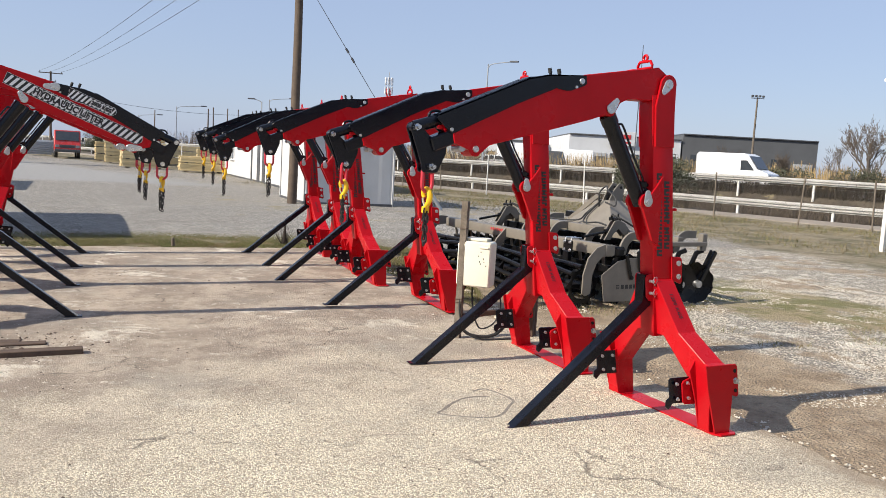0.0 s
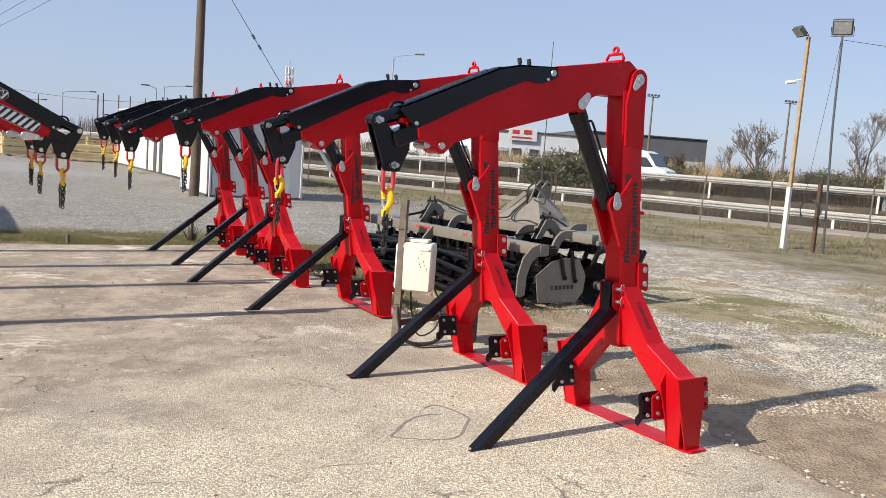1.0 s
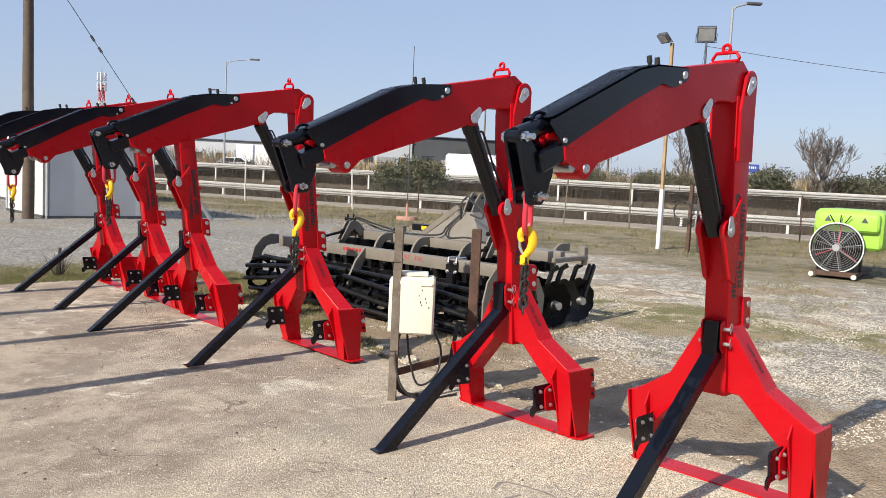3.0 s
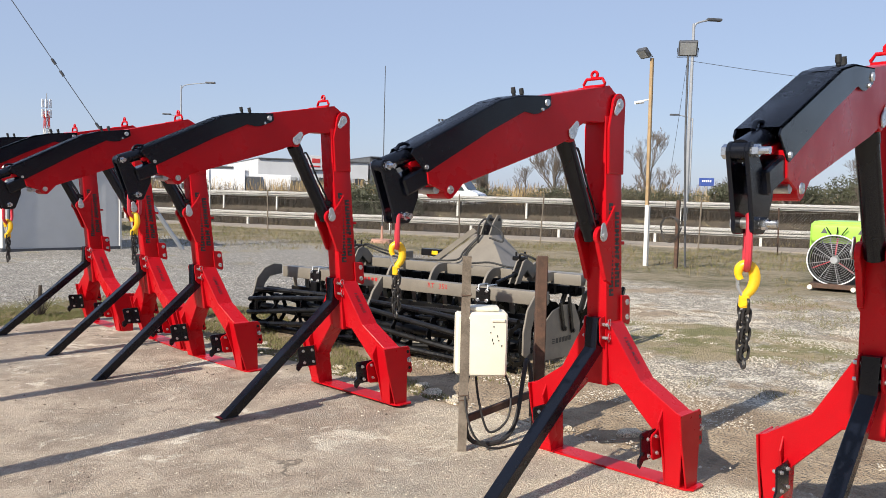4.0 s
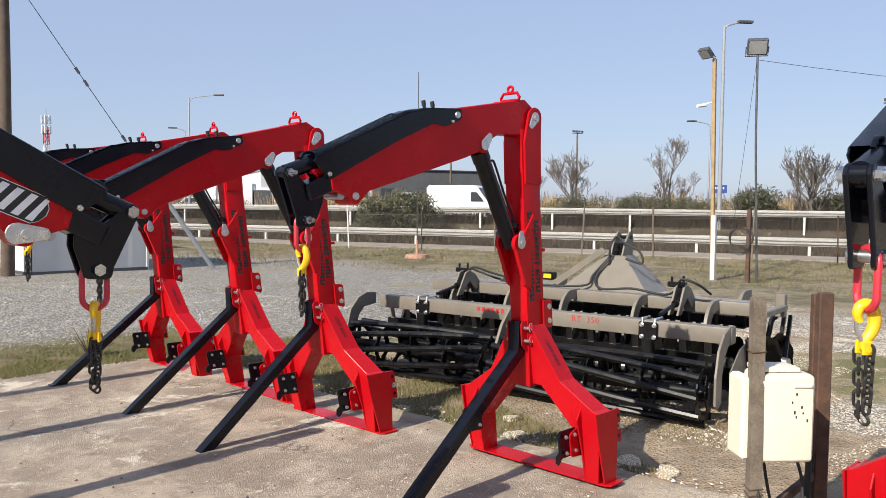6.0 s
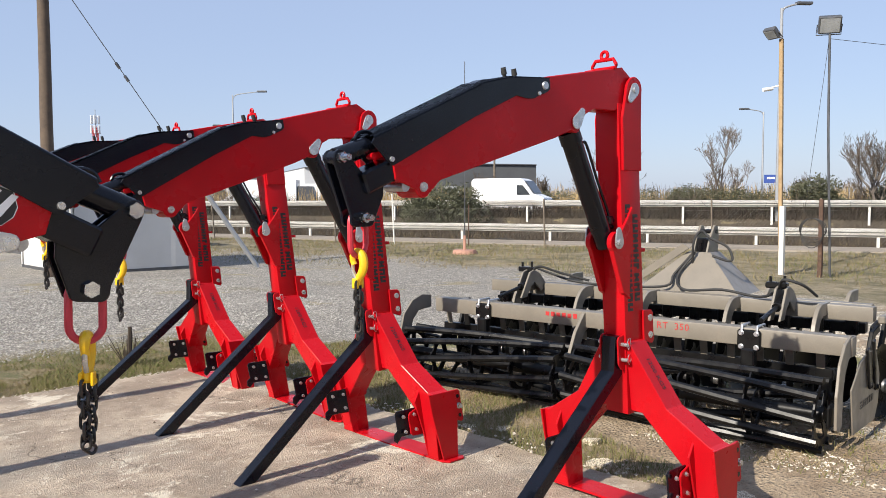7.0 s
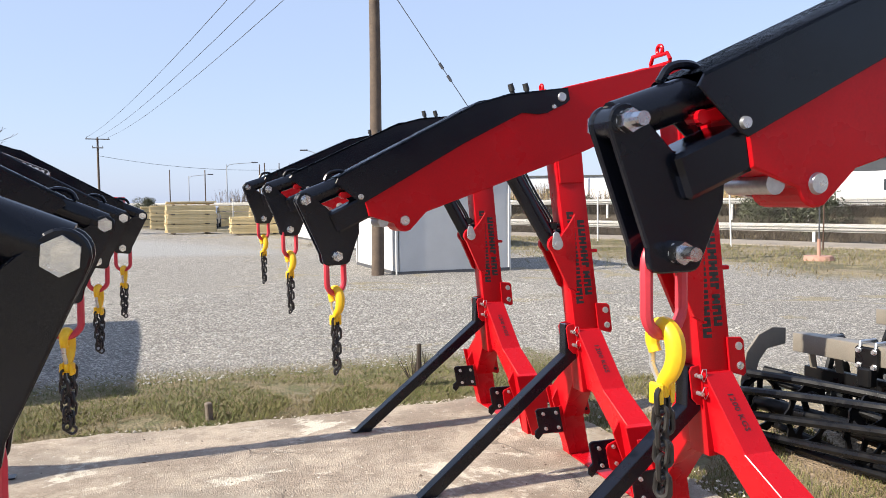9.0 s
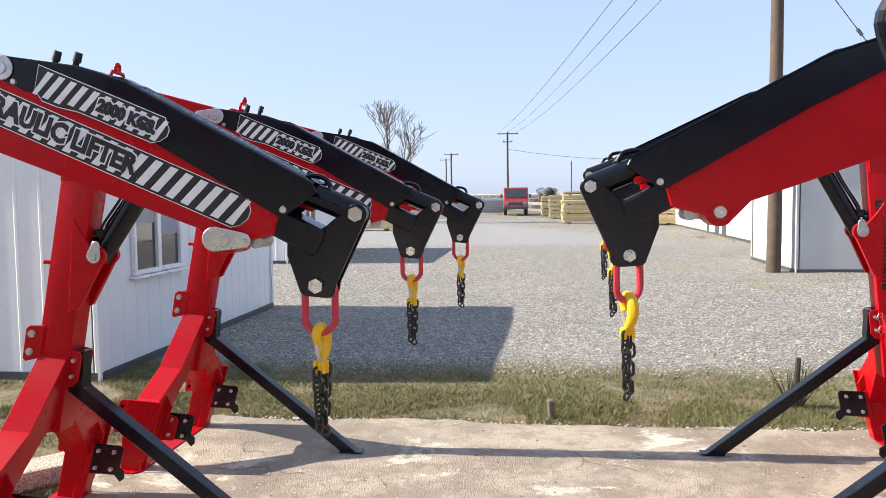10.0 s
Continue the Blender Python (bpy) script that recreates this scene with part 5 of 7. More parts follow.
def stake(x, y, h, w, d, mat, label, lean=0.0):
    bm = bmesh.new()
    n = 6
    rows = []
    for i in range(n + 1):
        z = -0.2 + (h + 0.2) * i / n
        j = 0.004 * noise.noise(Vector((x * 3, y, z * 4)))
        rows.append([bm.verts.new((sx * w / 2 + j, sy * d / 2 - j, z)) for sx, sy in ((-1, -1), (1, -1), (1, 1), (-1, 1))])
    for a, b in zip(rows, rows[1:]):
        for i in range(4):
            bm.faces.new((a[i], a[(i + 1) % 4], b[(i + 1) % 4], b[i]))
    bm.faces.new(rows[0][::-1])
    bm.faces.new(rows[-1])
    g = thing("stake", label, "stake", pose(x, y, 0, 0, lean, 42))
    part("post", bm, mat, g)
    for z in (0.34, 0.37, 1.02):
        bm = bmesh.new()
        k = w / 2 + 0.004
        sweep(bm, [(-k, -k, z), (k, -k, z + 0.008), (k, k, z), (-k, k, z - 0.006)], 0.003, 5, True)
        part("wire_tie", bm, RUST, g, "rusty wire tie")
    bm = bmesh.new()
    rod(bm, (0, -w / 2 - 0.012, 1.2), (0, 0, 1.2), 0.004, n=6)
    part("nail", bm, STEEL, g)
    return g


stake(3.27, 6.585, 1.27, 0.058, 0.058, WOOD_GREY, "weathered grey wooden stake beside the slab rim", 1.0)
s2 = thing("steel_stake", "rusty steel channel stake beside the cream box", "stake", pose(4.04, 6.55, 0, 0, 0, 42))
for dx, top_z in ((-0.035, 1.25), (0.035, 1.235)):
    bm = bmesh.new()
    box(bm, (dx, 0, top_z / 2 - 0.05), (0.05, 0.075, top_z + 0.1), 0.006)
    part("channel", bm, RUST, s2)
bm = bmesh.new()
beam(bm, (3.29, 6.585, 0.20), (4.02, 6.55, 0.27), 0.03, 0.05, 0.005)
solo("cross_rail", bm, RUST, "dark rusty rail tied between the two stakes", "rail")
for k, pts in enumerate(([(3.30, 6.62, 0.50), (3.30, 6.60, 0.30), (3.34, 6.58, 0.06), (3.55, 6.50, 0.02), (3.72, 6.50, 0.12), (3.82, 6.52, 0.40), (3.88, 6.54, 0.52), (3.95, 6.55, 0.40), (3.98, 6.56, 0.10)],
                         [(3.40, 6.60, 0.50), (3.40, 6.56, 0.30), (3.46, 6.52, 0.10), (3.60, 6.48, 0.16), (3.66, 6.50, 0.34), (3.60, 6.53, 0.50)],
                         [(3.34, 6.60, 0.50), (3.26, 6.56, 0.34), (3.28, 6.50, 0.12), (3.42, 6.44, 0.015), (3.75, 6.40, 0.012)])):
    bm = bmesh.new()
    sweep(bm, smooth_path(pts, 6), 0.016 if k == 0 else 0.008, 8)
    solo("power_cable", bm, RUBBER, "black cable looping below the cream box", "cable", smooth=True)

# ---- planks on the slab ----
rnd = random.Random(5)
for i, (x, y, a, ln, z) in enumerate(((-0.48, 6.61, 3, 1.15, 0.022), (-0.72, 6.97, 2, 1.1, 0.008), (-0.80, 7.12, -9, 0.9, 0.008))):
    bm = bmesh.new()
    box(bm, (0, 0, 0), (ln, 0.10, 0.045 if i == 0 else 0.016), 0.005)
    for v in bm.verts:
        v.co.z += 0.004 * noise.noise(v.co * 3 + Vector((i, 0, 0)))
    solo("plank", bm, WOOD_DARK, "rotten brown plank lying on the slab", "plank", "planks on the slab", m=pose(x, y, z, 0, 0, a))
bm = bmesh.new()
ring = smooth_path([(2.62, 4.98, 0), (2.75, 5.0, 0), (2.81, 4.74, 0), (2.73, 4.62, 0), (2.50, 4.42, 0), (2.19, 4.56, 0), (2.26, 4.66, 0), (2.40, 4.79, 0), (2.53, 4.85, 0), (2.68, 4.84, 0)], 6)
flat = []
for i, q in enumerate(ring):
    d = (ring[min(i + 1, len(ring) - 1)] - ring[max(i - 1, 0)]).normalized()
    n = Vector((-d.y, d.x, 0)) * (0.011 + 0.007 * noise.noise(q * 9))
    flat.append([bm.verts.new(q + n * t + Vector((0, 0, z))) for t, z in ((-1.3, -0.003), (-0.7, 0.002), (0.7, 0.002), (1.3, -0.003))])
for u, v in zip(flat, flat[1:]):
    for j in range(3):
        bm.faces.new((u[j], u[j + 1], v[j + 1], v[j]))
solo("tar_smear", bm, surface("dried_tar", (0.17, 0.145, 0.12), (0.30, 0.26, 0.21), 0.85, scale=18, fine=160, bump=0.3, dist=0.002), "dried dark tar smear in an open loop on the slab", "stain")

# ---- orchard sprayer ----


def sprayer():
    g = thing("orchard_sprayer", "lime green orchard sprayer with a large white caged fan", "sprayer", pose(16.35, 8.35, BASE, 0, 0, 190) @ Matrix.Scale(0.93, 4))
    # own axes: +x is the way the fan faces
    bm = bmesh.new()
    ringN = 32
    for r, x0, x1 in ((0.53, -0.02, -0.26), (0.505, -0.02, -0.26)):
        a = [bm.verts.new((x0, r * math.cos(2 * math.pi * i / ringN), 0.66 + r * math.sin(2 * math.pi * i / ringN))) for i in range(ringN)]
        b = [bm.verts.new((x1, r * math.cos(2 * math.pi * i / ringN), 0.66 + r * math.sin(2 * math.pi * i / ringN))) for i in range(ringN)]
        for i in range(ringN):
            bm.faces.new((a[i], a[(i + 1) % ringN], b[(i + 1) % ringN], b[i]))
    part("fan_shroud", bm, DARK_METAL, g, "", True)
    for k in range(11):
        r = 0.07 + 0.045 * k + (0.012 if k == 10 else 0)
        thin = 0.0035
        bm = bmesh.new()
        sweep(bm, [(0.03 - 0.03 * (r / 0.53) ** 2, r * math.cos(2 * math.pi * i / 40), 0.66 + r * math.sin(2 * math.pi * i / 40)) for i in range(40)], thin if k < 10 else 0.014, 6, True)
        part("guard_ring", bm, GREY_METAL if k < 10 else VAN_WHITE, g, "white wire guard ring", True)
    for k in range(8):
        a = 2 * math.pi * k / 8 + 0.2
        bm = bmesh.new()
        rod(bm, (0.035, 0.06 * math.cos(a), 0.66 + 0.06 * math.sin(a)), (0.0, 0.53 * math.cos(a), 0.66 + 0.53 * math.sin(a)), 0.007, n=6)
        part("guard_spoke", bm, GREY_METAL, g)
    for k in range(9):
        bm = bmesh.new()
        prism(bm, [(0.10, -0.03), (0.46, -0.075), (0.47, 0.05), (0.10, 0.03)], -0.01, 0.01, "z", 0.004)
        bmesh.ops.transform(bm, matrix=pose(-0.12, 0, 0.66) @ pose(0, 0, 0, 40 * k, 0, 0) @ pose(0, 0, 0, 0, 35, 90) @ pose(0, 0, 0, 0, 0, 0), verts=bm.verts[:])
        part("fan_blade", bm, DARK_METAL if k % 3 else LINK_RED, g, "fan blade")
    bm = bmesh.new()
    rod(bm, (-0.27, 0, 0.66), (-0.25, 0, 0.66), 0.50, n=32)
    part("fan_back", bm, BLACK_DULL, g)
    bm = bmesh.new()
    rod(bm, (-0.16, 0, 0.66), (0.045, 0, 0.66), 0.09, 0.075, n=20)
    part("fan_hub", bm, GREY_METAL, g, "", True)
    bm = bmesh.new()
    box(bm, (-1.15, 0.14, 1.05), (1.70, 1.40, 0.88), 0.17, seg=3)
    part("tank", bm, GREEN, g, "lime green plastic tank", True)
    bm = bmesh.new()
    box(bm, (-0.33, 0.12, 1.22), (0.34, 1.30, 0.44), 0.12, seg=3)
    part("tank_front", bm, GREEN, g, "", True)
    for y in (-0.36, 0.36):
        bm = bmesh.new()
        prism(bm, [(y + 0.05, 1.22), (y + 0.19, 1.22), (y + 0.12, 1.34)], -0.161, -0.157, "x")
        part("warning_triangle", bm, DARK_METAL, g)
    for y in (-0.12, 0.02, 0.14):
        bm = bmesh.new()
        rod(bm, (-0.12, y * 0.5, 1.14), (-0.06, y * 1.6, 1.36), 0.012, n=6)
        part("spray_lever", bm, BLACK_DULL, g)
    bm = bmesh.new()
    box(bm, (-0.9, 0, 0.10), (2.1, 0.9, 0.10), 0.01)
    part("skid", bm, RUST, g, "dark red steel skid")
    for y in (-0.42, 0.42):
        bm = bmesh.new()
        rod(bm, (0.12, y, 0.07), (0.22, y, 0.07), 0.05, n=12)
        part("skid_end", bm, OFFWHITE, g)
        bm = bmesh.new()
        box(bm, (-0.5, y, 0.30), (0.10, 0.06, 0.40), 0.01)
        part("stand", bm, RUST, g)


sprayer()

# ---- sheds and site cabins ----


def ribbed_wall(bm, a, b, h, pitch=0.25, rib=0.006, t=0.06):
    """A wall of ribbed sheet from a to b, its outer face on the right of the way."""
    a, b = Vector((*a, 0)), Vector((*b, 0))
    d = (b - a).normalized()
    out = d.cross(Vector((0, 0, 1)))
    n = max(1, int((b - a).length / pitch))
    st = (b - a).length / n
    line = []
    for i in range(n):
        for f, o in ((0.0, 0), (0.82, 0), (0.86, rib), (0.96, rib)):
            line.append(a + d * (i + f) * st + out * o)
    line.append(b.copy())
    lo = [bm.verts.new((p.x, p.y, BASE - 0.1)) for p in line]
    hi = [bm.verts.new((p.x, p.y, h)) for p in line]
    for i in range(len(line) - 1):
        bm.faces.new((lo[i], lo[i + 1], hi[i + 1], hi[i]))
    back = [bm.verts.new(q) for q in ((a.x - out.x * t, a.y - out.y * t, BASE - 0.1), (b.x - out.x * t, b.y - out.y * t, BASE - 0.1), (b.x - out.x * t, b.y - out.y * t, h), (a.x - out.x * t, a.y - out.y * t, h))]
    bm.faces.new(back[::-1])
    bm.faces.new((hi[0], back[3], back[0], lo[0]))
    bm.faces.new((hi[-1], lo[-1], back[1], back[2]))
    bm.faces.new([*hi, back[2], back[3]])


def cabin(name, label, x0, x1, y0, y1, h, mat, windows=(), roof=0.05, pitch=0.25, doors=()):
    g = thing(name, label, "cabin" if "cabin" in name else "building")
    for a, b in (((x0, y0), (x1, y0)), ((x1, y0), (x1, y1)), ((x1, y1), (x0, y1)), ((x0, y1), (x0, y0))):
        bm = bmesh.new()
        ribbed_wall(bm, a, b, h, pitch)
        part("wall", bm, mat, g)
    bm = bmesh.new()
    box(bm, ((x0 + x1) / 2, (y0 + y1) / 2, h + 0.04), (x1 - x0 + 2 * roof, y1 - y0 + 2 * roof, 0.08), 0.01)
    part("roof", bm, mat, g)
    bm = bmesh.new()
    for a, b in (((x0, y0 - 0.02), (x1, y0 - 0.02)), ((x1 + 0.024, y0), (x1 + 0.024, y1)), ((x0 - 0.024, y0), (x0 - 0.024, y1))):
        beam(bm, (*a, 0.0), (*b, 0.0), 0.02, 0.10)
    part("base_trim", bm, DARK_METAL, g)
    for x, y in ((x0, y0), (x1, y0), (x1, y1), (x0, y1)):
        bm = bmesh.new()
        box(bm, (x, y, h / 2 - 0.05), (0.06, 0.06, h + 0.1), 0.008)
        part("corner_trim", bm, mat, g)
    for (side, c, w, z0, z1, panes) in windows:
        xs = x1 if side == "x1" else x0
        out = 1 if side == "x1" else -1
        win = part("window", window_frame(xs, out, c, w, z0, z1, panes), VAN_WHITE, g, "white plastic window")
        step = w / panes
        for i in range(panes):
            bm = bmesh.new()
            box(bm, (xs + out * 0.012, c - w / 2 + step * (i + 0.5), (z0 + z1) / 2), (0.012, step - 0.09, z1 - z0 - 0.10))
            part("pane", bm, DARK_GLASS, win)
            bm = bmesh.new()
            box(bm, (xs + out * 0.0195, c - w / 2 + step * (i + 0.5), z1 - 0.05 - (z1 - z0) * (0.21 if i == 0 else 0.28)), (0.002, step - 0.10, (z1 - z0) * (0.42 if i == 0 else 0.56)))
            part("blind", bm, CURTAIN, win)
        bm = bmesh.new()
        box(bm, (xs + out * 0.05, c, z0 - 0.02), (0.10, w + 0.10, 0.03), 0.006)
        part("window_sill", bm, VAN_WHITE, win)
    # dark upright panels: doors, and a narrow full-height one as wall-end trim
    for (side, c, w, h1) in doors:
        xs = x1 if side == "x1" else x0
        out = 1 if side == "x1" else -1
        bm = bmesh.new()
        box(bm, (xs + out * 0.02, c, h1 / 2), (0.04, w, h1), 0.008)
        part("door", bm, DARK_METAL, g, "dark doorway or wall-end trim")
    return g


def window_frame(xs, out, c, w, z0, z1, panes):
    bm = bmesh.new()
    t = 0.05
    for z in (z0 + t / 2, z1 - t / 2):
        box(bm, (xs + out * 0.028, c, z), (0.05, w, t), 0.006)
    for i in range(panes + 1):
        y = c - w / 2 + t / 2 + (w - t) * i / panes
        box(bm, (xs + out * 0.028, y, (z0 + z1) / 2), (0.05, t * (1.6 if 0 < i < panes else 1), z1 - z0 - 2 * t), 0.006)
    return bm


cabin("site_cabin", "white ribbed sandwich-panel site cabin with a sliding window", -8.0, -2.72, 14.55, 19.5, 2.45, PANEL_WHITE, [("x1", 15.76, 1.10, 0.90, 1.90, 2)])
cabin("site_cabin", "white ribbed panel cabin across the gravel yard", -10.5, -5.0, 27.4, 33.0, 2.45, PANEL_WHITE, [("x1", 29.5, 1.1, 0.9, 1.9, 2)])
cabin("kiosk", "low white plastered kiosk beside the wooden pole", 6.72, 9.62, 24.9, 28.4, 2.45, PLASTER, pitch=5.0)
# the last, narrow entry in doors is the trim at the wall's end
cabin("long_building", "long white single-storey building with dark openings", 8.4, 11.4, 33.5, 50.0, 3.0, PLASTER, [("x0", 47.6, 1.2, 0.9, 2.1, 2)], pitch=12.0, doors=[("x0", 39.1, 0.55, 2.3), ("x0", 40.3, 0.55, 2.3), ("x0", 42.0, 0.22, 2.9)])

# ---- wooden pole with its wires ----


def wooden_pole(x, y, h, r, arms, label, name="utility_pole"):
    g = thing(name, label, "utility pole", pose(x, y, 0))
    bm = bmesh.new()
    n, seg = 12, 10
    rows = []
    for i in range(seg + 1):
        z = -0.3 + (h + 0.3) * i / seg
        rr = r * (1 - 0.28 * i / seg)
        o = Vector((0.03 * noise.noise(Vector((x, z * 0.4, 0))), 0.03 * noise.noise(Vector((y, z * 0.4, 5))), 0))
        rows.append([bm.verts.new(o + Vector((rr * math.cos(2 * math.pi * j / n), rr * math.sin(2 * math.pi * j / n), z))) for j in range(n)])
    for a, b in zip(rows, rows[1:]):
        for j in range(n):
            bm.faces.new((a[j], a[(j + 1) % n], b[(j + 1) % n], b[j]))
    bm.faces.new(rows[-1])
    part("shaft", bm, WOOD_POLE, g, "", True)
    for z, w in arms:
        bm = bmesh.new()
        box(bm, (0, -r * 0.9, z), (w, 0.09, 0.11), 0.01)
        arm = part("crossarm", bm, WOOD_POLE, g)
        for k in (-1, 0, 1):
            bm = bmesh.new()
            rod(bm, (k * w * 0.45, -r * 0.9, z + 0.05), (k * w * 0.45, -r * 0.9, z + 0.14), 0.02, n=8)
            rod(bm, (k * w * 0.45, -r * 0.9, z + 0.12), (k * w * 0.45, -r * 0.9, z + 0.24), 0.05, 0.035, n=10)
            part("insulator", bm, DARK_METAL, arm)
    return g


wooden_pole(6.30, 25.05, 9.2, 0.155, [(8.7, 1.9)], "tall weathered wooden utility pole beside the kiosk")
wooden_pole(-2.4, 108.4, 9.3, 0.15, [(9.1, 2.6), (8.1, 1.2)], "distant wooden utility pole with two crossarms")
wooden_pole(-12.0, 132.0, 8.0, 0.15, [(7.8, 2.2)], "distant wooden utility pole with crossarm")
wooden_pole(-16.0, 160.0, 8.5, 0.15, [(8.2, 2.2)], "distant wooden utility pole with crossarm")
wooden_pole(24.0, 112.0, 6.5, 0.13, [], "distant plain wooden pole")


def cable(name, label, pts, r, mat=None, extra=None):
    bm = bmesh.new()
    sweep(bm, pts, r, 5)
    return solo(name, bm, mat or RUBBER, label, "cable")


def sagging(a, b, sag, n=14):
    a, b = Vector(a), Vector(b)
    return [a.lerp(b, i / n) - Vector((0, 0, sag * 4 * (i / n) * (1 - i / n))) for i in range(n + 1)]


for k in (-1, 0, 1):
    cable("overhead_line", "thin overhead line between wooden poles", sagging((6.3 + 0.85 * k, 24.9, 8.92), (-2.4 + 1.15 * k, 108.2, 9.3), 0.7), 0.012)
cable("overhead_line", "sagging overhead line between distant poles", sagging((-2.4, 108.2, 7.2), (24.0, 112.0, 6.2), 0.9), 0.02)
guy = thing("guy_wire", "steel guy wire with insulators and a grey guard tube", "guy wire")
top, foot = Vector((6.35, 25.0, 7.0)), Vector((11.0, 24.0, BASE))
bm = bmesh.new()
sweep(bm, [top, foot], 0.010, 6)
part("wire", bm, DARK_METAL, guy)
for f in (0.30, 0.34, 0.52):
    bm = bmesh.new()
    p = top.lerp(foot, f)
    rod(bm, p, p + (foot - top).normalized() * 0.16, 0.035, n=8)
    part("insulator", bm, DARK_METAL, guy)
bm = bmesh.new()
rod(bm, top.lerp(foot, 0.70), foot, 0.06, n=10)
part("guard_tube", bm, GREY_METAL, guy, "grey guard tube")

# ---- lamps and masts ----


def flood_head(g, p, turn, tilt, w=0.42, h=0.34):
    m = Matrix.Translation(p) @ pose(0, 0, 0, tilt, 0, turn)
    bm = bmesh.new()
    box(bm, (0, 0, 0), (w, 0.13, h), 0.02, m)
    hd = part("floodlight", bm, DARK_METAL, g, "dark square floodlight")
    bm = bmesh.new()
    box(bm, (0, -0.068, 0), (w - 0.07, 0.006, h - 0.07), 0, m)
    part("lens", bm, LENS_DARK, hd)
    bm = bmesh.new()
    sweep(bm, [m @ Vector(q) for q in ((-w / 2 - 0.02, 0, 0), (-w / 2 - 0.02, 0.02, -h * 0.62), (w / 2 + 0.02, 0.02, -h * 0.62), (w / 2 + 0.02, 0, 0))], 0.012, 6)
    part("bracket", bm, DARK_METAL, hd)
    return hd


POLE_TAN = surface("old_yellow_timber", (0.36, 0.25, 0.13), (0.24, 0.16, 0.085), 0.8, scale=4, fine=60, bump=0.3)


def flood_poles():
    g = thing("floodlight_pole", "timber floodlight pole bound to a white-painted post", "floodlight pole", pose(18.45, 13.63, 0, 0, 0, 0))
    bm = bmesh.new()
    box(bm, (0, 0, 0.72), (0.11, 0.11, 1.66), 0.012)
    part("white_post", bm, RAIL_WHITE, g, "white-painted lower post")
    bm = bmesh.new()
    beam(bm, (0.10, 0.06, -0.2), (0.52, 0.34, 5.45), 0.085, 0.085, 0.01, (0, 1, 0))
    part("timber_pole", bm, POLE_TAN, g, "weathered yellow timber pole")
    flood_head(g, Vector((0.36, 0.50, 5.58)), -108, 46, 0.34, 0.28)
    bm = bmesh.new()
    rod(bm, (0.40, 0.48, 4.30), (0.18, 0.60, 4.26), 0.045, n=10)
    rod(bm, (0.46, 0.32, 4.36), (0.38, 0.46, 4.33), 0.02, n=8)
    part("security_camera", bm, VAN_WHITE, g, "white bullet camera")
    g = thing("floodlight_pole", "thin steel floodlight pole with a coil of cable", "floodlight pole", pose(18.45, 12.64, 0, 0, 0, 0))
    bm = bmesh.new()
    sweep(bm, smooth_path([(0.25, 0.0, -0.2), (0.16, 0.02, 1.4), (0.06, 0.05, 3.2), (0.0, 0.05, 5.3)], 4), 0.028, 8)
    part("steel_pole", bm, DARK_METAL, g, "", True)
    bm = bmesh.new()
    box(bm, (-0.02, 0.12, 0.75), (0.09, 0.09, 1.9), 0.01)
    part("rusty_post", bm, RUST, g)
    flood_head(g, Vector((-0.02, 0.05, 5.50)), -60, 30, 0.46, 0.38)
    bm = bmesh.new()
    for k in range(4):
        pts = [(-0.12 + 0.02 * k, 0.28 + (0.24 + 0.02 * k) * math.cos(a), 0.95 + 0.03 * k + (0.33 - 0.03 * k) * math.sin(a)) for a in (2 * math.pi * i / 24 for i in range(24))]
        sweep(bm, pts, 0.010, 5, True)
    part("cable_coil", bm, RUBBER, g, "black cable coil")
    cable("overhead_line", "thin slack cable from the floodlight pole", sagging((18.45, 12.7, 5.2), (30.0, -2.0, 4.4), 0.5), 0.006)
    cable("overhead_line", "thin cable hanging down beside the floodlight pole", sagging((18.42, 12.69, 5.2), (18.35, 13.1, 1.4), 0.05), 0.005)


flood_poles()


def street_lamp(x, y, h, turn, reach, label, r=0.09, double=False):
    g = thing("street_lamp", label, "street lamp", pose(x, y, -0.2, 0, 0, turn))
    bm = bmesh.new()
    rod(bm, (0, 0, 0), (0, 0, h), r, r * 0.55, n=10)
    part("column", bm, GREY_METAL, g, "", True)
    bm = bmesh.new()
    sweep(bm, smooth_path([(0, 0, h - 0.35), (0.12 * reach, 0, h - 0.02), (0.5 * reach, 0, h + 0.12), (reach, 0, h + 0.22)], 4), r * 0.4, 7)
    part("bracket_arm", bm, GREY_METAL, g, "", True)
    bm = bmesh.new()
    box(bm, (reach + 0.25, 0, h + 0.24), (0.75, 0.28, 0.13), 0.04, pose(0, 0, 0), 2)
    part("lantern", bm, DARK_METAL, g, "grey lantern")
    return g


street_lamp(31.5, 61.0, 9.9, -47, 2.0, "tall street lamp with a single arm beside the road")
street_lamp(37.4, 21.9, 10.7, -40, 0.8, "slim pale street lamp beside the service road", 0.12)
street_lamp(61.3, 33.4, 8.7, 128, 1.2, "distant street lamp with a single arm")
street_lamp(38.0, 73.0, 8.6, 140, 0.9, "distant street lamp with a short arm")
street_lamp(17.6, 84.0, 6.6, 160, 0.8, "distant street lamp with a short arm")
street_lamp(11.7, 106.0, 6.4, -10, 3.0, "distant street lamp beside the lane")
street_lamp(8.4, 122.0, 5.5, -10, 2.6, "distant street lamp beside the lane")
street_lamp(21.0, 96.0, 7.6, -20, 2.4, "distant street lamp beside the lane")


for x, y, h in ((13.5, 92.0, 5.6), (15.4, 101.0, 6.2), (18.6, 110.0, 6.6), (10.2, 118.0, 6.0), (22.5, 124.0, 7.2), (26.0, 131.0, 7.4), (6.2, 128.0, 6.4)):
    wooden_pole(x, y, h, 0.09, [], "distant plain wooden pole")


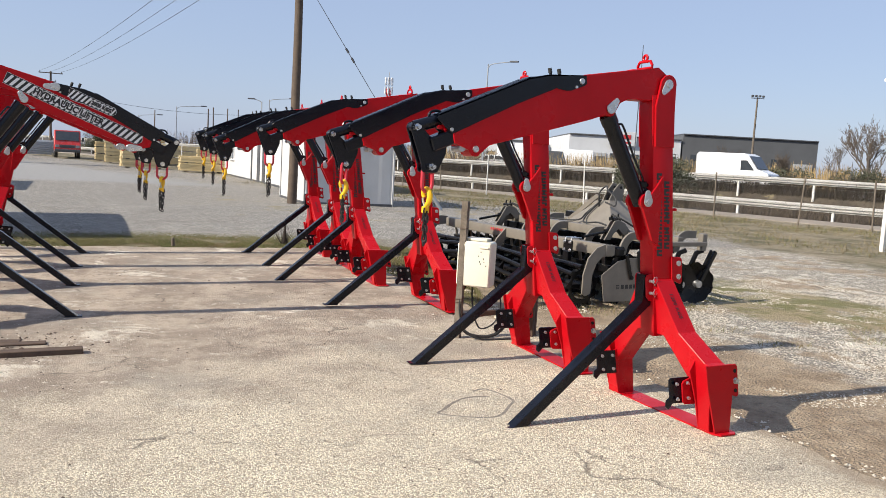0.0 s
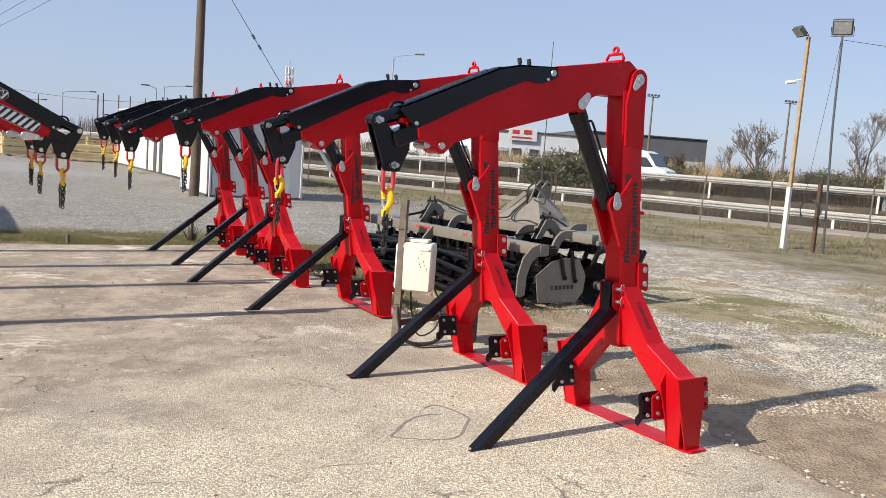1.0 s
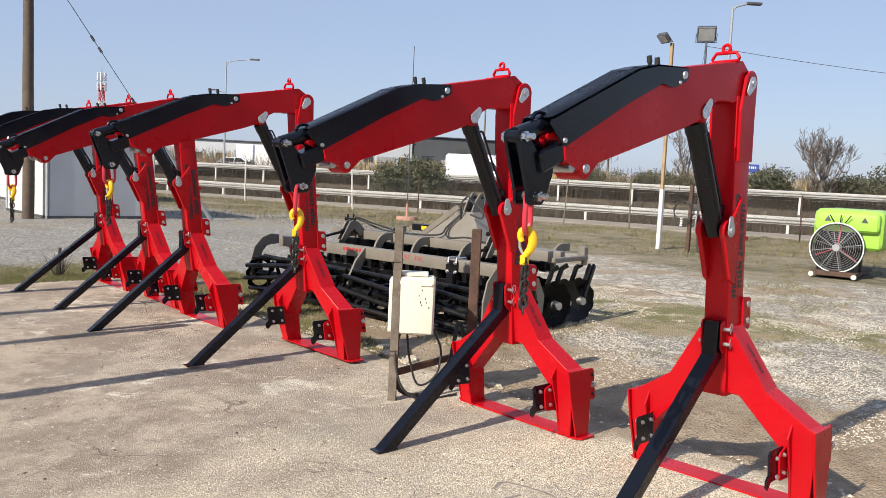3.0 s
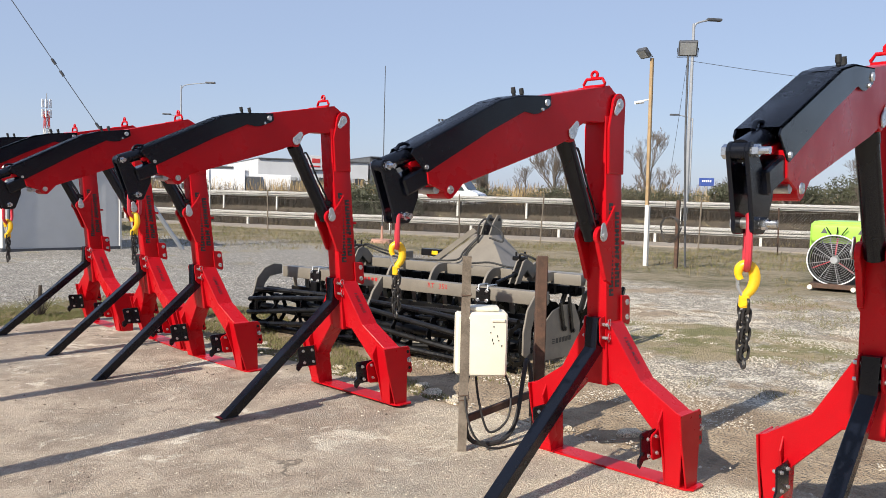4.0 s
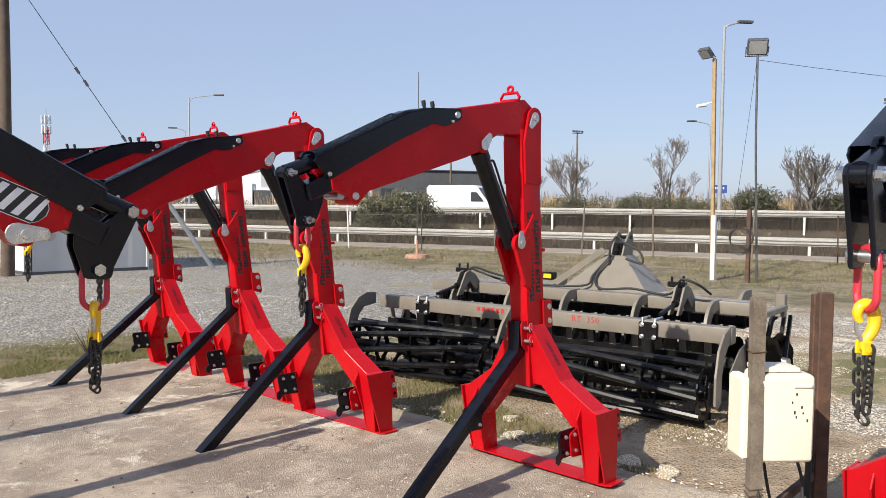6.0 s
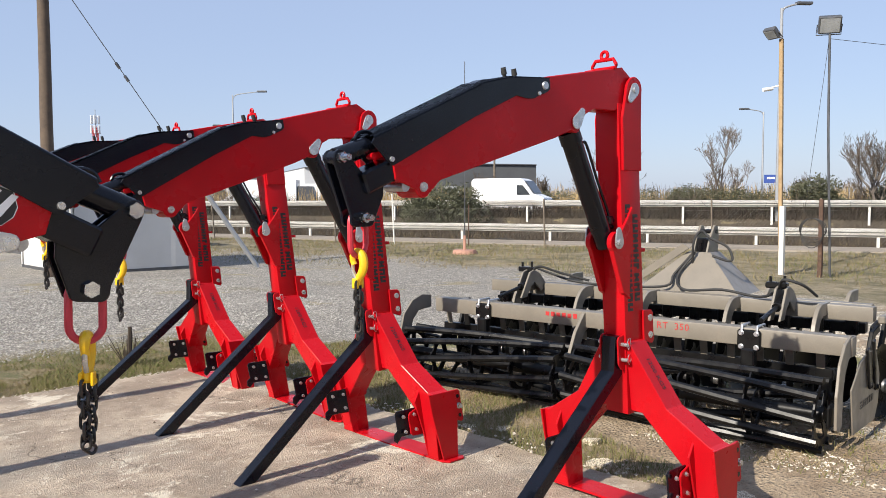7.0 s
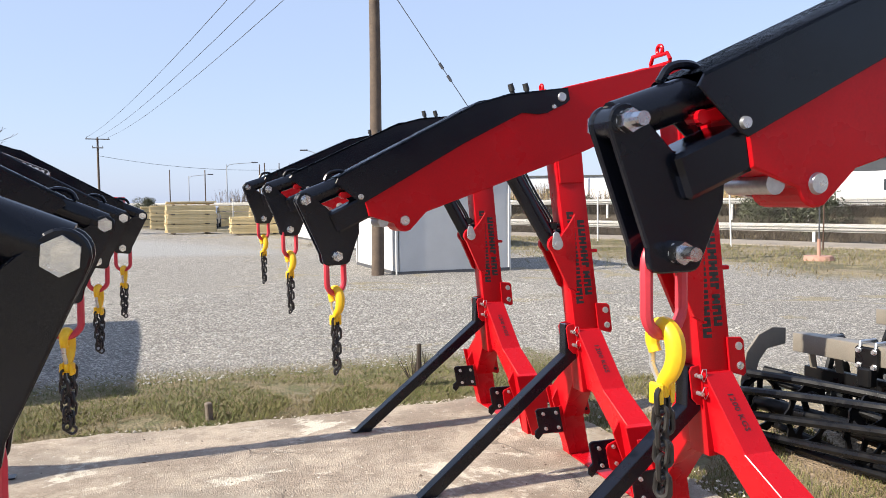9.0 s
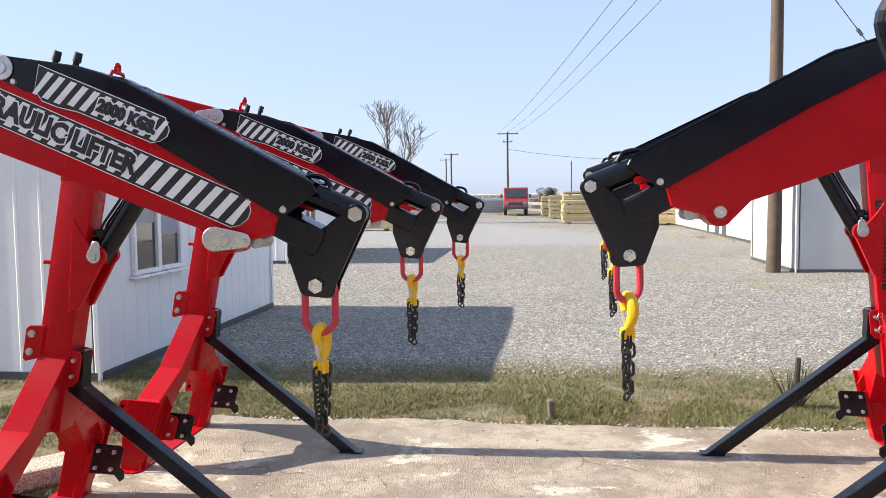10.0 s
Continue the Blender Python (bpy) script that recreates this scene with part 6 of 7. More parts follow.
def flood_mast(x, y, h, label):
    g = thing("floodlight_mast", label, "floodlight mast", pose(x, y, -0.2, 0, 0, -20))
    bm = bmesh.new()
    rod(bm, (0, 0, 0), (0, 0, h), 0.17, 0.09, n=8)
    part("column", bm, WOOD_GREY, g)
    bm = bmesh.new()
    box(bm, (0, 0, h - 0.1), (1.5, 0.10, 0.10))
    part("crossbar", bm, GREY_METAL, g)
    for k in (-0.62, -0.21, 0.21, 0.62):
        bm = bmesh.new()
        box(bm, (k, -0.1, h + 0.12), (0.26, 0.2, 0.22), 0.03)
        part("floodlight", bm, DARK_METAL, g)


flood_mast(69.5, 68.7, 10.7, "distant four-lamp floodlight mast")
flood_mast(80.1, 58.3, 10.8, "distant four-lamp floodlight mast")
flood_mast(65.2, 21.5, 9.9, "distant four-lamp floodlight mast")


def telecom():
    g = thing("telecom_tower", "distant red and white lattice telecom tower with panel antennas", "telecom tower", pose(71.5, 191.6, -0.2) @ Matrix.Diagonal((0.72, 0.72, 0.92, 1.0)))
    for z0 in range(0, 20, 4):
        bm = bmesh.new()
        w0, w1 = 0.95 - z0 * 0.018, 0.95 - (z0 + 4) * 0.018
        c0 = [(sx * w0, sy * w0, z0) for sx, sy in ((-1, -1), (1, -1), (1, 1), (-1, 1))]
        c1 = [(sx * w1, sy * w1, z0 + 4) for sx, sy in ((-1, -1), (1, -1), (1, 1), (-1, 1))]
        for i in range(4):
            rod(bm, c0[i], c1[i], 0.12, n=5)
            rod(bm, c0[i], c1[(i + 1) % 4], 0.07, n=4)
            rod(bm, c0[(i + 1) % 4], c1[i], 0.07, n=4)
            rod(bm, c1[i], c1[(i + 1) % 4], 0.07, n=4)
        part("lattice_section", bm, RAIL_WHITE if (z0 // 4) % 2 else TRUCK_RED, g)
    for k in range(6):
        a = 2 * math.pi * k / 6
        for z in (19.6, 22.0):
            bm = bmesh.new()
            box(bm, (1.25 * math.cos(a), 1.25 * math.sin(a), z), (0.45, 0.45, 2.0), 0.05)
            part("antenna_panel", bm, VAN_WHITE, g)
    bm = bmesh.new()
    rod(bm, (0, 0, 20), (0, 0, 24.5), 0.12, n=6)
    part("spike", bm, GREY_METAL, g)


telecom()
fm = thing("flag_pole", "thin bare steel pole in a reddish concrete foot", "pole", pose(18.45, 23.8, BASE))
bm = bmesh.new()
rod(bm, (0, 0, 0), (0, 0, 6.1), 0.022, 0.012, n=6)
part("pole", bm, DARK_METAL, fm)
bm = bmesh.new()
rod(bm, (0, 0, -0.05), (0, 0, 0.14), 0.42, 0.36, n=16)
rod(bm, (0, 0, 0.12), (0, 0, 0.6), 0.05, 0.04, n=8)
part("foot", bm, surface("faded_red_concrete", (0.42, 0.23, 0.17), (0.36, 0.2, 0.15), 0.9, scale=5), fm, "faded red concrete foot")

# ---- warehouses ----


def warehouse(name, label, a, b, depth, h, mat, bays, slope=0.0):
    """A hall whose long front runs from a to b."""
    a, b = Vector((*a, 0)), Vector((*b, 0))
    d = (b - a).normalized()
    g = thing(name, label, "warehouse", Matrix.Translation(a) @ Matrix.Rotation(math.atan2(d.y, d.x), 4, "Z"))
    L = (b - a).length
    bm = bmesh.new()
    prism(bm, [(0, -0.5), (L, -0.5), (L, h + slope * 0.2), (L * 0.9, h + slope), (0, h)], 0, depth, "y")
    part("hall", bm, mat, g)
    bm = bmesh.new()
    box(bm, (L / 2, depth / 2, h + 0.12), (L * 0.999, depth + 0.6, 0.25), 0.05)
    part("roof_edge", bm, FAR_GREY if mat is FAR_WHITE else DARK_METAL, g)
    for i in range(bays):
        x = L * (i + 0.5) / bays
        bm = bmesh.new()
        if i % 3 == 1:
            box(bm, (x, -0.05, 2.2), (3.6, 0.2, 4.6))
            part("gate", bm, CURTAIN, g)
        else:
            box(bm, (x, -0.05, h * 0.52), (1.8, 0.2, 1.2))
            part("window", bm, DARK_GLASS, g)


warehouse("warehouse", "large white warehouse beyond the main road", (84.0, 128.0), (103.0, 119.4), 40, 7.6, FAR_WHITE, 6)
warehouse("warehouse", "long white hall behind the parking ground", (62.0, 150.0), (84.0, 136.0), 30, 6.0, FAR_WHITE, 6)
warehouse("warehouse", "dark grey warehouse beyond the main road", (103.4, 119.4), (126.0, 108.6), 40, 8.7, FAR_GREY, 5)
bm = bmesh.new()
box(bm, (0, 0, 0), (5.5, 0.1, 2.6), 0.02)
sg = solo("roof_sign", bm, FAR_WHITE, "white sign board with red bars on the warehouse", "sign", m=pose(92.6, 123.6, 7.3, 0, 0, -24))
bm = bmesh.new()
for x, z, w, h in ((-1.4, 0.3, 1.3, 0.7), (0.9, 0.35, 1.5, 0.8), (-0.2, -0.7, 3.8, 0.3)):
    box(bm, (x, -0.08, z), (w, 0.06, h))
part("sign_bars", bm, TRUCK_RED, sg)
st = thing("road_sign", "small blue sign board on posts beyond the road", "sign", pose(85.9, 43.4, 0, 0, 0, -60))
bm = bmesh.new()
box(bm, (0, 0, 4.0), (1.6, 0.12, 0.9), 0.02)
part("board", bm, surface("blue_sign_paint", (0.03, 0.07, 0.28), (0.025, 0.06, 0.25), 0.5, bump=0.0), st, "blue board with a pale bar")
bm = bmesh.new()
for x in (-0.42, -0.22, 0.0, 0.2, 0.42):
    box(bm, (x, -0.07, 4.1), (0.14, 0.02, 0.22))
part("sign_bar", bm, VAN_WHITE, st)
bm = bmesh.new()
box(bm, (0, 0, 1.6), (0.2, 0.1, 3.8))
part("sign_post", bm, GREY_METAL, st)

# ---- vehicles ----


def wheel(g, x, y, r, w, name="wheel"):
    bm = bmesh.new()
    rod(bm, (x, y - w / 2, r), (x, y + w / 2, r), r, n=20)
    t = part(name, bm, RUBBER, g, "", True)
    bm = bmesh.new()
    rod(bm, (x, y - w / 2 - 0.01, r), (x, y + w / 2 + 0.01, r), r * 0.58, n=16)
    part("rim", bm, GREY_METAL, t, "", True)


def vehicle(name, label, m, body, half, mat, glass, wheels, wr, lamps=True, extra=None):
    """Outline of the side in (x, z), the front at +x; glass panes as outlines on the side; wheels by their x."""
    g = thing(name, label, name.replace("_", " "), m)
    bm = bmesh.new()
    prism(bm, body, -half, half, "y", 0.05)
    part("body", bm, mat, g)
    for o in glass:
        for s in (-1, 1):
            bm = bmesh.new()
            prism(bm, o, s * half, s * (half + 0.012), "y")
            part("side_window", bm, DARK_GLASS, g)
    for x in wheels:
        for s in (-1, 1):
            wheel(g, x, s * (half - 0.08), wr, 0.22)
    return g


car = [(-2.1, 0.3), (-2.15, 0.85), (-1.9, 0.95), (-1.3, 1.42), (0.3, 1.45), (1.05, 0.98), (1.95, 0.85), (2.1, 0.6), (2.05, 0.3)]
car_glass = [[(-1.45, 1.0), (-1.15, 1.35), (-0.35, 1.38), (-0.35, 1.0)], [(-0.28, 1.0), (-0.28, 1.38), (0.25, 1.38), (0.85, 1.0)]]
for x, y, a, mat, lab in ((38.3, 70.6, -40, VAN_WHITE, "white parked car beyond the main road"), (45.0, 76.0, -30, CAR_SILVER, "silver parked car beyond the main road"), (51.0, 80.0, -35, VAN_WHITE, "white parked car near the warehouse"), (5.6, 63.0, 80, CAR_SILVER, "silver parked car behind the lumber stacks")):
    vehicle("parked_car", lab, pose(x, y, 0.9 if x > 30 else 0.0, 0, 0, a), car, 0.86, mat, car_glass, (-1.3, 1.3), 0.31)
for x, y, a, lab in ((43.5, 72.8, -42, "white box lorry parked beyond the main road"), (57.0, 84.0, -35, "white box lorry parked beside the warehouse")):
    lorry = vehicle("box_lorry", lab, pose(x, y, 0.4, 0, 0, a), [(-3.6, 0.9), (-3.6, 3.3), (1.5, 3.3), (1.5, 0.9)], 1.2, VAN_WHITE, [], (-2.4, 2.6), 0.45)
    bm = bmesh.new()
    prism(bm, [(1.6, 0.5), (1.6, 2.7), (2.9, 2.7), (3.3, 1.6), (3.35, 0.5)], -1.1, 1.1, "y", 0.06)
    part("cab", bm, DARK_METAL, lorry)

van = vehicle("delivery_van", "white high-roof delivery van on the main road", pose(38.4, 39.1, 0.92, 0, 0, -70) @ Matrix.Scale(0.86, 4), [(-2.75, 0.35), (-2.8, 2.3), (-2.6, 2.5), (0.9, 2.5), (1.25, 2.35), (1.95, 1.4), (2.75, 1.1), (2.85, 0.8), (2.85, 0.35)], 0.98, VAN_WHITE, [[(0.75, 1.3), (0.75, 2.0), (1.2, 2.0), (1.75, 1.35), (1.75, 1.3)]], (-1.7, 1.8), 0.36)
bm = bmesh.new()
prism(bm, [(1.30, 2.30), (1.95, 1.43), (2.0, 1.46), (1.36, 2.32)], -0.85, 0.85, "y")
part("windscreen", bm, DARK_GLASS, van)
bm = bmesh.new()
box(bm, (2.84, 0, 0.55), (0.1, 1.9, 0.3), 0.03)
part("bumper", bm, DARK_METAL, van)
for y in (-0.75, 0.75):
    bm = bmesh.new()
    box(bm, (2.80, y, 0.92), (0.14, 0.34, 0.22), 0.03)
    part("headlight", bm, LAMP_GLASS, van)


def red_truck():
    g = thing("flatbed_truck", "small red flatbed truck parked on the lane", "truck", pose(-0.45, 72.9, 0.0, 0, 0, -88))
    bm = bmesh.new()
    prism(bm, [(1.2, 0.55), (1.2, 2.05), (1.35, 2.18), (2.35, 2.16), (2.72, 1.35), (2.85, 1.05), (2.88, 0.55)], -0.95, 0.95, "y", 0.05)
    cab = part("cab", bm, TRUCK_RED, g)
    bm = bmesh.new()
    prism(bm, [(2.42, 2.06), (2.735, 1.38), (2.76, 1.39), (2.45, 2.08)], -0.82, 0.82, "y")
    part("windscreen", bm, DARK_GLASS, cab)
    bm = bmesh.new()
    box(bm, (2.88, 0, 0.92), (0.05, 1.1, 0.22), 0.02)
    part("grille", bm, DARK_METAL, cab)
    bm = bmesh.new()
    box(bm, (2.93, 0, 0.58), (0.12, 1.85, 0.22), 0.03)
    part("bumper", bm, DARK_METAL, cab)
    for y in (-0.72, 0.72):
        bm = bmesh.new()
        box(bm, (2.89, y, 0.92), (0.05, 0.28, 0.2), 0.02)
        part("headlight", bm, LAMP_GLASS, cab)
        bm = bmesh.new()
        box(bm, (2.45, y * 1.55, 1.5), (0.08, 0.16, 0.3), 0.02)
        part("mirror", bm, DARK_METAL, cab)
    bm = bmesh.new()
    box(bm, (-0.9, 0, 0.78), (4.0, 2.0, 0.12), 0.02)
    part("load_bed", bm, DARK_METAL, g)
    bm = bmesh.new()
    box(bm, (1.05, 0, 1.25), (0.06, 1.9, 0.9), 0.02)
    part("headboard", bm, TRUCK_RED, g)
    for x in (-1.6, 2.0):
        for y in (-0.8, 0.8):
            wheel(g, x, y, 0.38, 0.24)


red_truck()

# ---- stacks of lumber ----


def lumber_stack(x, y, turn, w, d, layers, seed):
    g = thing("lumber_stack", "stack of fresh yellow lumber boards on bearers", "lumber stack", pose(x, y, BASE, 0, 0, turn), "lumber stacks in the yard")
    r = random.Random(seed)
    bm = bmesh.new()
    box(bm, (0, 0, 0), (w, 0.19, 0.085), 0.006)
    me = mesh_of("board", bm, LUMBER)
    z = 0.10
    for k in (-0.35, 0.35):
        bm = bmesh.new()
        box(bm, (k * w, 0, 0.04), (0.12, d, 0.10), 0.006)
        part("bearer", bm, WOOD_GREY, g)
    for i in range(layers):
        n = int(d / 0.2)
        for j in range(n):
            if i > layers - 3 and r.random() < 0.25:
                continue
            share("board", me, g, pose(r.uniform(-0.04, 0.04), -d / 2 + (j + 0.5) * d / n, z + 0.045, 0, 0, r.uniform(-0.5, 0.5)))
        z += 0.09
        if i % 5 == 4:
            for k in (-0.35, 0.35):
                bm = bmesh.new()
                box(bm, (k * w, 0, z + 0.03), (0.08, d, 0.06))
                part("bearer", bm, WOOD_GREY, g)
            z += 0.062


for i, (x, y, a, w, d, n) in enumerate(((4.0, 53.6, 4, 2.6, 1.2, 12), (4.3, 57.5, 2, 2.8, 1.2, 17), (7.2, 50.6, 0, 2.8, 1.2, 9), (3.4, 62.5, 0, 2.6, 1.2, 15), (2.9, 68.5, 3, 2.6, 1.2, 14), (9.0, 55.5, -4, 3.0, 1.2, 13), (11.5, 60.0, 0, 3.0, 1.2, 12), (8.2, 66.0, 0, 3.0, 1.2, 14), (-6.9, 46.2, 3, 2.6, 1.1, 8), (-7.3, 58.0, 0, 2.6, 1.1, 15), (-8.0, 70.0, 0, 3.0, 1.1, 16))):
    lumber_stack(x, y, a, w, d, n, i)
for i in range(5):
    bm = bmesh.new()
    for k in range(7):
        beam(bm, (-6.0, 76 + i * 6, 0.15 + k * 0.16), (-1.6, 76 + i * 6 + 0.2, 0.15 + k * 0.16), 1.2, 0.10, 0.01)
    solo("steel_stack", bm, GREY_METAL, "grey stack of steel sheets far along the lane", "steel stack", "steel stacks")

# ---- plants ----


def tree_mesh(seed, h, spread, levels=5, lean=0.0):
    """Bare tree: tapered limbs in one mesh, twigs in another."""
    r = random.Random(seed)
    limbs, twigs = bmesh.new(), bmesh.new()

    def grow(p, d, ln, rad, lev):
        pts, q = [p], p
        for i in range(3):
            d = (d + Vector((r.uniform(-1, 1), r.uniform(-1, 1), r.uniform(-0.3, 0.7))) * 0.16).normalized()
            q = q + d * ln / 3
            pts.append(q)
        bm = limbs if lev < 3 else twigs
        n = 6 if lev < 2 else 4 if lev < 3 else 3
        rows = []
        for i, s in enumerate(pts):
            rr = max(rad * (1 - 0.45 * i / 3), 0.0065)
            a = d.orthogonal().normalized()
            b = d.cross(a)
            rows.append([bm.verts.new(s + rr * (math.cos(2 * math.pi * j / n) * a + math.sin(2 * math.pi * j / n) * b)) for j in range(n)])
        for A, B in zip(rows, rows[1:]):
            for j in range(n):
                bm.faces.new((A[j], A[(j + 1) % n], B[(j + 1) % n], B[j]))
        if lev < levels:
            for k in range(5 if lev == 0 else 4 if lev == 1 else r.choice((2, 3, 4))):
                s = pts[r.choice((1, 2, 3, 3))]
                side = Vector((r.uniform(-1, 1), r.uniform(-1, 1), r.uniform(-0.1, 0.8)))
                grow(s, (d * 0.75 + side * spread).normalized(), ln * r.uniform(0.55, 0.8), rad * 0.56, lev + 1)
    for k in range(1):
        grow(Vector((0, 0, -0.2)), Vector((lean, 0, 1)).normalized(), h * 0.30, h * 0.018, 0)
    return mesh_of("trunk", limbs, BARK), mesh_of("crown", twigs, TWIG)


TREES = [tree_mesh(1, 5.4, 0.62, 6), tree_mesh(2, 5.0, 0.55, 6), tree_mesh(6, 5.8, 0.6, 6)]


def bare_tree(x, y, z, k, scale, turn, label="bare winter tree with fine twigs"):
    g = thing("bare_tree", label, "tree", pose(x, y, z, 0, 0, turn))
    g.scale = (scale, scale, scale)
    share("trunk", TREES[k][0], g, Matrix())
    share("crown", TREES[k][1], g, Matrix())


for x, y, z, k, s, a in ((50.4, 21.6, 0.2, 0, 1.35, 10), (51.1, 38.9, 0.2, 1, 1.5, 80), (54.6, 33.4, 0.2, 2, 1.35, 200), (53.3, 23.6, 0.0, 2, 0.95, 60), (51.8, 54.0, 0.3, 0, 0.95, 150), (55.0, 28.0, 0.0, 1, 0.9, 250), (60.0, 20.0, 0.0, 2, 1.0, 300), (48.0, 44.0, 0.3, 1, 0.85, 20), (57.0, 47.0, 0.0, 2, 0.9, 120), (47.0, 16.0, 0.3, 2, 0.95, 170), (49.5, 9.0, 0.3, 0, 1.0, 220), (-7.3, 55.3, -0.2, 2, 1.5, 30), (-9.2, 56.6, -0.2, 1, 0.95, 130), (-10.5, 66.0, -0.2, 0, 1.5, 140), (-13.0, 64.0, -0.2, 1, 1.5, 40)):
    bare_tree(x, y, z, k, s, a)


def quads(name, pts, ups, sides, mat):
    """Loose four-cornered leaves or blades as one mesh."""
    n = len(pts)
    P, U, S = np.asarray(pts), np.asarray(ups), np.asarray(sides)
    v = np.empty((n, 4, 3))
    v[:, 0], v[:, 1], v[:, 2], v[:, 3] = P - S, P + S, P + U + S * 0.35, P + U - S * 0.35
    me = bpy.data.meshes.new(name)
    me.from_pydata(v.reshape(-1, 3).tolist(), [], np.arange(4 * n).reshape(-1, 4).tolist())
    me.materials.append(mat)
    return me


def leaf_bush(seed, w, h, n, size):
    r = np.random.RandomState(seed)
    lobes = r.uniform(-1, 1, (9, 3)) * (w * 0.36, w * 0.36, h * 0.22) + (0, 0, h * 0.52)
    size_l = r.uniform(0.24, 0.46, 9) * h * 0.8
    k = r.randint(0, 9, n)
    d = r.normal(size=(n, 3))
    d /= np.linalg.norm(d, axis=1)[:, None]
    p = lobes[k] + d * (size_l[k] * r.uniform(0.55, 1.05, n))[:, None]
    p[:, 2] = np.maximum(p[:, 2], 0.03)
    u = r.normal(size=(n, 3)) * size
    s = r.normal(size=(n, 3)) * size * 0.45
    return quads("crown", p, u, s, LEAF)


BUSHES = [leaf_bush(i, 3.0, 2.2, 5200, 0.048) for i in range(3)]
bm = bmesh.new()
for a in range(7):
    rod(bm, (0, 0, -0.1), (0.7 * math.cos(a * 0.9), 0.7 * math.sin(a * 0.9), 1.3), 0.04, 0.012, n=5)
STEMS = mesh_of("trunk", bm, BARK)


def bush(x, y, z, k, s, turn, label="dense dark green evergreen shrub"):
    g = thing("shrub", label, "shrub", pose(x, y, z, 0, 0, turn))
    g.scale = (s, s, s * 0.95)
    share("trunk", STEMS, g, Matrix())
    share("crown", BUSHES[k], g, Matrix())


rnd = random.Random(21)
for s, r_, sc in ((38.5, 22.5, 1.3), (39.5, 24.6, 1.15), (57, 14, 1.1), (58, 10, 1.2), (60, 6, 1.3), (59, 2, 1.3), (61, -2, 1.4), (60, -7, 1.4), (57, 19, 0.9), (58, 25, 0.9), (57, 31, 0.8), (60, 36, 1.0), (57, -12, 1.3), (62, -17, 1.5), (58, 46, 0.9), (59, 52, 1.0), (57, 60, 0.9)):
    p = site(s, r_)
    bush(p.x, p.y, ramp(s, LIE) - 0.05, rnd.randrange(3), sc, rnd.uniform(0, 360))
for x, y, sc in ((53.5, 21.0, 1.6), (55.6, 18.6, 1.7), (51.7, 26.0, 1.4), (45.8, 42.2, 1.25), (47.6, 36.6, 1.2), (48.9, 33.9, 1.15), (49.9, 31.2, 1.2), (44.6, 46.0, 1.2)):
    bush(x, y, 0.35, rnd.randrange(3), sc, rnd.uniform(0, 360))
bush(2.2, 103.5, -0.1, 1, 0.95, 30, "dark round evergreen tree far along the lane")
bush(2.5, 104.5, 1.0, 2, 0.85, 130, "dark round evergreen tree far along the lane")


def blades(name, label, mat, n, where, h, w, seed, droop=0.35):
    """Grass or reed as one mesh: where(u, v, r) gives a place or None."""
    r = random.Random(seed)
    P, U, S = [], [], []
    tries = 0
    while len(P) < n and tries < n * 6:
        tries += 1
        p = where(r)
        if p is None:
            continue
        ln = h * r.uniform(0.45, 1.25)
        a = r.uniform(0, 6.283)
        dx, dy = r.gauss(0, droop), r.gauss(0, droop)
        P.append(tuple(p))
        U.append((dx * ln, dy * ln, ln))
        S.append((math.cos(a) * w * r.uniform(0.6, 1.3), math.sin(a) * w * r.uniform(0.6, 1.3), 0))
    ob = new(name, quads(name, P, U, S, mat))
    return tagged(ob, label, "grass", kind="stuff")


def lie(x, y):
    p = Vector((x, y, 0))
    s = p.dot(ACROSS)
    return ramp(s, LIE) + (0.03 * (noise.noise(p * 0.35) + 0.5 * noise.noise(p * 1.3)) if abs(s) < 64 else 0.0)


def clumpy(p, f, cut):
    return noise.noise(Vector((p[0] * f, p[1] * f, 3.3))) > cut


def verge(cut):
    def f(r):
        x, y = r.uniform(-4.5, 5.2), 13.30 + abs(r.gauss(0, 0.95))
        if y > 15.6 or not clumpy((x, y), 1.6, cut):
            return None
        return (x, y, lie(x, y) - 0.005)
    return f


def beside(cut):
    def f(r):
        x, y = r.uniform(4.05, 5.9), r.uniform(7.6, 13.6)
        if x > 4.2 + 0.35 * (y - 7.4) or not clumpy((x, y), 1.5, cut):
            return None
        return (x, y, lie(x, y) - 0.005)
    return f


def fence_side(cut, s0=19.5, s1=30.0):
    def f(r):
        s, t = r.uniform(s0, s1), r.uniform(-14, 36)
        p = site(s, t)
        if not clumpy(p, 0.5, cut) or r.random() > (s - s0 + 2.5) / 8:
            return None
        return (p.x, p.y, lie(p.x, p.y) - 0.01)
    return f


def flank(cut):
    def f(r):
        x, y = -1.22 - abs(r.gauss(0, 1.1)), r.uniform(9.0, 15.4)
        if x < -4.6 or not clumpy((x, y), 1.6, cut):
            return None
        return (x, y, lie(x, y) - 0.005)
    return f


def side_yard(r):
    x, y = r.uniform(5.0, 19.0), r.uniform(0.5, 9.5)
    if noise.noise(Vector((x * 0.3, y * 0.55, 9.1))) < 0.12 or not clumpy((x, y), 1.7, -0.05):
        return None
    return (x, y, lie(x, y) - 0.005)


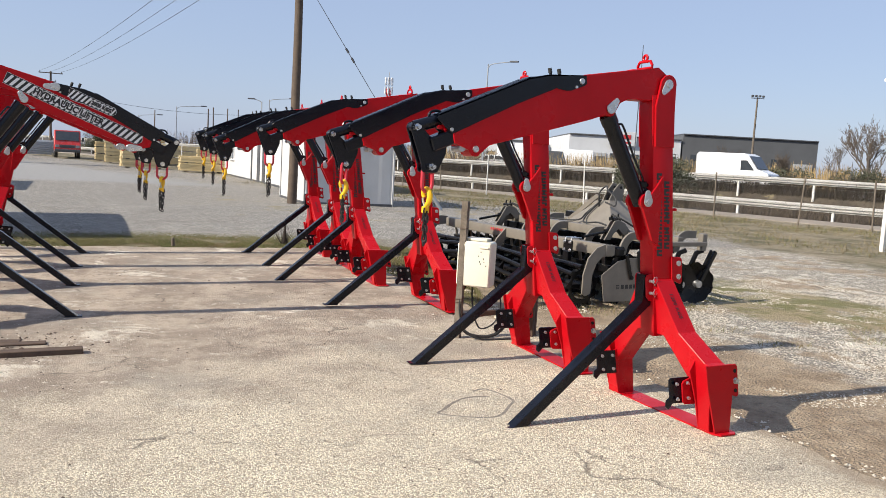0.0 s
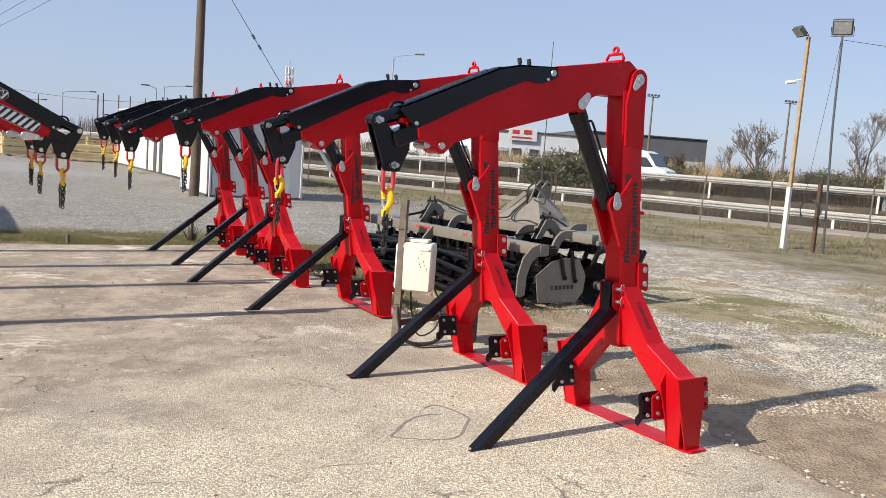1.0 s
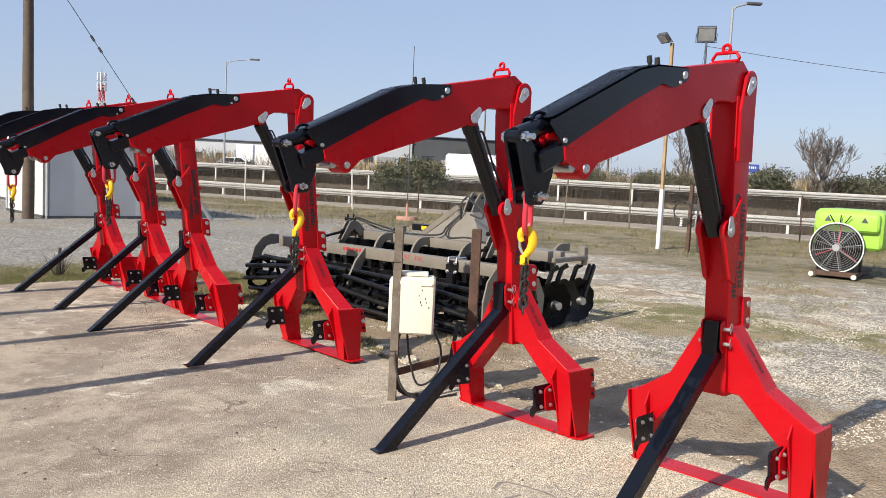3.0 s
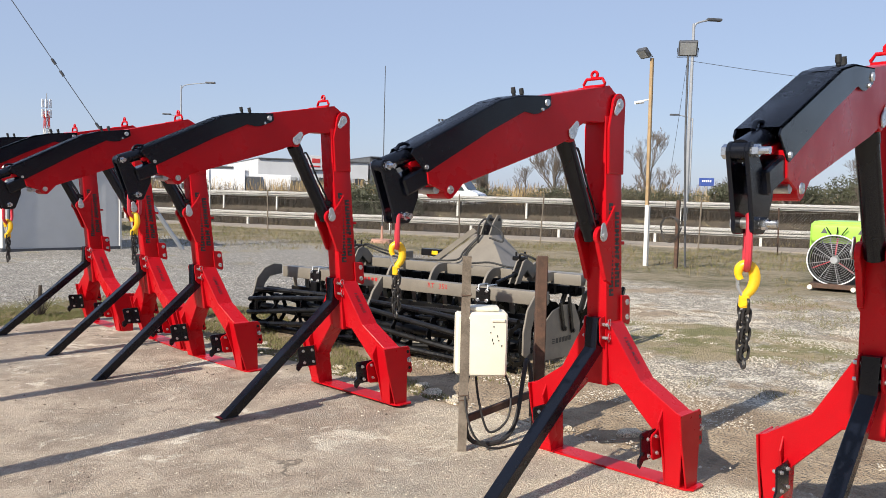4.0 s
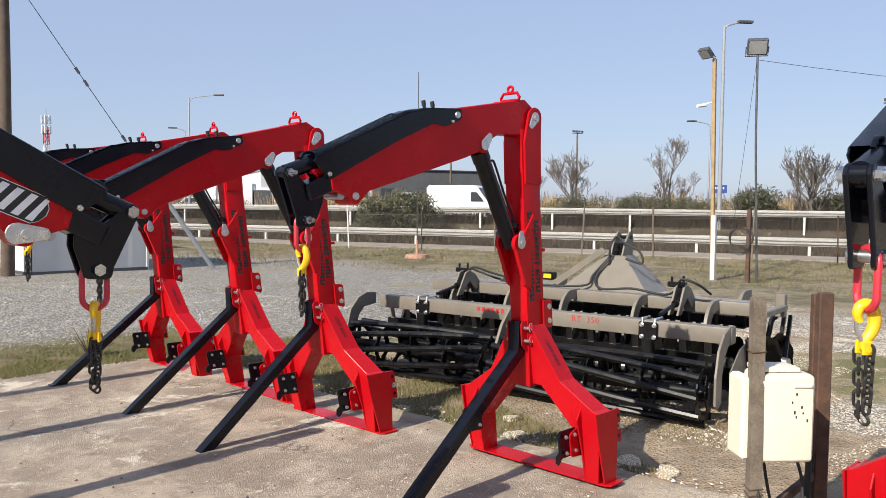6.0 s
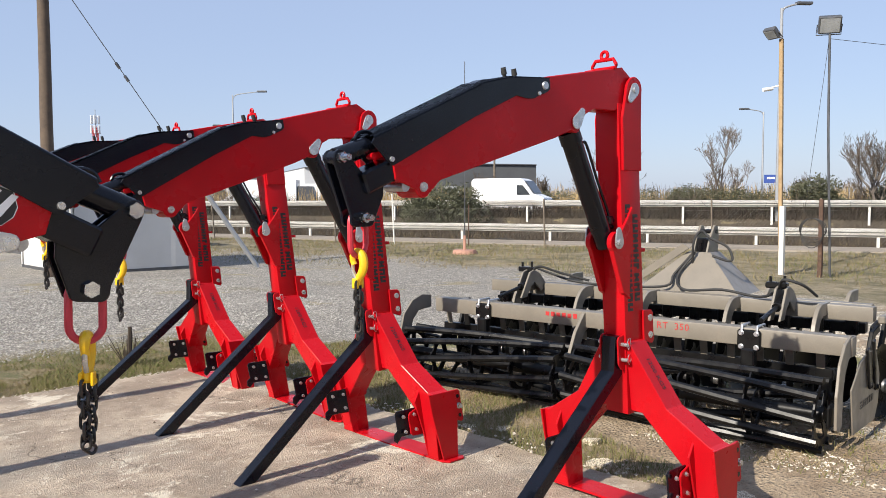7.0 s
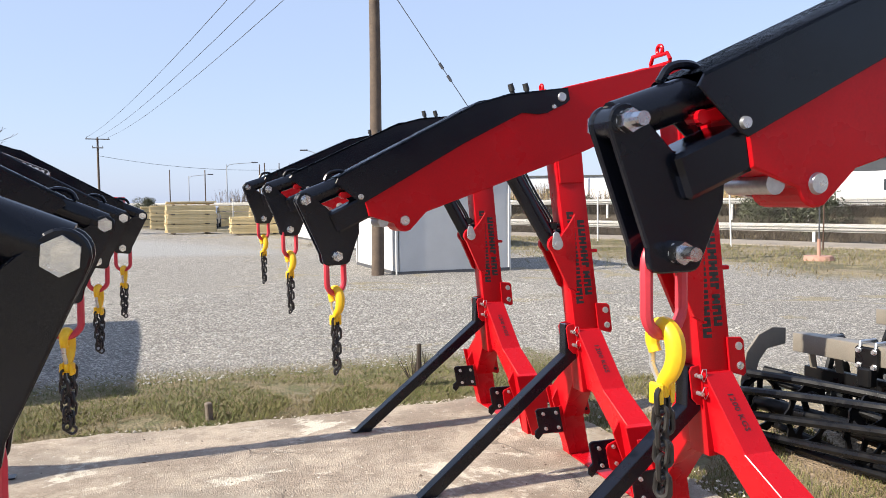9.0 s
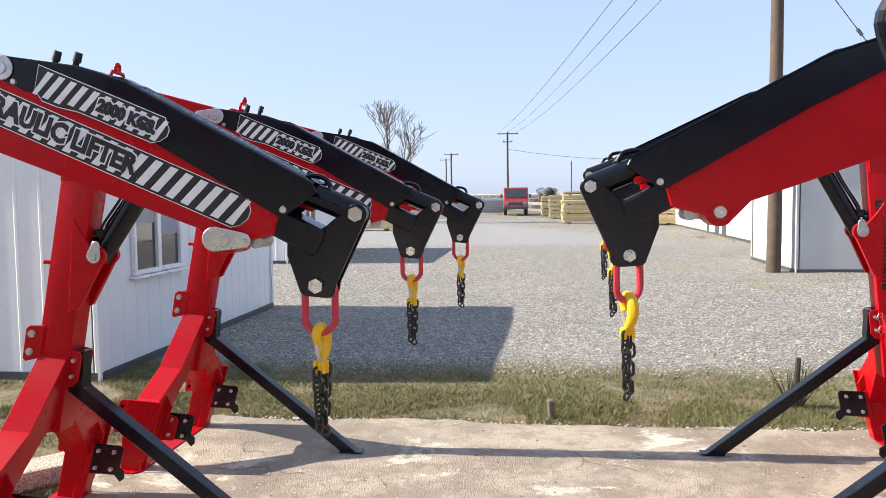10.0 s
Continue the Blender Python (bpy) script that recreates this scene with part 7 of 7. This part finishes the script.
blades("verge_grass", "short green grass along the slab rim", GRASS, 44000, verge(-0.28), 0.034, 0.0034, 1, 0.7)
blades("verge_straw", "dry straw-coloured grass along the slab rim", STRAW, 34000, verge(-0.45), 0.030, 0.0028, 2, 0.9)
blades("flank_grass", "short green grass on the far flank of the slab", GRASS, 20000, flank(-0.3), 0.034, 0.003, 15, 0.7)
blades("flank_straw", "dry grass on the far flank of the slab", STRAW, 16000, flank(-0.4), 0.032, 0.0028, 16, 0.9)
blades("yard_grass", "patchy grass beside the disc harrow", GRASS, 14000, beside(-0.3), 0.045, 0.003, 3)
blades("yard_straw", "dry grass beside the disc harrow", STRAW, 14000, beside(-0.4), 0.045, 0.0025, 4)
blades("fence_grass", "rough grass along the wire fence", GRASS, 9000, fence_side(-0.05), 0.09, 0.009, 5, 0.6)
blades("fence_straw", "dry grass along the wire fence", STRAW, 18000, fence_side(-0.3), 0.11, 0.008, 6, 0.6)
blades("thin_grass", "thin grass in the stony side yard", STRAW, 6000, side_yard, 0.05, 0.004, 7, 0.6)
blades("thin_grass", "thin green grass in the stony side yard", GRASS, 5000, side_yard, 0.045, 0.004, 8, 0.6)


def bank_spot(s0, s1, t0, t1, cut=-0.4):
    def f(r):
        s, t = r.uniform(s0, s1), r.uniform(t0, t1)
        p = site(s, t)
        if not clumpy(p, 0.35, cut):
            return None
        return (p.x, p.y, ramp(s, LIE) - 0.03)
    return f


def scrub(name, label, mat, n, where, seed):
    """Leafless bushes, each a dome of thin leaning twigs, as one mesh."""
    r = random.Random(seed)
    P, U, S = [], [], []
    for k in range(n * 3):
        c = where(r)
        if c is None or len(P) > n * 110:
            continue
        h = r.uniform(0.9, 2.7)
        for j in range(110):
            a, d, z = r.uniform(0, 6.283), abs(r.gauss(0, 0.35)) * h, h * r.uniform(0.0, 0.55)
            ln = h * r.uniform(0.25, 0.6)
            P.append((c[0] + d * math.cos(a), c[1] + d * math.sin(a), c[2] + z))
            U.append((ln * (0.5 * math.cos(a) + r.gauss(0, 0.3)), ln * (0.5 * math.sin(a) + r.gauss(0, 0.3)), ln * r.uniform(0.4, 1.0)))
            b = r.uniform(0, 6.283)
            S.append((math.cos(b) * 0.016, math.sin(b) * 0.016, 0))
    return tagged(new(name, quads(name, P, U, S, mat)), label, "thicket", kind="stuff")


BRUSH = surface("dark_brush", (0.052, 0.040, 0.030), (0.088, 0.066, 0.047), 0.95, scale=0.5, bump=0.0, per="island")
blades("dry_brush", "dry brown brush on the road bank", BRUSH, 42000, bank_spot(34.8, 41.8, -30, 75, -0.8), 0.48, 0.014, 9, 0.5)
blades("dry_brush", "rank dry grass on the road bank", STRAW, 6000, bank_spot(34.4, 41.5, -30, 75, -0.1), 0.26, 0.014, 10, 0.5)
blades("dry_brush", "dry brown brush beside the main road", BRUSH, 26000, bank_spot(42.5, 43.2, -30, 75, -0.9), 0.72, 0.014, 17, 0.4)
blades("reed_bed", "tall tan reeds beyond the main road", REED, 20000, bank_spot(60, 95, -30, 75, -0.15), 2.5, 0.03, 11, 0.12)
scrub("dry_thicket", "leafless brown thicket beyond the main road", TWIG, 420, bank_spot(55.0, 68, -45, 85, -0.5), 12)
blades("dry_thicket", "far brown thicket on the horizon", BRUSH, 14000, bank_spot(95, 160, -120, 160, -0.2), 3.4, 0.05, 13, 0.25)
blades("dry_thicket", "far brown trees along the lane", TWIG, 5000, lambda r: (r.uniform(14, 60), r.uniform(88, 150), -0.2), 3.2, 0.05, 14, 0.2)


def dead_weed():
    g = thing("dead_weed", "dry dark dead weed at the slab rim", "weed", pose(3.42, 14.05, BASE))
    r = random.Random(8)
    bm = bmesh.new()
    for k in range(26):
        a, t = r.uniform(0, 6.28), r.uniform(0.1, 0.9)
        ln = r.uniform(0.15, 0.36)
        rod(bm, (0.04 * math.cos(a), 0.04 * math.sin(a), 0), (ln * t * math.cos(a), ln * t * math.sin(a), ln), 0.006, 0.002, n=4)
    rod(bm, (0, 0, 0), (0.02, 0, 0.40), 0.03, 0.02, n=7)
    part("weed_tuft", bm, surface("dead_weed_stems", (0.035, 0.025, 0.019), (0.06, 0.045, 0.032), 0.95), g)["kind"] = "stuff"


dead_weed()
bm = bmesh.new()
box(bm, (0, 0, 0), (0.62, 0.28, 0.12), 0.02, seg=2)
for v in bm.verts:
    v.co += 0.012 * Vector((noise.noise(v.co * 9), noise.noise(v.co * 9 + Vector((5, 0, 0))), noise.noise(v.co * 9 + Vector((0, 5, 0)))))
solo("concrete_block", bm, CONCRETE, "broken grey concrete kerb block lying in the grass", "concrete block", m=pose(-1.62, 11.95, 0.03, 0, 4, 62))


def fragment(x, y, size, turn, seed):
    """A flat broken piece of slab."""
    r = random.Random(seed)
    n = r.randint(5, 7)
    out = [(size * r.uniform(0.65, 1.1) * math.cos(2 * math.pi * i / n), size * r.uniform(0.45, 0.8) * math.sin(2 * math.pi * i / n)) for i in range(n)]
    bm = bmesh.new()
    prism(bm, out, -0.05, r.uniform(0.015, 0.04), "z", 0.006)
    for v in bm.verts:
        v.co += 0.006 * noise.noise_vector(v.co * 11)
    solo("concrete_fragment", bm, CONCRETE, "broken pale piece of concrete beside the slab rim", "concrete fragment", "broken pieces along the slab rim", m=pose(x, y, lie(x, y), r.uniform(-5, 5), r.uniform(-5, 5), turn))


rnd = random.Random(31)
for i in range(16):
    fragment(4.22 + abs(rnd.gauss(0, 0.16)), rnd.uniform(5.9, 10.8), rnd.uniform(0.05, 0.17), rnd.uniform(0, 180), i)
bm = bmesh.new()
box(bm, (0, 0, 0.05), (0.05, 0.05, 0.22), 0.008)
solo("stub_post", bm, WOOD_GREY, "short broken stub post at the slab rim", "post", m=pose(1.50, 13.55, BASE, 4, -6, 20))


def stones(name, label, n, where, size, seed, mat):
    r = random.Random(seed)
    base = np.array([(1, 0, 0), (-1, 0, 0), (0, 1, 0), (0, -1, 0), (0, 0, 1), (0, 0, -0.6)], float)
    tri = np.array([(0, 2, 4), (2, 1, 4), (1, 3, 4), (3, 0, 4), (2, 0, 5), (1, 2, 5), (3, 1, 5), (0, 3, 5)])
    V, F = [], []
    k = 0
    tries = 0
    while k < n and tries < 6 * n:
        tries += 1
        p = where(r)
        if p is None:
            continue
        s = size * r.uniform(0.5, 1.5)
        a = r.uniform(0, 6.283)
        rot = np.array([(math.cos(a), -math.sin(a), 0), (math.sin(a), math.cos(a), 0), (0, 0, 1)])
        V.append((base * (s * r.uniform(0.7, 1.3), s * r.uniform(0.6, 1.1), s * r.uniform(0.45, 0.8)) + np.array([[r.uniform(-0.25, 0.25) * s for _ in range(3)] for _ in range(6)])) @ rot.T + np.array(p))
        F.append(tri + 6 * k)
        k += 1
    me = bpy.data.meshes.new(name)
    me.from_pydata(np.concatenate(V).tolist(), [], np.concatenate(F).tolist())
    me.materials.append(mat)
    return tagged(new(name, me), label, "gravel", kind="stuff")


def gravel_spot(x0, x1, y0, y1):
    def f(r):
        x, y = r.uniform(x0, x1), r.uniform(y0, y1)
        if x < 4.25 and y < 13.5:
            return None
        return (x, y, lie(x, y) + 0.002)
    return f


def gravel_drift(r):
    x, y = r.uniform(5.0, 12.0), r.uniform(2.0, 9.8)
    q = Vector((x, y, 0))
    if q.dot(ACROSS) < 6.2 + 1.2 * noise.noise(q * 0.8) or noise.noise(q * 0.9 + Vector((7, 0, 0))) + 0.5 * noise.noise(q * 2.7) < 0.05:
        return None
    return (x, y, lie(x, y) + 0.001)


AGGREGATE = surface("washed_aggregate", (0.74, 0.66, 0.53), (0.44, 0.37, 0.28), 0.9, scale=3, fine=60, bump=0.1, per="island")
PALE_STONE = surface("pale_gravel_stones", (0.70, 0.635, 0.53), (0.42, 0.365, 0.285), 0.9, scale=1.5, fine=60, bump=0.2, per="island")
stones("gravel", "grey gravel of the yard", 16000, gravel_spot(-2.4, 8.5, 15.0, 23.0), 0.015, 1, STONE)
stones("pale_gravel", "pale gravel beside the slab", 24000, gravel_drift, 0.0088, 2, PALE_STONE)
stones("pebbles", "loose pebbles and grit on the slab", 2600, lambda r: (r.uniform(-1.2, 4.1), r.uniform(0.0, 13.2), 0.001), 0.006, 3, PALE_STONE)
stones("aggregate", "pale aggregate stones standing out of the worn slab", 26000, lambda r: (r.uniform(-0.9, 4.0), 1.9 + 7.0 * r.random() ** 1.6, -0.0012), 0.0054, 21, AGGREGATE)
stones("dirt_scraps", "dark scraps of dirt and leaf on the slab", 420, lambda r: (r.uniform(-1.2, 4.1), r.uniform(1.5, 13.2), 0.0), 0.009, 13, WOOD_DARK)
stones("dirt_scraps", "brown crumbs beside the old planks", 260, lambda r: (r.gauss(-0.6, 0.35), r.gauss(6.95, 0.2), 0.0), 0.014, 14, WOOD_DARK)
stones("rim_rubble", "broken concrete crumbs along the slab rim", 700, lambda r: (r.uniform(-1.3, 4.2), 13.32 + r.gauss(0, 0.06), -0.01), 0.014, 4, PALE_STONE)
stones("rim_rubble", "broken concrete crumbs along the side of the slab", 900, lambda r: (4.12 + r.gauss(0, 0.10), r.uniform(2, 13.3), -0.01), 0.012, 5, PALE_STONE)
